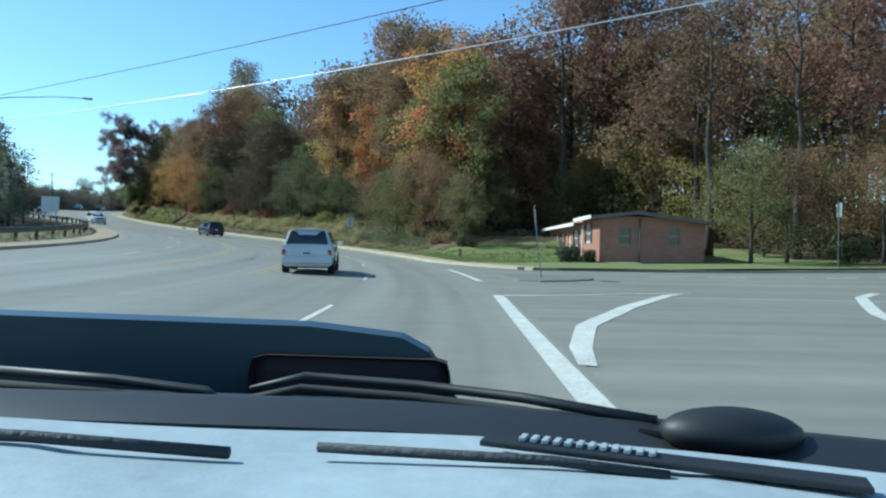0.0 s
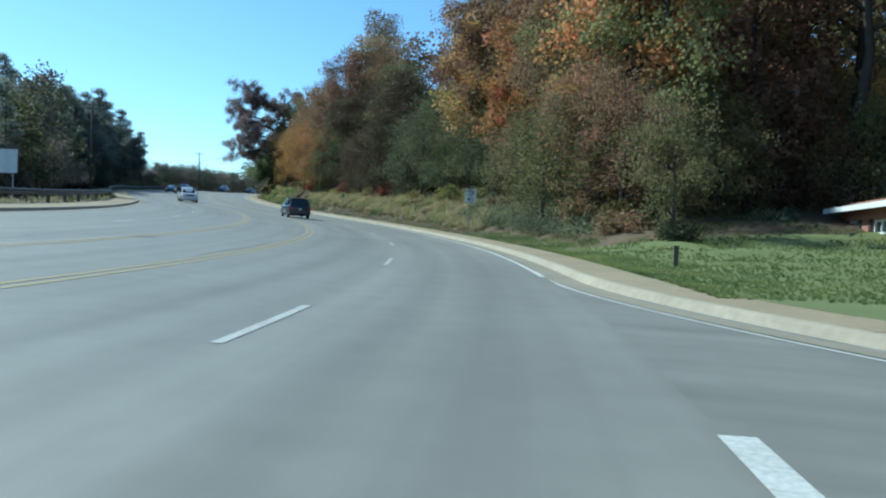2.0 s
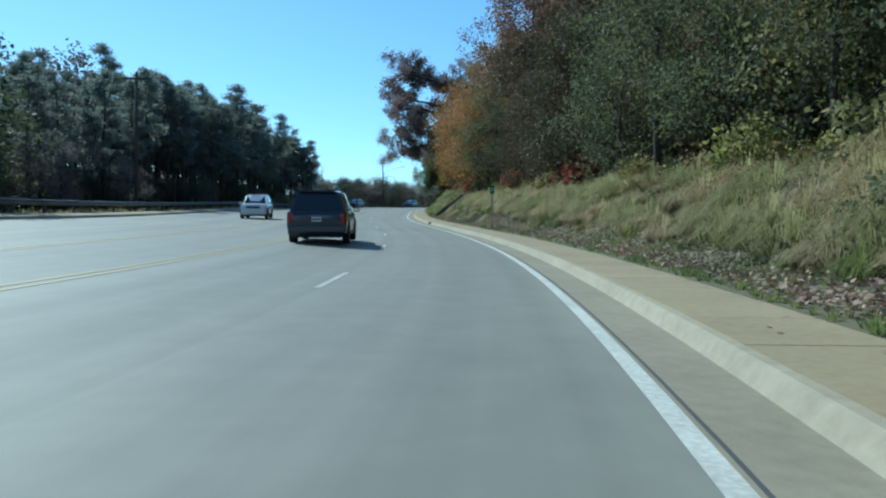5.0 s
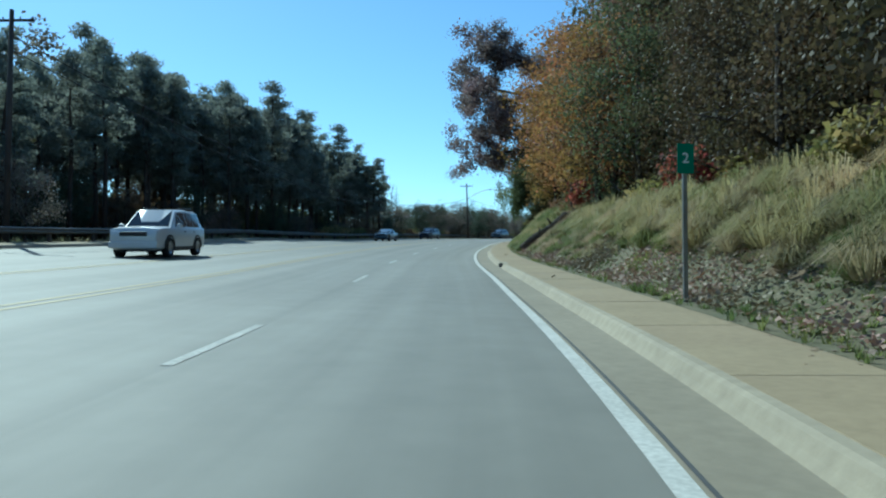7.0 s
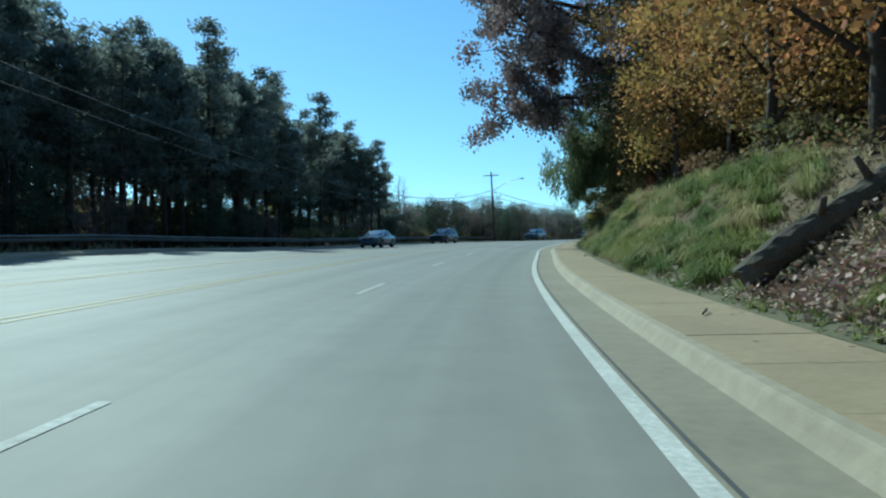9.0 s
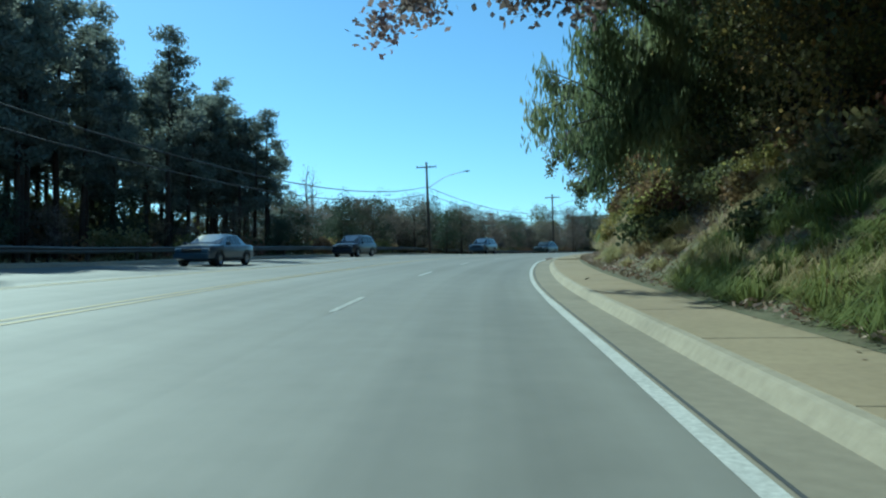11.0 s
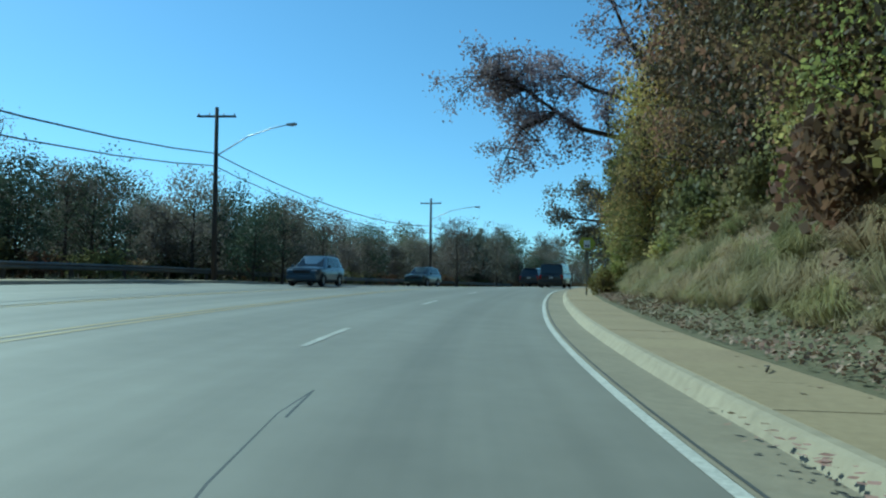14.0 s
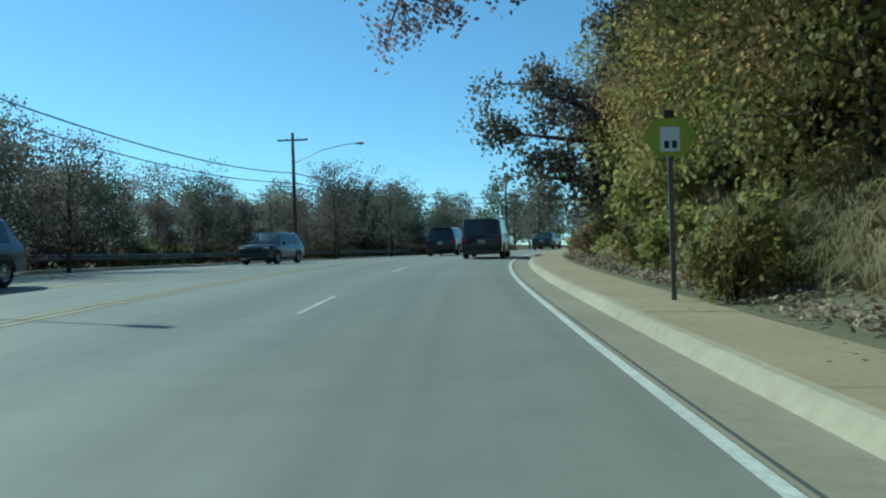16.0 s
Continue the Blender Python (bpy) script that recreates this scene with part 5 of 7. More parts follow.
# ---- low growth: grass, ivy, fallen leaves ----
def tufts(name, n, region, blade, height, material, label, seed, per=9, lay=0.5, even=False):
    rng = np.random.default_rng(seed)
    V = np.empty((n * per * 3, 3), np.float32)
    k = 0
    for i in range(n):
        u, w = region(rng)
        p = on_bank(u, w, -0.02)
        lump = noise.noise(Vector((u * 0.5, w * 0.8, seed)))
        s = rng.uniform(0.6, 1.3) * height * (1.0 if even else 0.45 if lump < -0.12 else 0.85 + 1.1 * lump)
        for j in range(per):
            az = rng.uniform(0, 6.28)
            out = np.array([math.cos(az), math.sin(az), 0]) * s * rng.uniform(0.15, lay)
            side = np.array([-math.sin(az), math.cos(az), 0]) * blade
            root = np.array(p) + rng.normal(size=3) * np.array([0.05, 0.05, 0]) * (height * 2)
            V[k], V[k + 1], V[k + 2] = root - side, root + side, root + out + np.array([0, 0, s * rng.uniform(0.6, 1)])
            k += 3
    me = bpy.data.meshes.new(name)
    nf = n * per
    me.vertices.add(nf * 3)
    me.vertices.foreach_set("co", V.ravel())
    me.loops.add(nf * 3)
    me.loops.foreach_set("vertex_index", np.arange(nf * 3, dtype=np.int32))
    me.polygons.add(nf)
    me.polygons.foreach_set("loop_start", np.arange(0, nf * 3, 3, dtype=np.int32))
    me.update(calc_edges=True)
    me.materials.append(material)
    return tagged(new(name, me), label, "grass", kind="stuff")


def tussocks(name, n, region, r0, material, label, seed, blades=170, width=0.009):
    """Domed clumps of long blades that arch outwards and hang over at the tips."""
    rng = np.random.default_rng(seed)
    base, size = np.empty((n, 3)), np.empty(n)
    for i in range(n):
        u, w = region(rng)
        base[i], size[i] = on_bank(u, w, -0.04), r0 * rng.uniform(0.55, 1.35)
    base, size = np.repeat(base, blades, axis=0), np.repeat(size, blades)
    m = n * blades
    az, lean = rng.uniform(0, 2 * math.pi, m), np.sqrt(rng.uniform(0.02, 1, m))
    out = np.stack([np.cos(az), np.sin(az), np.zeros(m)], 1)
    side = np.stack([-np.sin(az), np.cos(az), np.zeros(m)], 1) * width
    up = np.array([0, 0, 1.0])
    root = base + out * (size * lean * 0.3)[:, None]
    tall = size * rng.uniform(0.75, 1.15, m) * (1.25 - 0.55 * lean)
    mid = root + out * (size * lean * 0.42)[:, None] + up * (tall * (0.8 - 0.2 * lean))[:, None]
    tip = root + out * (size * (lean * 0.85 + 0.1))[:, None] + up * (tall * (0.9 - 0.8 * lean))[:, None] + rng.normal(size=(m, 3)) * 0.04
    V = np.stack([root - side, root + side, mid + side * 0.9, mid - side * 0.9, tip], 1).reshape(-1, 3)
    k = np.arange(m, dtype=np.int32)[:, None] * 5
    loops = np.concatenate([k + np.array([[0, 1, 2, 3]]), k + np.array([[3, 2, 4]])], 1).astype(np.int32).ravel()
    starts = (np.arange(m, dtype=np.int32)[:, None] * 7 + np.array([[0, 4]])).astype(np.int32).ravel()
    me = bpy.data.meshes.new(name)
    me.vertices.add(5 * m)
    me.vertices.foreach_set("co", V.astype(np.float32).ravel())
    me.loops.add(7 * m)
    me.loops.foreach_set("vertex_index", loops)
    me.polygons.add(2 * m)
    me.polygons.foreach_set("loop_start", starts)
    me.update(calc_edges=True)
    me.materials.append(material)
    return tagged(new(name, me), label, "grass", kind="stuff")


for n, ua, ub, w0, spread, r0, leaf, label in (
        (330, 76, 133, 3.7, 1.7, 0.78, "tussock", "soft mounds of long yellow-green grass on the bank"),
        (230, 76, 135, 3.5, 1.6, 0.6, "straw", "soft mounds of dry straw-coloured grass on the bank"),
        (150, 80, 134, 3.4, 1.4, 0.5, "turf", "low mounds of green grass on the bank"),
        (70, 125, 138, 2.7, 1.3, 0.4, "turf", "low mounds of green grass on the bank"),
        (50, 124, 137.5, 2.8, 1.5, 0.45, "straw", "soft mounds of dry straw-coloured grass on the bank"),
        (250, 142.5, 172, 2.5, 1.3, 0.55, "turf", "long green grass on the steep bank"),
        (120, 142, 190, 2.8, 1.5, 0.6, "tussock", "soft mounds of long yellow-green grass on the bank"),
        (520, 182, 262, 3.4, 1.6, 0.72, "straw", "soft mounds of long straw-coloured grass on the bank"),
        (240, 186, 262, 3.4, 1.6, 0.6, "tussock", "soft mounds of long yellow-green grass on the bank")):
    tussocks("bank_tussocks", n, lambda r: (r.uniform(ua, ub), w0 + abs(r.normal()) * spread), r0, L[leaf], label, int(n + ua))
tufts("bank_grass", 3000, lambda r: (r.uniform(76, 130), 3.5 + abs(r.normal()) * 2.0), 0.014, 0.24, L["grass"], "tall dry yellow-green grass on the bank", 1, per=18, lay=1.25)
tufts("bank_grass", 4800, lambda r: (r.uniform(122, 254), 3.2 + abs(r.normal()) * 2.2), 0.014, 0.26, L["straw"], "dry straw-coloured grass high on the bank", 11, per=15, lay=1.25)
tufts("verge_grass", 4600, lambda r: (r.uniform(58, 150), r.uniform(2.15, 3.8)), 0.014, 0.16, L["turf"], "short green grass and weeds on the verge", 2, per=8, lay=0.9)
tufts("lawn_grass", 15000, lambda r: (r.uniform(41, 72), 2.2 + r.uniform(0, 1) ** 1.6 * 13), 0.017, 0.085, L["turf"], "mown green lawn before the house", 3, per=10, lay=1.0, even=True)
tufts("far_grass", 1500, lambda r: (r.uniform(250, 330), 2.6 + abs(r.normal()) * 2.4), 0.03, 0.6, L["grass"], "tall dry grass on the far bank", 4, per=10, lay=0.8)
tufts("left_grass", 2600, lambda r: (r.uniform(10, 300), r.uniform(-25, -21.0)), 0.03, 0.35, L["grass"], "dry grass behind the guardrail", 5, per=8, lay=0.8)


def scatter(name, n, region, size, leaf, label, category, seed, lift=0.03, up=0.75):
    rng = np.random.default_rng(seed)
    c = np.array([tuple(on_bank(*region(rng), lift + abs(rng.normal()) * lift)) for i in range(n)])
    ob = quads_ob(name, c, size * rng.uniform(0.6, 1.5, n), L[leaf], rng=rng, up=up)
    return tagged(ob, label, category, kind="stuff")


scatter("fallen_leaves", 12000, lambda r: (r.uniform(62, 250), 2.2 + abs(r.normal()) * 1.6), 0.08, "litter", "pale fallen leaves on the verge and bank", "fallen leaves", 6)
scatter("fallen_leaves", 700, lambda r: (r.uniform(60, 250), 2.3 - abs(r.normal()) * 0.45), 0.06, "litter", "a few fallen leaves on the pavement", "fallen leaves", 7, 0.006, 0.97)
scatter("fallen_leaves", 32000, lambda r: (r.uniform(112, 252), 2.2 + abs(r.normal()) * 2.0), 0.075, "litter_brown", "brown fallen leaves thick on the bank", "fallen leaves", 16, 0.05, 0.6)
scatter("fallen_leaves", 11000, lambda r: (r.uniform(122, 141), 2.4 + abs(r.normal()) * 1.5), 0.085, "litter_brown", "pale brown fallen leaves below the log", "fallen leaves", 26, 0.08, 0.5)
scatter("fallen_leaves", 14000, lambda r: (r.uniform(76, 120), 2.3 + abs(r.normal()) * 1.7), 0.075, "litter_brown", "brown fallen leaves among the grass", "fallen leaves", 17, 0.05, 0.6)
scatter("fallen_leaves", 260, lambda r: (r.normal() * 1.4 + 198.6, 0.60 - abs(r.normal()) * 0.12), 0.07, "litter_brown", "dead leaves washed into the gutter", "fallen leaves", 18, 0.008, 0.9)
scatter("ivy_cover", 13000, lambda r: (60 + 24 * r.uniform(0, 1) ** 0.8, 3.9 + abs(r.normal()) * 2.2), 0.12, "ivy", "pale ivy and kudzu covering the bank", "ivy", 8, 0.28, 0.4)
scatter("bank_weeds", 5000, lambda r: (r.uniform(76, 200), 4.5 + abs(r.normal()) * 1.8), 0.11, "olive", "low olive weeds on the bank", "weeds", 9, 0.2, 0.4)
scatter("bank_weeds", 7000, lambda r: (r.uniform(84, 262), 4.8 + abs(r.normal()) * 2.0), 0.11, "brown", "dead brown weeds and vines on the bank", "weeds", 10, 0.22, 0.4)

for key in PROTO:
    for ob in PROTO[key]:
        if ob.name not in USED:
            for o in (*ob.children_recursive, ob):
                bpy.data.objects.remove(o)

# ---- the brick house ----
def pierced_wall(a0, a1, h, openings, at):
    """One connected wall from a0 to a1 with openings (a0, a1, z0, z1) through it; at(a, depth 0..1, z) gives the place."""
    bm, made = bmesh.new(), {}
    aa = sorted({a0, a1, *(o[0] for o in openings), *(o[1] for o in openings)})
    zz = sorted({0.0, h, *(o[2] for o in openings), *(o[3] for o in openings)})

    def v(i, j, d):
        if (i, j, d) not in made:
            made[i, j, d] = bm.verts.new(at(aa[i], d, zz[j]))
        return made[i, j, d]

    def solid(i, j):
        if not (0 <= i < len(aa) - 1 and 0 <= j < len(zz) - 1):
            return False
        a, z = (aa[i] + aa[i + 1]) / 2, (zz[j] + zz[j + 1]) / 2
        return not any(o[0] < a < o[1] and o[2] < z < o[3] for o in openings)

    for i in range(len(aa) - 1):
        for j in range(len(zz) - 1):
            if not solid(i, j):
                continue
            for d in (0, 1):
                bm.faces.new((v(i, j, d), v(i + 1, j, d), v(i + 1, j + 1, d), v(i, j + 1, d)))
            for di, dj, p, q in ((-1, 0, (i, j), (i, j + 1)), (1, 0, (i + 1, j), (i + 1, j + 1)), (0, -1, (i, j), (i + 1, j)), (0, 1, (i, j + 1), (i + 1, j + 1))):
                if not solid(i + di, j + dj):
                    bm.faces.new((v(*p, 0), v(*q, 0), v(*q, 1), v(*p, 1)))
    return bm


def house():
    root = new("house")
    root.location = (8.95, 44.0, 0.0)
    tagged(root, "long low red-brick house with white fascia and dark shutters", "house")
    D, LN, H0 = 6.2, 22.5, 3.2       # depth along x, length along y, eaves
    t = 0.24
    # west wall in bays round its openings (y0, y1, z0, z1)
    wins = [(2.7, 4.3, 1.65, 2.85), (7.3, 8.9, 1.45, 2.5), (13.3, 14.9, 1.35, 2.4), (16.4, 18.0, 1.35, 2.4), (19.9, 21.2, 1.35, 2.4)]
    door = (10.7, 11.6, 0.3, 2.35)
    part("front_wall", pierced_wall(0.0, LN, H0, wins + [door], lambda a, d, z: (d * t, a, z)), M["brick_wall"], root)
    # south gable wall round two windows
    sw = [(1.15, 1.9, 1.5, 2.6), (4.1, 4.75, 1.5, 2.6)]
    part("gable_wall", pierced_wall(t + 0.003, D, H0, sw, lambda a, d, z: (a, d * t, z)), M["brick_wall"], root)
    part("back_wall", box(t, LN, H0, (D - t / 2, LN / 2 + t, H0 / 2)), M["brick_wall"], root)
    part("end_wall", box(D - 2 * t, t, H0, (D / 2, LN - t / 2, H0 / 2)), M["brick_wall"], root)
    # roofs: the near part higher than the rest
    for y0, y1, dz in ((-0.5, 5.6, 0.0), (5.6, LN + 0.5, -0.25)):
        z = H0 + dz
        prof = [(-0.6, z), (D * 0.35, z + 0.3), (D + 0.45, z - 0.3), (D + 0.45, z - 0.40), (D * 0.35, z + 0.15), (-0.6, z - 0.06)]
        vs = [(a, y0, c) for a, c in prof] + [(a, y1, c) for a, c in prof]
        n = len(prof)
        fs = [tuple(range(n))[::-1], tuple(range(n, 2 * n))] + [(i, (i + 1) % n, n + (i + 1) % n, n + i) for i in range(n)]
        mesh_ob("roof", vs, fs, M["roof"], root)
        part("fascia", box(0.04, y1 - y0, 0.22, (-0.63, (y0 + y1) / 2, z - 0.06), 0.006), M["trim_white"], root, "white painted fascia")
        if y0 < 0:
            for (xa, za), (xb, zb) in (((-0.6, z), (D * 0.35, z + 0.3)), ((D * 0.35, z + 0.3), (D + 0.45, z - 0.3))):
                ln = math.hypot(xb - xa, zb - za)
                # brown here is the gable's shade put into the board's colour
                part("bargeboard", box(ln, 0.04, 0.2, ((xa + xb) / 2, y0 - 0.03, (za + zb) / 2 - 0.09), 0.006, Matrix.Rotation(-math.atan2(zb - za, xb - xa), 4, "Y")), M["trim_brown"], root, "bargeboard coloured brown for the gable's shade")
    for k, (y0, y1, z0, z1) in enumerate(wins):
        win = part("window", box(0.10, y1 - y0, 0.07, (0.05, (y0 + y1) / 2, z0 + 0.035)), M["trim_white"], root)
        for yy in (y0 + 0.04, (y0 + y1) / 2, y1 - 0.04):
            part("frame", box(0.07, 0.07, z1 - z0, (0.08, yy, (z0 + z1) / 2)), M["trim_white"], win)
        for zz in (z1 - 0.04, (z0 + z1) / 2):
            part("frame", box(0.065, y1 - y0, 0.06, (0.08, (y0 + y1) / 2, zz)), M["trim_white"], win)
        part("pane", box(0.012, y1 - y0, z1 - z0, (0.13, (y0 + y1) / 2, (z0 + z1) / 2)), M["glass"], win)
        part("curtain", box(0.02, y1 - y0 - 0.1, z1 - z0 - 0.1, (0.2, (y0 + y1) / 2, (z0 + z1) / 2)), M["trim_white"], win, "white curtain")
        for yy in (y0 - 0.24, y1 + 0.24):
            sh = part("shutter", box(0.04, 0.4, z1 - z0 + 0.1, (-0.022, yy, (z0 + z1) / 2), 0.008), M["shutter"], root)
            for j in range(9):
                part("louvre", box(0.02, 0.32, 0.09, (-0.05, yy, z0 + 0.08 + (z1 - z0 - 0.1) * j / 8.0), rot=Matrix.Rotation(0.5, 4, "Y")), M["shutter"], sh)
    for x0, x1, z0, z1 in sw:
        # frames greyed to carry the gable's shade, unlike the white front ones
        win = part("window", box(x1 - x0, 0.1, 0.07, ((x0 + x1) / 2, 0.05, z0 + 0.035)), M["trim_grey"], root)
        part("pane", box(x1 - x0, 0.012, z1 - z0, ((x0 + x1) / 2, 0.13, (z0 + z1) / 2)), M["glass"], win)
        for xx in (x0 + 0.03, x1 - 0.03):
            part("frame", box(0.06, 0.07, z1 - z0, (xx, 0.08, (z0 + z1) / 2)), M["trim_grey"], win)
        for zz in (z1 - 0.03, (z0 + z1) / 2):
            part("frame", box(x1 - x0, 0.065, 0.06, ((x0 + x1) / 2, 0.08, zz)), M["trim_grey"], win)
        part("blind", box(x1 - x0 - 0.1, 0.02, z1 - z0 - 0.1, ((x0 + x1) / 2, 0.2, (z0 + z1) / 2)), M["trim_white"], win)
    part("basement_hatch", box(1.0, 0.05, 0.55, (2.85, -0.026, 0.3), 0.01), M["galv"], root, "pale basement hatch")
    part("basement_hatch", box(0.7, 0.05, 0.5, (1.35, -0.026, 0.3), 0.01), M["galv"], root, "pale basement hatch")
    dr = part("door", box(0.05, door[1] - door[0], door[3] - door[2], (0.1, (door[0] + door[1]) / 2, (door[2] + door[3]) / 2), 0.01), M["trim_white"], root, "white front door")
    part("knob", box(0.06, 0.05, 0.05, (0.05, door[1] - 0.1, 1.35), 0.015), M["chrome"], dr)
    part("step", box(1.0, 1.6, 0.3, (-0.52, 11.15, 0.15), 0.03), M["concrete"], root, "concrete door step")
    tube("downpipe", [(2.35, -0.09, 0), (2.35, -0.09, H0 - 0.15)], 0.045, M["galv"], root, 6, "white metal downpipe")
    tube("downpipe", [(-0.07, 5.4, 0), (-0.07, 5.4, H0 - 0.3)], 0.04, M["trim_white"], root, 6)


def brick_wall_mat():
    m = bpy.data.materials.new("red brick wall")
    m.use_nodes = True
    nt = m.node_tree
    p = nt.nodes["Principled BSDF"]
    tc = nt.nodes.new("ShaderNodeTexCoord")
    sep = nt.nodes.new("ShaderNodeSeparateXYZ")
    add = nt.nodes.new("ShaderNodeMath")
    comb = nt.nodes.new("ShaderNodeCombineXYZ")
    nt.links.new(tc.outputs["Object"], sep.inputs[0])
    nt.links.new(sep.outputs[0], add.inputs[0])
    nt.links.new(sep.outputs[1], add.inputs[1])
    nt.links.new(add.outputs[0], comb.inputs[0])
    nt.links.new(sep.outputs[2], comb.inputs[1])
    br = nt.nodes.new("ShaderNodeTexBrick")
    br.inputs["Color1"].default_value, br.inputs["Color2"].default_value = (0.40, 0.165, 0.10, 1), (0.29, 0.11, 0.07, 1)
    br.inputs["Mortar"].default_value = (0.36, 0.30, 0.25, 1)
    br.inputs["Scale"].default_value, br.inputs["Mortar Size"].default_value = 1.0, 0.006
    br.inputs["Brick Width"].default_value, br.inputs["Row Height"].default_value = 0.21, 0.075
    nt.links.new(comb.outputs[0], br.inputs["Vector"])
    ns = nt.nodes.new("ShaderNodeTexNoise")
    ns.inputs["Scale"].default_value = 0.7
    nt.links.new(tc.outputs["Object"], ns.inputs["Vector"])
    mr = nt.nodes.new("ShaderNodeMapRange")
    mr.inputs[3].default_value, mr.inputs[4].default_value = 0.75, 1.2
    nt.links.new(ns.outputs["Fac"], mr.inputs[0])
    hs = nt.nodes.new("ShaderNodeHueSaturation")
    nt.links.new(mr.outputs[0], hs.inputs["Value"])
    nt.links.new(br.outputs["Color"], hs.inputs["Color"])
    nt.links.new(hs.outputs[0], p.inputs["Base Color"])
    bu = nt.nodes.new("ShaderNodeBump")
    bu.inputs["Strength"].default_value, bu.inputs["Distance"].default_value = 0.5, 0.006
    bu.invert = True
    nt.links.new(br.outputs["Fac"], bu.inputs["Height"])
    nt.links.new(bu.outputs[0], p.inputs["Normal"])
    p.inputs["Roughness"].default_value = 0.9
    return m


M["brick_wall"] = brick_wall_mat()
house()
r_b = bush_proto("round_bush", 71, 1.05, 1.75, "ever", 3200, 0.13, "clipped dark evergreen bush at the house corner")
r_b.scale = (0.72, 0.72, 0.85)
r_b.location = (7.3, 44.2, 0.05)
plantings = ((8.35, 43.7, 0.42, 1.3), (8.1, 52.0, 0.6, 0.7), (8.1, 57.5, 0.7, 0.8), (7.6, 61, 0.85, 0.85), (7.0, 64, 1.0, 0.9), (6.2, 66.5, 1.2, 1.1))
for x, y, s, sz in plantings:
    copy_thing(r_b, Matrix.Translation((x, y, float(grade(x, y)) + 0.05)) @ Matrix.Diagonal((s / 0.72, s / 0.72, s * sz / 0.85, 1)))["label"] = "low dark evergreen shrub along the house front"


def lawn_post():
    root = new("marker_post")
    root.location = (0.8, 50.6, float(grade(0.8, 50.6)) + 0.14)
    tagged(root, "short dark wooden marker post on the lawn", "post")
    part("post", box(0.13, 0.13, 0.62, (0, 0, 0.26), 0.02), M["post_wood"], root)
    part("cap", box(0.15, 0.15, 0.04, (0, 0, 0.59), 0.01), M["iron"], root)


lawn_post()


# ---- signs ----
def sign_text(body, size, at, parent, material):
    cu = bpy.data.curves.new("lettering", "FONT")
    cu.body, cu.size, cu.align_x, cu.align_y, cu.extrude, cu.offset = body, size, "CENTER", "CENTER", 0.002, 0.003
    cu.materials.append(material)
    ob = new("lettering", cu)
    ob.parent = parent
    ob.matrix_basis = Matrix.Translation(at) @ Matrix.Rotation(radians(90), 4, "X")
    return ob


def plate_bm(outline, depth, r=0.0):
    """An upright sheet with that outline (x, z), facing -y."""
    bm = bmesh.new()
    a = [bm.verts.new((x, 0, z)) for x, z in outline]
    b = [bm.verts.new((x, depth, z)) for x, z in outline]
    bm.faces.new(a)
    bm.faces.new(b[::-1])
    n = len(a)
    for i in range(n):
        bm.faces.new((a[i], b[i], b[(i + 1) % n], a[(i + 1) % n]))
    return bm


def rounded(w, h, r, z0, n=4):
    pts = []
    for cx, cz, a0 in ((w / 2 - r, h - r, 0), (-w / 2 + r, h - r, 90), (-w / 2 + r, r, 180), (w / 2 - r, r, 270)):
        for k in range(n + 1):
            a = radians(a0 + 90 * k / n)
            pts.append((cx + r * math.cos(a), z0 + cz + r * math.sin(a)))
    return pts


def u_post(root, h, steel="galv"):
    bm = box(0.055, 0.02, h + 0.3, (0, 0.03, (h - 0.3) / 2), 0.004)
    for s in (-1, 1):
        box(0.012, 0.035, h + 0.3, (s * 0.03, 0.042, (h - 0.3) / 2), bm=bm)
    part("post", bm, M[steel], root)


def speed_sign():
    root = new("speed_limit_sign")
    p = Vector((-10.2, 75.4, 1.3))
    root.matrix_basis = Matrix.Translation(p) @ Matrix.Rotation(heading(78.6) - 0.12, 4, "Z") @ Matrix.Rotation(radians(1.5), 4, "Y")
    tagged(root, "white speed limit sign on a steel post in the verge", "road sign")
    z0 = 3.66 - 0.46 - p.z
    u_post(root, z0 + 0.85)
    pl = part("plate", plate_bm(rounded(0.74, 0.92, 0.04, z0), 0.004), M["sign_white"], root)
    bm = bmesh.new()
    o, i = rounded(0.70, 0.88, 0.032, z0 + 0.02), rounded(0.672, 0.852, 0.024, z0 + 0.034)
    vo, vi = [bm.verts.new((x, -0.003, z)) for x, z in o], [bm.verts.new((x, -0.003, z)) for x, z in i]
    for k in range(len(o)):
        bm.faces.new((vo[k], vo[(k + 1) % len(o)], vi[(k + 1) % len(o)], vi[k]))
    part("border", bm, M["sign_black"], pl)
    sign_text("SPEED", 0.20, (0, -0.006, z0 + 0.745), pl, M["sign_black"])
    sign_text("LIMIT", 0.20, (0, -0.006, z0 + 0.54), pl, M["sign_black"])
    sign_text("45", 0.42, (0, -0.006, z0 + 0.24), pl, M["sign_black"])


def green_sign():
    root = new("mile_marker")
    p = on_bank(113.2, 2.35)
    root.matrix_basis = Matrix.Translation(p) @ Matrix.Rotation(heading(113) + 0.1, 4, "Z")
    tagged(root, "narrow green marker sign on a steel post", "road sign")
    u_post(root, 2.3)
    pl = part("plate", plate_bm(rounded(0.26, 0.46, 0.02, 1.95), 0.004), M["sign_green"], root)
    sign_text("2", 0.22, (0, -0.006, 2.18), pl, M["sign_white"])


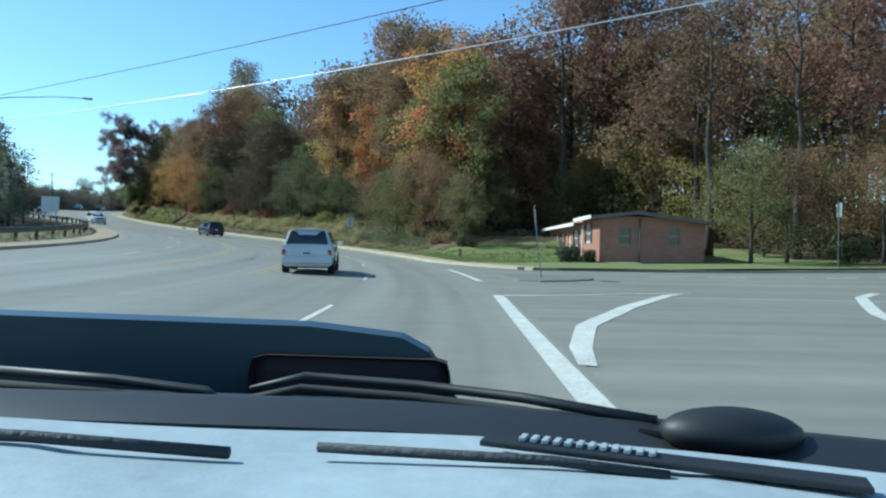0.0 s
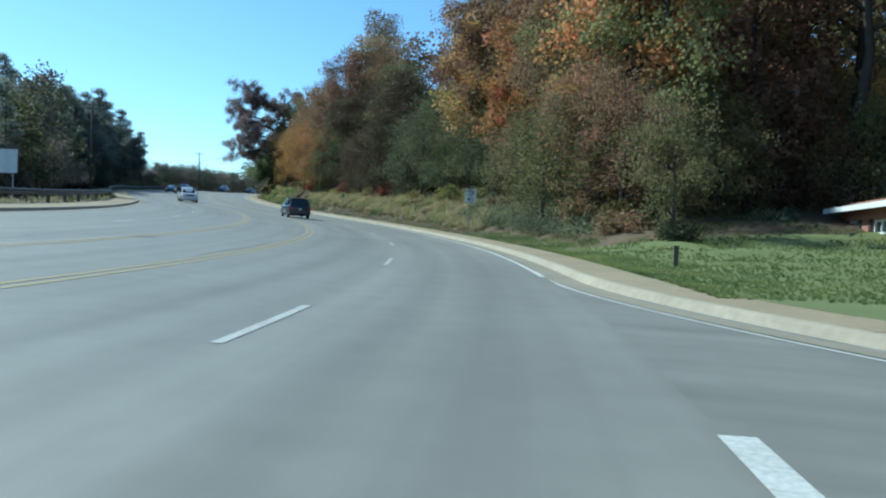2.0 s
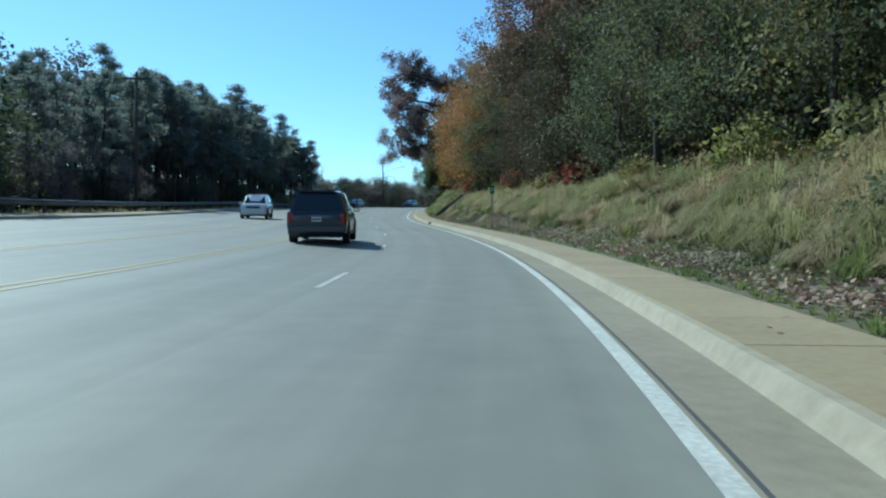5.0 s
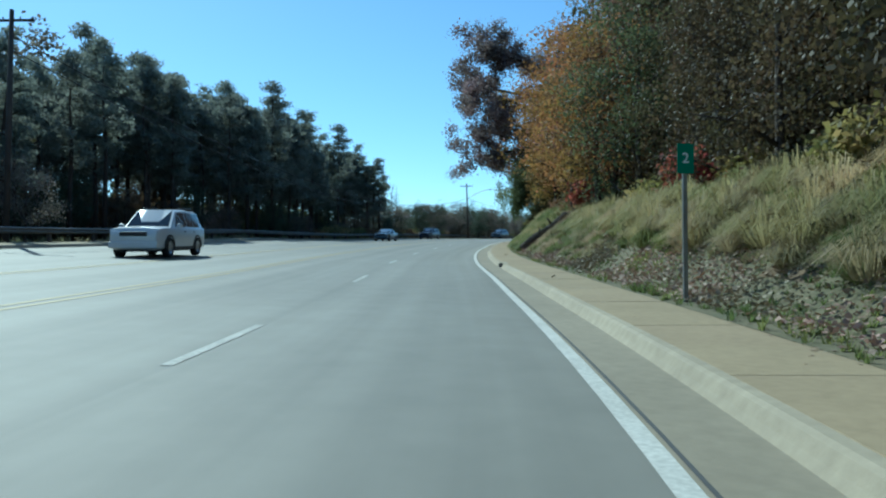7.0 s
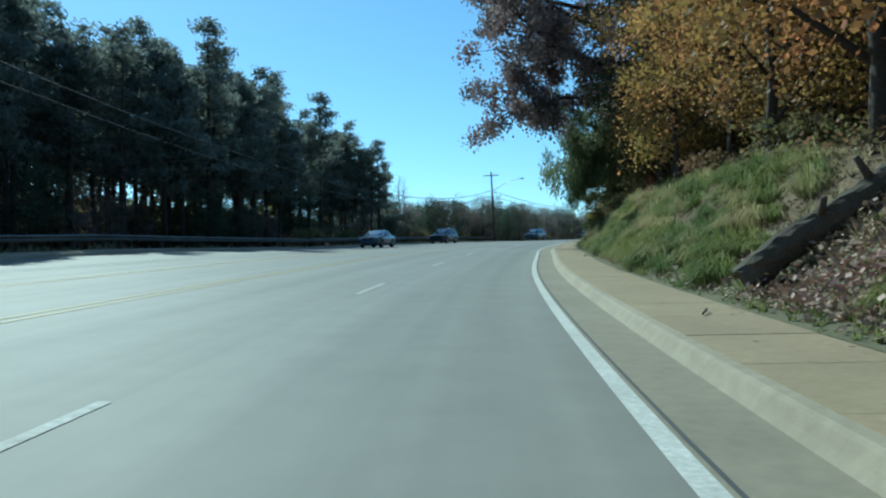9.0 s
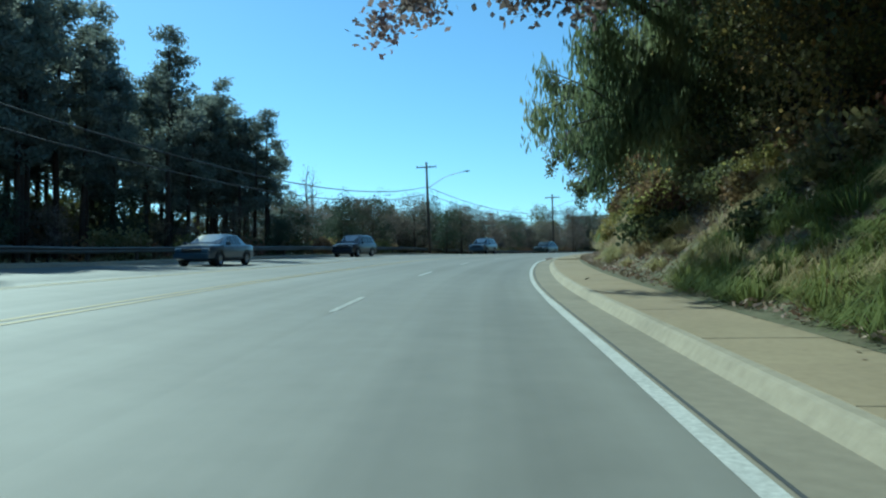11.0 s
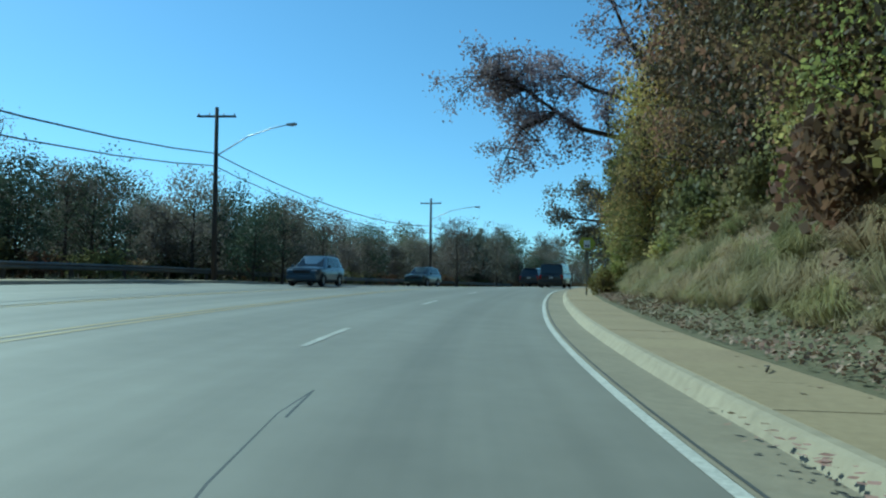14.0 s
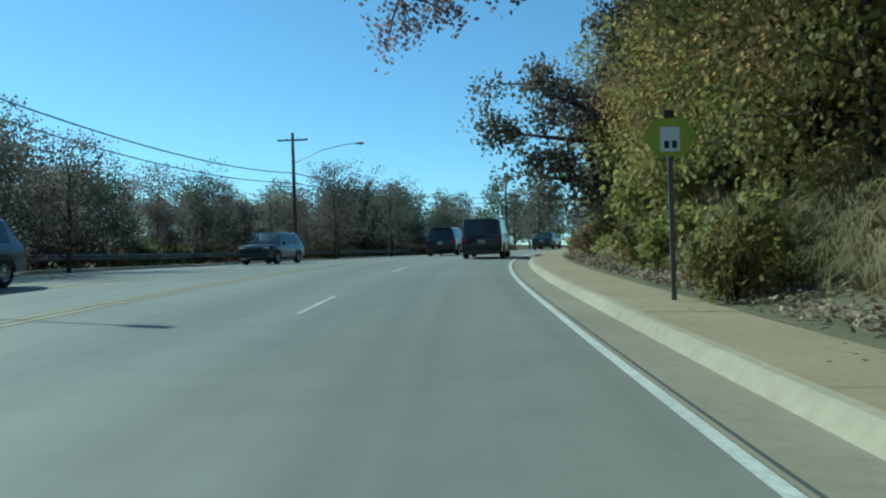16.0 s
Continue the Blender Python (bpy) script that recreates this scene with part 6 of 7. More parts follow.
def lime_sign():
    root = new("warning_sign")
    p = Vector((-89.6, 206.5, float(grade(-89.6, 206.5)) + 0.2))
    root.matrix_basis = Matrix.Translation(p) @ Matrix.Rotation(heading(231) - 0.05, 4, "Z")
    tagged(root, "yellow-green warning sign half hidden by leaves", "road sign")
    zc = 12.08 - p.z
    u_post(root, zc + 0.4, "rail")
    pl = part("plate", plate_bm([(-0.40, zc), (-0.22, zc + 0.27), (0.22, zc + 0.27), (0.40, zc), (0.2, zc - 0.29), (-0.2, zc - 0.29)], 0.004), M["sign_lime"], root)
    part("panel", plate_bm(rounded(0.28, 0.36, 0.02, zc - 0.22), -0.004), M["sign_white"], pl, "pale speed panel")
    for dx in (-0.05, 0.06):
        part("bar", box(0.07, 0.004, 0.11, (dx, -0.008, zc - 0.12)), M["sign_black"], pl)
    part("bracket", box(0.16, 0.05, 0.2, (0, 0.03, zc + 0.3), 0.02), M["iron"], root)


def island_sign():
    root = new("stop_sign")
    root.matrix_basis = Matrix.Translation((3.5, 27.2, 0.14)) @ Matrix.Rotation(radians(-7), 4, "Y") @ Matrix.Rotation(radians(84), 4, "Z")
    tagged(root, "octagonal sign seen from its bare metal back, on a leaning post", "road sign")
    u_post(root, 2.6)
    oct_ = [(0.41 * math.cos(radians(22.5 + 45 * k)), 2.3 + 0.41 * math.sin(radians(22.5 + 45 * k))) for k in range(8)]
    pl = part("plate", plate_bm(oct_, 0.004), M["tail_red"], root)
    part("back_sheet", plate_bm([(x, z) for x, z in oct_], 0.003), M["sign_back"], pl).location = (0, 0.008, 0)
    for z in (2.05, 2.55):
        part("bolt", box(0.03, 0.03, 0.03, (0, 0.06, z), 0.006), M["galv"], root)


def left_sign():
    root = new("guide_sign")
    x, y = -35.0, 64.5
    g0 = float(grade(x, y)) - 0.2
    root.matrix_basis = Matrix.Translation((x, y, g0)) @ Matrix.Rotation(radians(12), 4, "Z")
    tagged(root, "pale rectangular sign on two posts behind the guardrail", "road sign")
    for s in (-0.45, 0.45):
        part("post", box(0.07, 0.07, 4.2 - g0, (s, 0.06, (3.9 - g0) / 2), 0.008), M["galv"], root)
    part("plate", plate_bm(rounded(1.45, 1.35, 0.05, 4.45 - 0.67 - g0), 0.006), M["sign_back"], root)


def street_post():
    root = new("sign_post")
    root.matrix_basis = Matrix.Translation((20.6, 39.3, 0.28)) @ Matrix.Rotation(radians(86), 4, "Z")
    tagged(root, "steel post with a small sign seen edge-on, before the trees", "road sign")
    u_post(root, 3.6)
    part("plate", plate_bm(rounded(0.6, 0.75, 0.04, 2.85), 0.005), M["sign_back"], root)


street_post()
speed_sign(), green_sign(), lime_sign(), island_sign(), left_sign()


# ---- poles and cables ----
def utility_pole(x, y, z_top, lean, arm_az, lamp_to=None, lamp_z=None, label="leaning wooden utility pole with a cross-arm and a street lamp"):
    root = new("utility_pole")
    z0 = float(grade(x, y)) - 0.7
    root.location = (x, y, z0)
    tagged(root, label, "utility pole")
    h = z_top - z0
    top = Vector((lean[0], lean[1], h))
    tube("pole", [(-lean[0] * 0.1, -lean[1] * 0.1, -0.5), top * 0.5, top], [0.17, 0.145, 0.11], M["pole_wood"], root, 9)
    d = Vector((math.cos(arm_az), math.sin(arm_az), 0))
    c = top - Vector((0, 0, 0.55))
    arm = part("cross_arm", box(2.4, 0.1, 0.12, c, 0.012, Matrix.Rotation(arm_az, 4, "Z")), M["pole_wood"], root)
    for s in (-1.1, -0.45, 0.45, 1.1):
        p = c + d * s
        tube("insulator", [p + Vector((0, 0, 0.05)), p + Vector((0, 0, 0.14)), p + Vector((0, 0, 0.2))], [0.03, 0.05, 0.02], M["lamp_grey"], arm, 6)
    if lamp_to:
        e = Vector(lamp_to) - Vector((x, y, z0))
        s = Vector((lean[0] * 0.8, lean[1] * 0.8, e.z - 1.4))
        la = tube("lamp_arm", [s, s.lerp(e, 0.45) + Vector((0, 0, 0.35)), s.lerp(e, 0.8) + Vector((0, 0, 0.2)), e], [0.04, 0.035, 0.03, 0.03], M["galv"], root, 6, "slim galvanised lamp arm")
        dd = Vector((e.x - s.x, e.y - s.y, 0)).normalized()
        rot = Matrix.Rotation(math.atan2(dd.y, dd.x), 4, "Z")
        part("lamp_head", box(0.62, 0.24, 0.13, e + dd * 0.25, 0.05, rot), M["lamp_grey"], la, "grey cobra-head lamp")
        part("lens", box(0.32, 0.17, 0.05, e + dd * 0.32 + Vector((0, 0, -0.075)), 0.02, rot), M["head_lens"], la)
    return Vector((x, y, z0)) + c


cA = utility_pole(-111.6, 206.2, 20.6, (-0.55, 0.1), 0.35, (-106.6, 206.0, 19.0))
cB = utility_pole(-117.0, 246.1, 21.3, (-0.2, 0.0), 0.2, (-112.2, 247.0, 20.3))
cC = utility_pole(-67.4, 110.8, 16.6, (0.1, 0.0), 0.65, label="tall wooden utility pole among the pines")
cD = utility_pole(-33.0, 47.5, 11.6, (0.0, 0.1), 0.6, (-25.6, 51.4, 11.2))
cE = utility_pole(-112.0, 300.0, 24.4, (0, 0), 0.0, label="distant wooden utility pole with a cross-arm")


def cable(a, b, sag, r, material, label="black overhead cable between poles"):
    a, b = Vector(a), Vector(b)
    pts = [a.lerp(b, t) - Vector((0, 0, sag * 4 * t * (1 - t))) for t in np.linspace(0, 1, 17)]
    return tagged(tube("overhead_cable", pts, r, material, None, 5), label, "cable", "overhead cables")


for dz, r in ((0.0, 0.035), (-0.75, 0.03)):
    pa, pb, pc, pe = (Vector((c.x, c.y, z + dz)) for c, z in ((cA, 17.8), (cB, 18.2), (cC, 15.3), (cE, 21.4)))
    cable(pc, pa, 4.3, r, M["cable"])
    cable(pa, pb, 1.1, r, M["cable"])
    cable(pb, pe, 1.0, r, M["cable"])
cable((-36.5, 48.5, 8.4), (28.0, 7.5, 9.4), 1.1, 0.022, M["cable_light"], "bright bare overhead cable across the junction")
cable((-37.5, 47.5, 9.0), (30.0, 4.5, 10.6), 0.8, 0.018, M["cable"], "thin dark overhead cable across the junction")


# ---- guardrail ----
def guardrail():
    root = new("guardrail")
    tagged(root, "weathered steel guardrail on posts along the far pavement", "guardrail", kind="")
    us = list(np.arange(38, 300, 2.0))
    prof = [(0.0, 0.44), (0.05, 0.50), (0.05, 0.55), (0.0, 0.60), (0.05, 0.66), (0.05, 0.71), (0.0, 0.76)]
    vs, fs = [], []
    for u in us:
        for a, z in prof:
            vs.append(on_bank(u, -21.3 + a, z))
    n = len(prof)
    for i in range(len(us) - 1):
        for j in range(n - 1):
            k = i * n + j
            fs.append((k, k + 1, k + n + 1, k + n))
    mesh_ob("rail", vs, fs, M["rail"], root)
    post = None
    for u in np.arange(38.5, 299, 4.0):
        p = on_bank(float(u), -21.42, 0)
        m = Matrix.Translation(p) @ Matrix.Rotation(heading(float(u)), 4, "Z")
        if post is None:
            post = part("post", box(0.15, 0.16, 1.1, (0, 0, 0.22), 0.01), M["post_wood"], root)
            post.matrix_basis = m
        else:
            o = new("post", post.data)
            o.parent = root
            o.matrix_basis = m


guardrail()


# ---- log, drain inlets ----
def log_on_bank():
    root = new("fallen_log")
    tagged(root, "thick weathered log lying up the grassy bank", "log")
    a, b = on_bank(141.0, 2.45, 0.22), on_bank(140.4, 4.75, 0.16)
    rng = np.random.default_rng(4)
    ts = [0, 0.015] + list(np.linspace(0.05, 0.97, 22)) + [1.0]
    vs, fs = tube_geo([a.lerp(b, t) + Vector((0, 0, 0.05 * math.sin(t * 7))) for t in ts], [0.15] + [0.225 - 0.05 * t for t in ts[1:-1]] + [0.1], 14)
    vs = [v + Vector(rng.normal(size=3)) * 0.014 for v in vs]
    mesh_ob("stem", vs, fs, M["dead_wood"], root)
    for t, s in ((0.4, 1), (0.68, -1)):
        p = a.lerp(b, t)
        tube("stub", [p, p + Vector((0.15 * s, -0.3, 0.35))], [0.07, 0.04], M["dead_wood"], root, 6)


log_on_bank()


def kerb_prism(name, u0, u1, prof, material, parent):
    """A prism along the kerb; prof: offsets and heights."""
    us = np.linspace(u0, u1, 4)
    vs = [at_road(u, w + flare(u), z) for u in us for w, z in prof]
    n = len(prof)
    fs = [(i * n + j, i * n + (j + 1) % n, (i + 1) * n + (j + 1) % n, (i + 1) * n + j) for i in range(3) for j in range(n)]
    fs += [tuple(range(n))[::-1], tuple(range(3 * n, 4 * n))]
    return mesh_ob(name, vs, fs, material, parent)


def drain(u, half, label):
    root = new("kerb_inlet")
    tagged(root, label, "drain")
    kerb_prism("hood", u - half - 0.2, u + half + 0.2, [(0.815, 0.105), (0.805, 0.146), (1.01, 0.15), (1.01, 0.12)], M["concrete"], root)
    # solid prism on the kerb face; its colour is the slot's inner shade
    kerb_prism("mouth", u - half, u + half, [(0.705, -0.02), (0.715, 0.05), (0.765, 0.118), (0.82, 0.128), (0.82, -0.02)], M["drain_dark"], root)


drain(129.8, 0.75, "dark kerb drain inlet slot under a concrete hood")
drain(198.2, 1.45, "long kerb drain inlet choked with dead leaves")


def inlet_slab():
    """Raised concrete apron behind the long inlet, with an iron cover let into it."""
    root = new("inlet_apron")
    tagged(root, "stained concrete apron with an iron cover behind the drain inlet", "concrete slab")
    us, prof = np.linspace(196.9, 199.9, 5), [(0.99, 0.05), (1.0, 0.162), (3.1, 0.20), (3.12, 0.05)]
    vs = [at_road(u, w, z) for u in us for w, z in prof]
    fs = [(4 * i + j, 4 * i + j + 1, 4 * i + j + 5, 4 * i + j + 4) for i in range(4) for j in range(3)] + [(0, 1, 2, 3), (19, 18, 17, 16)]
    mesh_ob("slab", vs, fs, M["slab"], root)
    x_ax = (at_road(199, 2.4) - at_road(198, 2.4)).normalized()
    rot = Matrix((Vector((x_ax.y, -x_ax.x, 0)).normalized(), x_ax, Vector((0, 0, 1)))).transposed().to_4x4()
    rot.col[2][:3] = rot.col[0].to_3d().cross(rot.col[1].to_3d())
    c = at_road(198.4, 2.35, 0.19)
    for nm, r, z, m in (("cover_ring", 0.40, 0.0, M["iron"]), ("cover", 0.34, 0.006, M["trim_brown"])):
        vs = [(r * math.cos(2 * math.pi * k / 28), r * math.sin(2 * math.pi * k / 28), zz) for zz in (z - 0.03, z + 0.006) for k in range(28)]
        fs = [(k, (k + 1) % 28, 28 + (k + 1) % 28, 28 + k) for k in range(28)] + [tuple(range(28, 56))]
        ob = mesh_ob(nm, vs, fs, m, root)
        ob.matrix_basis = Matrix.Translation(c) @ rot


inlet_slab()
for k, (u, w) in enumerate(((139.5, 1.5), (120.3, 1.3), (160.2, 1.9), (176.0, 1.2), (204.0, 1.7))):
    st = tube("fallen_twig", [on_bank(u, w, 0.02), on_bank(u + 0.25, w + 0.12, 0.05), on_bank(u + 0.5, w + 0.16, 0.02)], [0.014, 0.011, 0.005], M["bark"], None, 5)
    tagged(st, "broken twig on the pavement", "twig", "fallen twigs")

# ---- vehicles ----
def shell(stations):
    """A car body lofted through cross-sections: y, half width, underside, belt line, top, half width of the top."""
    vs, fs = [], []
    for y, hw, zb, belt, top, ht in stations:
        mid = zb + (belt - zb) * 0.5
        half = [(hw * 0.82, zb), (hw * 0.97, zb + 0.08), (hw, mid), (hw * 0.985, belt - 0.05), (hw * 0.95, belt), (ht, top - min(0.06, (top - belt) * 0.5)), (ht * 0.86, top - 0.01), (ht * 0.4, top + 0.012)]
        ring = [(x, y, z) for x, z in half] + [(-x, y, z) for x, z in half[::-1]]
        vs += ring
    n = 16
    for i in range(len(stations) - 1):
        for k in range(n):
            k2 = (k + 1) % n
            fs.append((i * n + k, i * n + k2, (i + 1) * n + k2, (i + 1) * n + k))
    fs.append(tuple(range(n))[::-1])
    fs.append(tuple((len(stations) - 1) * n + k for k in range(n)))
    return vs, fs


def wheel_geo(r, w):
    prof = [(r * 0.62, -w / 2), (r * 0.93, -w / 2), (r, -w / 2 + 0.03), (r, w / 2 - 0.03), (r * 0.93, w / 2), (r * 0.62, w / 2)]
    return prof


def lathe(prof, n=20):
    vs, fs = [], []
    for k in range(n):
        a = 2 * math.pi * k / n
        for r, x in prof:
            vs.append((x, r * math.cos(a), r * math.sin(a)))
    m = len(prof)
    for k in range(n):
        for j in range(m - 1):
            k2 = (k + 1) % n
            fs.append((k * m + j, k2 * m + j, k2 * m + j + 1, k * m + j + 1))
    return vs, fs


def panel(name, quad, material, parent, out=0.012, label=""):
    """A pane laid on the body: four corners pushed out along their normal, with a rim."""
    q = [Vector(p) for p in quad]
    nrm = (q[1] - q[0]).cross(q[3] - q[0]).normalized()
    c = sum(q, Vector()) / 4
    if nrm.dot(c - Vector((0, c.y * 0.6, c.z - 0.3 if abs(nrm.z) < 0.9 else 0))) < 0:
        nrm = -nrm
    top = [p + nrm * out for p in q]
    low = [p - nrm * 0.02 for p in q]
    ob = mesh_ob(name, top + low, [(0, 1, 2, 3), (7, 6, 5, 4)] + [(i, 4 + i, 4 + (i + 1) % 4, (i + 1) % 4) for i in range(4)], material, parent)
    if label:
        tagged(ob, label)
    return ob


def vehicle(name, label, paint_key, Ln, W, H, belt, hood, y_rb, y_rt, y_ft, y_fb, tail, r=0.34, rack=False, box_top=0.0, lit=False):
    """A road vehicle, x to its right, y ahead. y_rb, y_rt: foot and head of the rear window; y_ft, y_fb: head and foot of the windscreen."""
    root = new(name)
    tagged(root, label, "car")
    hw, ht = W / 2, W / 2 * (0.74 + box_top)
    a, b = -Ln / 2, Ln / 2
    st = [(a, hw * 0.86, 0.42, tail - 0.14, tail - 0.10, hw * 0.80), (a + 0.07, hw * 0.95, 0.32, tail - 0.03, tail, hw * 0.88)]
    if y_rb > a + 0.2:
        st.append(((a + y_rb) / 2, hw * 0.99, 0.28, tail, tail + 0.03, hw * 0.86))
    st += [(y_rb, hw * 0.99, 0.27, belt, belt + 0.05, hw * 0.88), (y_rt, hw, 0.27, belt, H - 0.05, ht), ((y_rt + y_ft) / 2, hw, 0.27, belt, H, ht * 1.01),
           (y_ft, hw, 0.27, belt, H - 0.04, ht), (y_fb, hw, 0.27, belt - 0.01, belt + 0.05, hw * 0.87), ((y_fb + b) / 2, hw * 0.98, 0.27, (belt + hood) / 2, (belt + hood) / 2 + 0.04, hw * 0.84),
           (b - 0.16, hw * 0.93, 0.28, hood - 0.03, hood, hw * 0.78), (b - 0.03, hw * 0.86, 0.34, hood - 0.14, hood - 0.12, hw * 0.70), (b, hw * 0.80, 0.42, hood - 0.25, hood - 0.23, hw * 0.66)]
    vs, fs = shell(st)
    body = mesh_ob("body", vs, fs, M[paint_key], root, smooth=True)
    md = body.modifiers.new("edges", "EDGE_SPLIT")
    md.split_angle = radians(34)
    # glazing
    zt = H - 0.10
    def side(y, f, s):
        i = max(k for k in range(len(st)) if st[k][0] <= y + 1e-6)
        j = min(i + 1, len(st) - 1)
        t = 0 if i == j else (y - st[i][0]) / (st[j][0] - st[i][0])
        h_w, bl, tp, h_t = (st[i][k] * (1 - t) + st[j][k] * t for k in (1, 3, 4, 5))
        return (s * ((h_w * 0.95) * (1 - f) + h_t * f), y, bl * (1 - f) + (tp - 0.06) * f)
    cols = [y_rt + 0.06, y_rt + (y_ft - y_rt) * 0.34, y_rt + (y_ft - y_rt) * 0.67, y_ft - 0.02]
    for s in (-1, 1):
        for k in range(3):
            y0, y1 = cols[k] + 0.04, cols[k + 1] - 0.04
            panel("side_window", [side(y0, 0.08, s), side(y1, 0.08, s), side(y1, 0.92, s), side(y0, 0.92, s)], M["glass"], root)
        fy = y_ft + (y_fb - y_ft) * 0.62
        panel("quarter_window", [side(y_ft + 0.04, 0.08, s), side(fy, 0.10, s), side(y_ft + (fy - y_ft) * 0.35, 0.80, s), side(y_ft + 0.04, 0.90, s)], M["glass"], root)
        mir = part("mirror", box(0.2, 0.12, 0.16, (s * (hw + 0.11), y_fb - 0.28, belt + 0.07), 0.035), M[paint_key], root)
        part("mirror_glass", box(0.15, 0.01, 0.11, (s * (hw + 0.11), y_fb - 0.345, belt + 0.07)), M["chrome"], mir)
        dw = (y_ft - y_rt) * 0.5
        for yy in (cols[1], cols[2] + 0.25):
            part("door_handle", box(0.03, 0.17, 0.035, (s * (hw * 0.985 + 0.008), yy + 0.1, belt - 0.14), 0.01), M["plastic"], root)
        part("sill_trim", box(0.03, Ln * 0.44, 0.1, (s * hw * 0.985, 0.02, 0.34), 0.01), M["plastic"], root)
    ri = ht * 0.88
    panel("rear_window", [(-hw * 0.80, y_rb - 0.005, belt + 0.06), (hw * 0.80, y_rb - 0.005, belt + 0.06), (ri, y_rt - 0.02, zt + 0.0), (-ri, y_rt - 0.02, zt + 0.0)], M["glass"], root, 0.014)
    panel("windscreen", [(-hw * 0.80, y_fb - 0.01, belt + 0.06), (hw * 0.80, y_fb - 0.01, belt + 0.06), (ri, y_ft + 0.03, zt + 0.01), (-ri, y_ft + 0.03, zt + 0.01)], M["glass"], root, 0.014)
    # lamps, bumpers, plate
    for s in (-1, 1):
        part("tail_lamp", box(0.16, 0.1, 0.34 if H > 1.6 else 0.2, (s * hw * 0.84, a + 0.05, tail - 0.2), 0.03), M["tail_red"], root)
        part("headlamp", box(0.36, 0.14, 0.15, (s * hw * 0.68, b - 0.10, hood - 0.17), 0.04), M["head_lens"], root)
    bump = part("rear_bumper", box(W * 0.94, 0.16, 0.24, (0, a + 0.03, 0.50), 0.05), M["plastic"] if "black" in paint_key else M[paint_key], root)
    part("number_plate", box(0.31, 0.015, 0.155, (0, a - 0.012, tail - 0.22), 0.004), M["plate"], root)
    for dx in (-0.09, 0.0, 0.09):
        part("plate_bar", box(0.06, 0.006, 0.07, (dx, a - 0.022, tail - 0.22)), M["sign_black"], bump)
    part("front_bumper", box(W * 0.9, 0.16, 0.24, (0, b - 0.02, 0.46), 0.05), M[paint_key], root)
    part("grille", box(W * 0.5, 0.06, 0.16, (0, b - 0.005, hood - 0.2), 0.02), M["plastic"], root)
    if rack:
        for s in (-1, 1):
            tube("roof_rail", [(s * ht * 0.92, y_rt + 0.15, H - 0.02), (s * ht * 0.92, y_rt + 0.25, H + 0.05), (s * ht * 0.92, y_ft - 0.4, H + 0.05), (s * ht * 0.92, y_ft - 0.3, H - 0.01)], 0.022, M["plastic"], root, 6)
    part("spoiler", box(W * 0.6, 0.2, 0.03, (0, y_rt - 0.02, H - 0.035), 0.012), M[paint_key], root)
    # wheels
    tv, tf = lathe(wheel_geo(r, 0.23))
    rv, rf = lathe([(0.03, 0.09), (r * 0.2, 0.095), (r * 0.5, 0.06), (r * 0.63, 0.10), (r * 0.63, -0.1)], 20)
    tm = rm = None
    for s in (-1, 1):
        for y in (a + Ln * 0.2, b - Ln * 0.19):
            if tm is None:
                t_ob = mesh_ob("wheel", tv, tf, M["tyre"], root, smooth=False)
                tm = t_ob.data
                r_ob = mesh_ob("rim", rv, rf, M["rim"], t_ob)
                rm = r_ob.data
            else:
                t_ob = new("wheel", tm)
                t_ob.parent = root
                r_ob = new("rim", rm)
                r_ob.parent = t_ob
            t_ob.matrix_basis = Matrix.Translation((s * (hw - 0.10), y, r)) @ Matrix.Rotation(0 if s > 0 else math.pi, 4, "Z")
            av, af = [], []
            for k in range(15):
                g = math.pi * k / 14
                for rr in (r + 0.03, r + 0.09):
                    for dx in (hw - 0.03, hw + 0.015):
                        av.append((s * dx, y + rr * math.cos(g), r + rr * math.sin(g)))
            for k in range(14):
                o = 4 * k
                af += [(o, o + 1, o + 5, o + 4), (o + 1, o + 3, o + 7, o + 5), (o + 3, o + 2, o + 6, o + 7)]
            mesh_ob("wheel_arch", av, af, M["plastic"], root)
    part("underside", box(W * 0.8, Ln * 0.9, 0.1, (0, 0, 0.27), 0.03), M["plastic"], root)
    return root


def park(ob, u, w, back=False):
    p, f = at_road(u, w, 0.0), (at_road(u + 1.5, w) - at_road(u - 1.5, w)).normalized()
    if back:
        f = -f
    x = f.cross(Vector((0, 0, 1))).normalized()
    z = x.cross(f)
    ob.matrix_basis = Matrix.Translation(p) @ Matrix((x, f, z)).transposed().to_4x4()


van = vehicle("van", "black boxy van with dark windows on the road", "paint_black", 4.9, 1.98, 1.95, 1.08, 1.05, -2.38, -2.22, 1.0, 1.75, 1.05, 0.35, box_top=0.12)
park(van, 257.0, -1.6)
suv = vehicle("suv", "dark navy sport utility vehicle with roof rails", "paint_navy", 4.85, 1.95, 1.78, 1.06, 1.02, -2.32, -1.95, 0.35, 1.15, 1.04, 0.37, rack=True)
park(suv, 99.5, -5.8)
hatch = vehicle("hatchback", "pale silver hatchback with a roof spoiler", "paint_pale", 4.35, 1.78, 1.58, 0.98, 0.92, -2.1, -1.72, 0.25, 1.15, 0.95, 0.31)
park(hatch, 27.5, -5.7)
w_suv = vehicle("suv", "white sport utility vehicle coming the other way", "paint_white", 4.8, 1.94, 1.80, 1.08, 1.05, -2.3, -1.95, 0.35, 1.15, 1.05, 0.37, rack=True)
park(w_suv, 130.5, -12.3, True)
sedan = vehicle("sedan", "dark blue saloon coming the other way", "paint_blue", 4.7, 1.82, 1.46, 0.94, 0.90, -1.55, -0.95, 0.25, 1.15, 0.96, 0.32)
park(sedan, 190.0, -14.6, True)
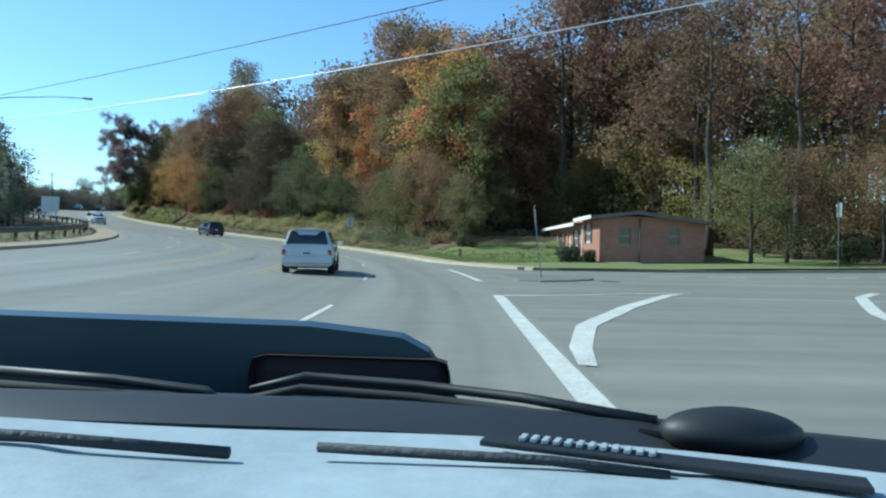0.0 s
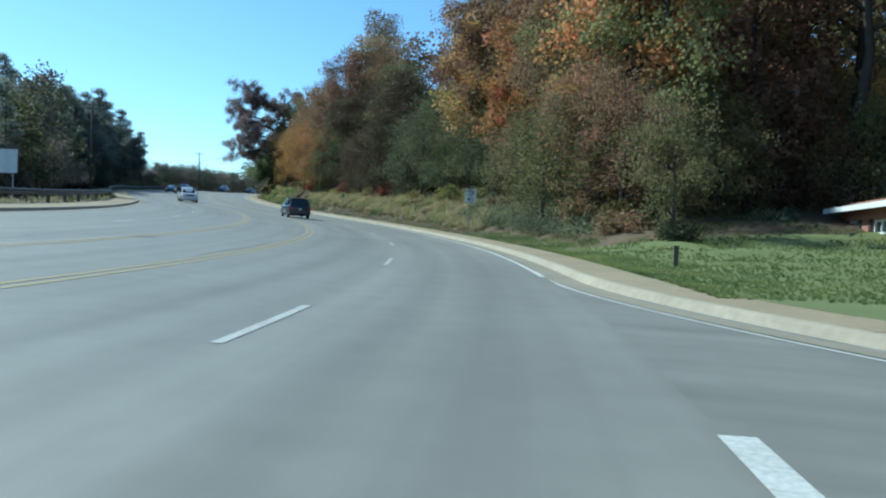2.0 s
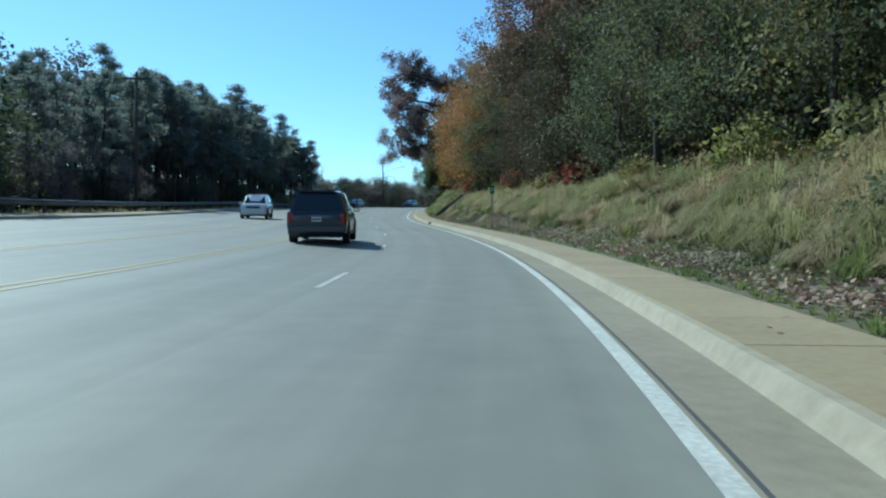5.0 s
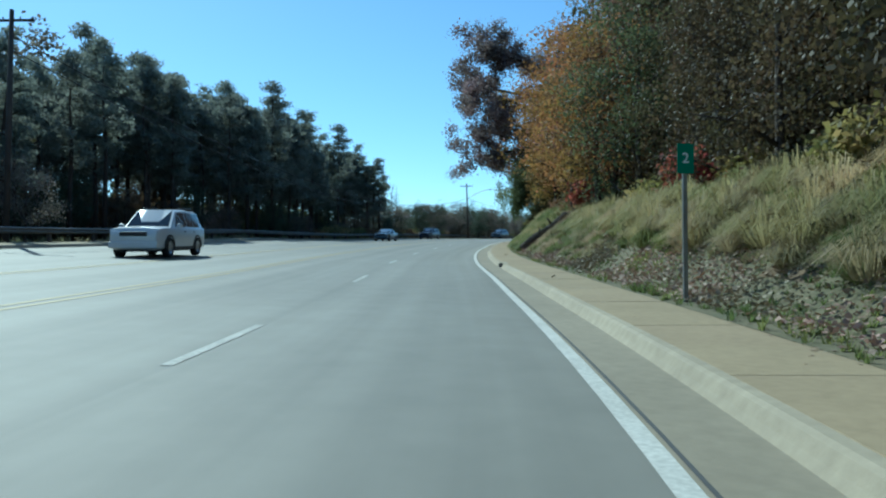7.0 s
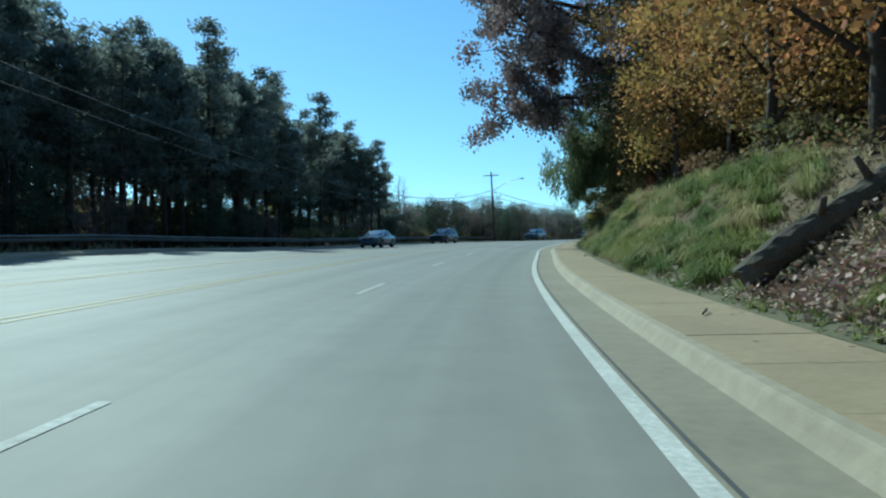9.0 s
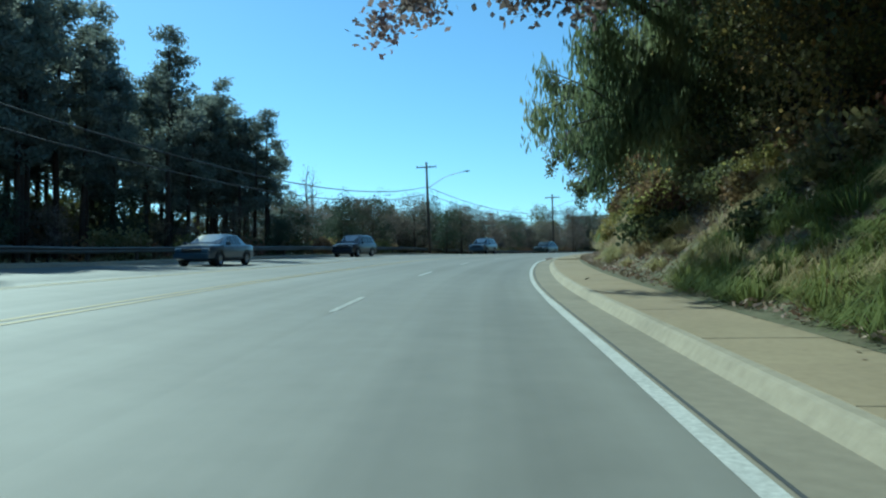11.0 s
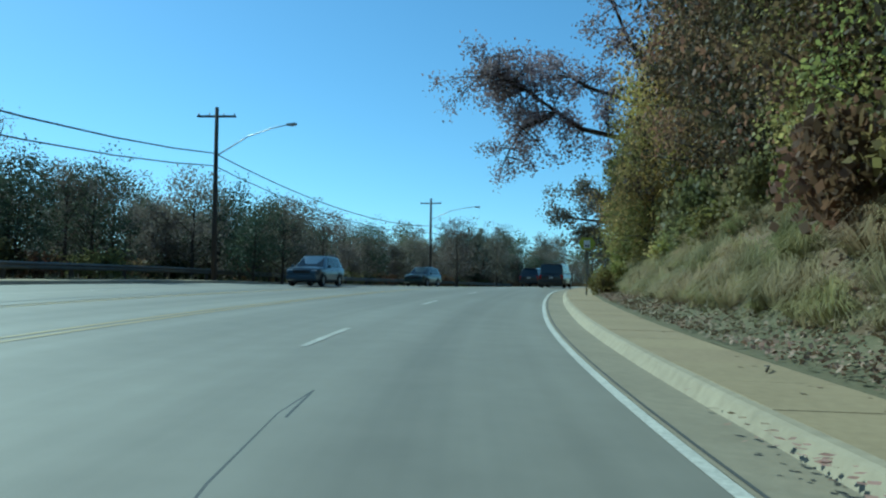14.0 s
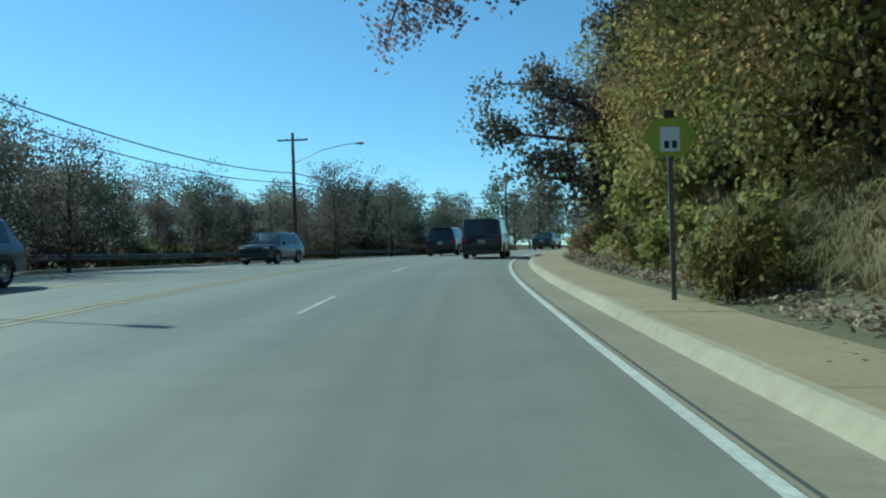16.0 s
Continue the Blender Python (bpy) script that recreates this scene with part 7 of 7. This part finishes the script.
b_suv = vehicle("suv", "slate blue sport utility vehicle coming the other way", "paint_blue", 4.6, 1.88, 1.70, 1.02, 0.98, -2.2, -1.8, 0.3, 1.1, 1.0, 0.35, rack=True)
park(b_suv, 235.5, -13.0, True)
pick = vehicle("suv", "dark sport utility vehicle beyond, coming the other way", "paint_green", 4.8, 1.92, 1.74, 1.04, 1.0, -2.3, -1.9, 0.35, 1.15, 1.02, 0.36)
park(pick, 258.0, -13.6, True)
o_suv = vehicle("suv", "dark blue sport utility vehicle in the outer oncoming lane", "paint_navy", 4.6, 1.88, 1.70, 1.02, 0.98, -2.2, -1.8, 0.3, 1.1, 1.0, 0.35, rack=True)
park(o_suv, 212.0, -16.2, True)
n_suv = vehicle("suv", "black sport utility vehicle in the next lane far ahead", "paint_black", 4.8, 1.92, 1.76, 1.05, 1.0, -2.3, -1.92, 0.35, 1.15, 1.03, 0.36, rack=True)
park(n_suv, 266.0, -5.4)
far_car = vehicle("sedan", "dark green saloon far ahead", "paint_green", 4.7, 1.82, 1.45, 0.94, 0.9, -1.55, -0.95, 0.25, 1.15, 0.98, 0.32)
park(far_car, 285.0, -1.9)
far_suv = vehicle("suv", "silver sport utility vehicle far ahead", "paint_silver", 4.7, 1.9, 1.72, 1.04, 1.0, -2.25, -1.9, 0.35, 1.15, 1.02, 0.36)
park(far_suv, 302.0, -1.9)


# ---- the car at the start: dashboard, wipers and bonnet ----
def own_car():
    root = new("open_car")
    root.matrix_basis = Matrix.Translation((0.12, 0.22, 1.19)) @ Matrix.Rotation(radians(0.3), 4, "Z") @ Matrix.Rotation(radians(0.9), 4, "Y")
    tagged(root, "dark car with a bleached dashboard, wipers and a raised bonnet scoop", "car")
    # dashboard: a padded sheet rising to the foot of the windscreen
    vs, fs = [], []
    nx, ny = 30, 12
    for i in range(nx + 1):
        x = -1.15 + 1.75 * i / nx
        far = 0.80 - 0.16 * max(0, (x + 0.1) / 0.7) ** 1.4 - 0.05 * max(0, (-x - 0.5)) ** 2
        for j in range(ny + 1):
            t = j / ny
            y = 0.26 + (far - 0.26) * t
            z = -0.195 - 0.05 * (1 - t) ** 4 - 0.012 * math.exp(-((t - 0.93) / 0.03) ** 2) + 0.004 * math.sin(7 * x)
            z += -0.004 if 0.80 < t < 0.86 and -0.35 < x < 0.2 else 0
            vs.append((x, y, z))
    for i in range(nx):
        for j in range(ny):
            k = i * (ny + 1) + j
            fs.append((k, k + 1, k + ny + 2, k + ny + 1))
    mesh_ob("dashboard", vs, fs, M["dash"], root, smooth=True)
    part("dash_front", box(1.75, 0.06, 0.35, (-0.27, 0.235, -0.43), 0.02), M["dash_dark"], root)
    part("vent_strip", box(0.34, 0.035, 0.006, (0.20, 0.682, -0.185), 0.002, Matrix.Rotation(-0.34, 4, "Z")), M["plastic"], root)
    for k in range(12):
        part("vent_slat", box(0.006, 0.018, 0.004, (0.078 + 0.0105 * k, 0.728 - 0.0037 * k, -0.1795), 0.001, Matrix.Rotation(-0.35, 4, "Z")), M["dash"], root)
    tube("dash_seam", [(-1.1, 0.70, -0.19), (-0.7, 0.715, -0.186), (-0.4, 0.705, -0.188), (-0.2, 0.685, -0.192)], 0.006, M["dash_dark"], root, 6)
    tube("dash_seam", [(-0.12, 0.70, -0.188), (0.1, 0.68, -0.188), (0.2, 0.655, -0.191)], 0.005, M["dash_dark"], root, 6)
    # cowl with its grille under the glass
    vs, fs = [], []
    for i in range(25):
        x = -1.15 + 2.0 * i / 24
        far = 0.84 - 0.17 * max(0, (x + 0.1) / 0.7) ** 1.4
        for dy, z in ((0.0, -0.205), (0.06, -0.186), (0.20, -0.21), (0.34, -0.27)):
            vs.append((x, far + dy, z))
    for i in range(24):
        for j in range(3):
            k = i * 4 + j
            fs.append((k, k + 1, k + 5, k + 4))
    mesh_ob("cowl", vs, fs, M["plastic"], root, smooth=True)
    # wipers
    for pts, hump in (([(0.24, 0.84, -0.185), (0.10, 0.95, -0.185), (-0.04, 1.03, -0.188), (-0.20, 1.05, -0.185), (-0.27, 1.02, -0.198)], (0.31, 0.80, -0.185)),
                      ([(-0.62, 1.0, -0.18), (-0.45, 1.0, -0.188), (-0.32, 0.99, -0.198), (-0.30, 0.98, -0.205)], (-0.72, 1.0, -0.18))):
        wp = tube("wiper", pts, [0.007] * (len(pts) - 1) + [0.003], M["plastic"], root, 6, "black wiper arm")
        bm = bmesh.new()
        bmesh.ops.create_uvsphere(bm, u_segments=18, v_segments=10, radius=1.0, matrix=Matrix.Translation(hump) @ Matrix.Diagonal((0.078, 0.04, 0.027, 1)))
        part("pivot_cover", bm, M["plastic"], wp, smooth=True)
        tube("blade", [Vector(p) + Vector((0.0, -0.03, -0.012)) for p in pts], 0.007, M["tyre"], wp, 5)
    # bonnet with a raised scoop
    part("bonnet", box(1.75, 1.2, 0.05, (-0.42, 1.75, -0.60), 0.02, Matrix.Rotation(radians(-4), 4, "X")), M["hood_paint"], root)
    bm = bmesh.new()
    prof = [(-1.44, -0.60), (-1.42, -0.31), (-1.36, -0.155), (-1.25, -0.134), (-0.25, -0.139), (-0.08, -0.155), (-0.03, -0.18), (0.01, -0.235), (0.05, -0.33), (0.07, -0.60)]
    rings = []
    for y, s in ((1.34, 0.985), (1.37, 1.0), (1.75, 0.84), (2.1, 0.45), (2.3, 0.12)):
        rings.append([bm.verts.new((x if s > 0.9 else -0.68 + (x + 0.68) * (0.9 + 0.1 * s), y, -0.60 + (z + 0.60) * s)) for x, z in prof])
    for a, b in zip(rings, rings[1:]):
        for i in range(len(prof) - 1):
            bm.faces.new((a[i], a[i + 1], b[i + 1], b[i]))
    bm.faces.new(rings[0])
    sc = part("bonnet_scoop", bm, M["hood_paint"], root, "dark raised bonnet scoop", smooth=False)
    # flat panel, nothing cut out: the opening's shade is painted on
    part("scoop_mouth", box(0.36, 0.02, 0.095, (-0.17, 1.332, -0.243), 0.03), M["scoop_dark"], sc)
    for s in (-1, 1):
        part("front_wing", box(0.14, 1.5, 0.3, (-0.42 + s * 0.93, 1.6, -0.78), 0.05), M["hood_paint"], root)
        part("door", box(0.08, 1.3, 0.62, (-0.42 + s * 0.96, 0.2, -0.66), 0.03), M["hood_paint"], root)
        tv, tf = lathe(wheel_geo(0.32, 0.22))
        wh = mesh_ob("wheel", tv, tf, M["tyre"], root)
        wh.matrix_basis = Matrix.Translation((-0.42 + s * 0.82, 1.9, -0.87))
        rv, rf = lathe([(0.03, 0.09), (0.07, 0.095), (0.16, 0.06), (0.2, 0.10), (0.2, -0.1)], 18)
        rr = mesh_ob("rim", rv, rf, M["rim"], wh)
        rr.matrix_basis = Matrix.Rotation(0 if s > 0 else math.pi, 4, "Z")
    part("nose", box(1.8, 0.2, 0.36, (-0.42, 2.36, -0.80), 0.08), M["hood_paint"], root)
    part("floor_pan", box(1.7, 3.2, 0.08, (-0.42, 1.1, -0.92), 0.02), M["plastic"], root)


own_car()
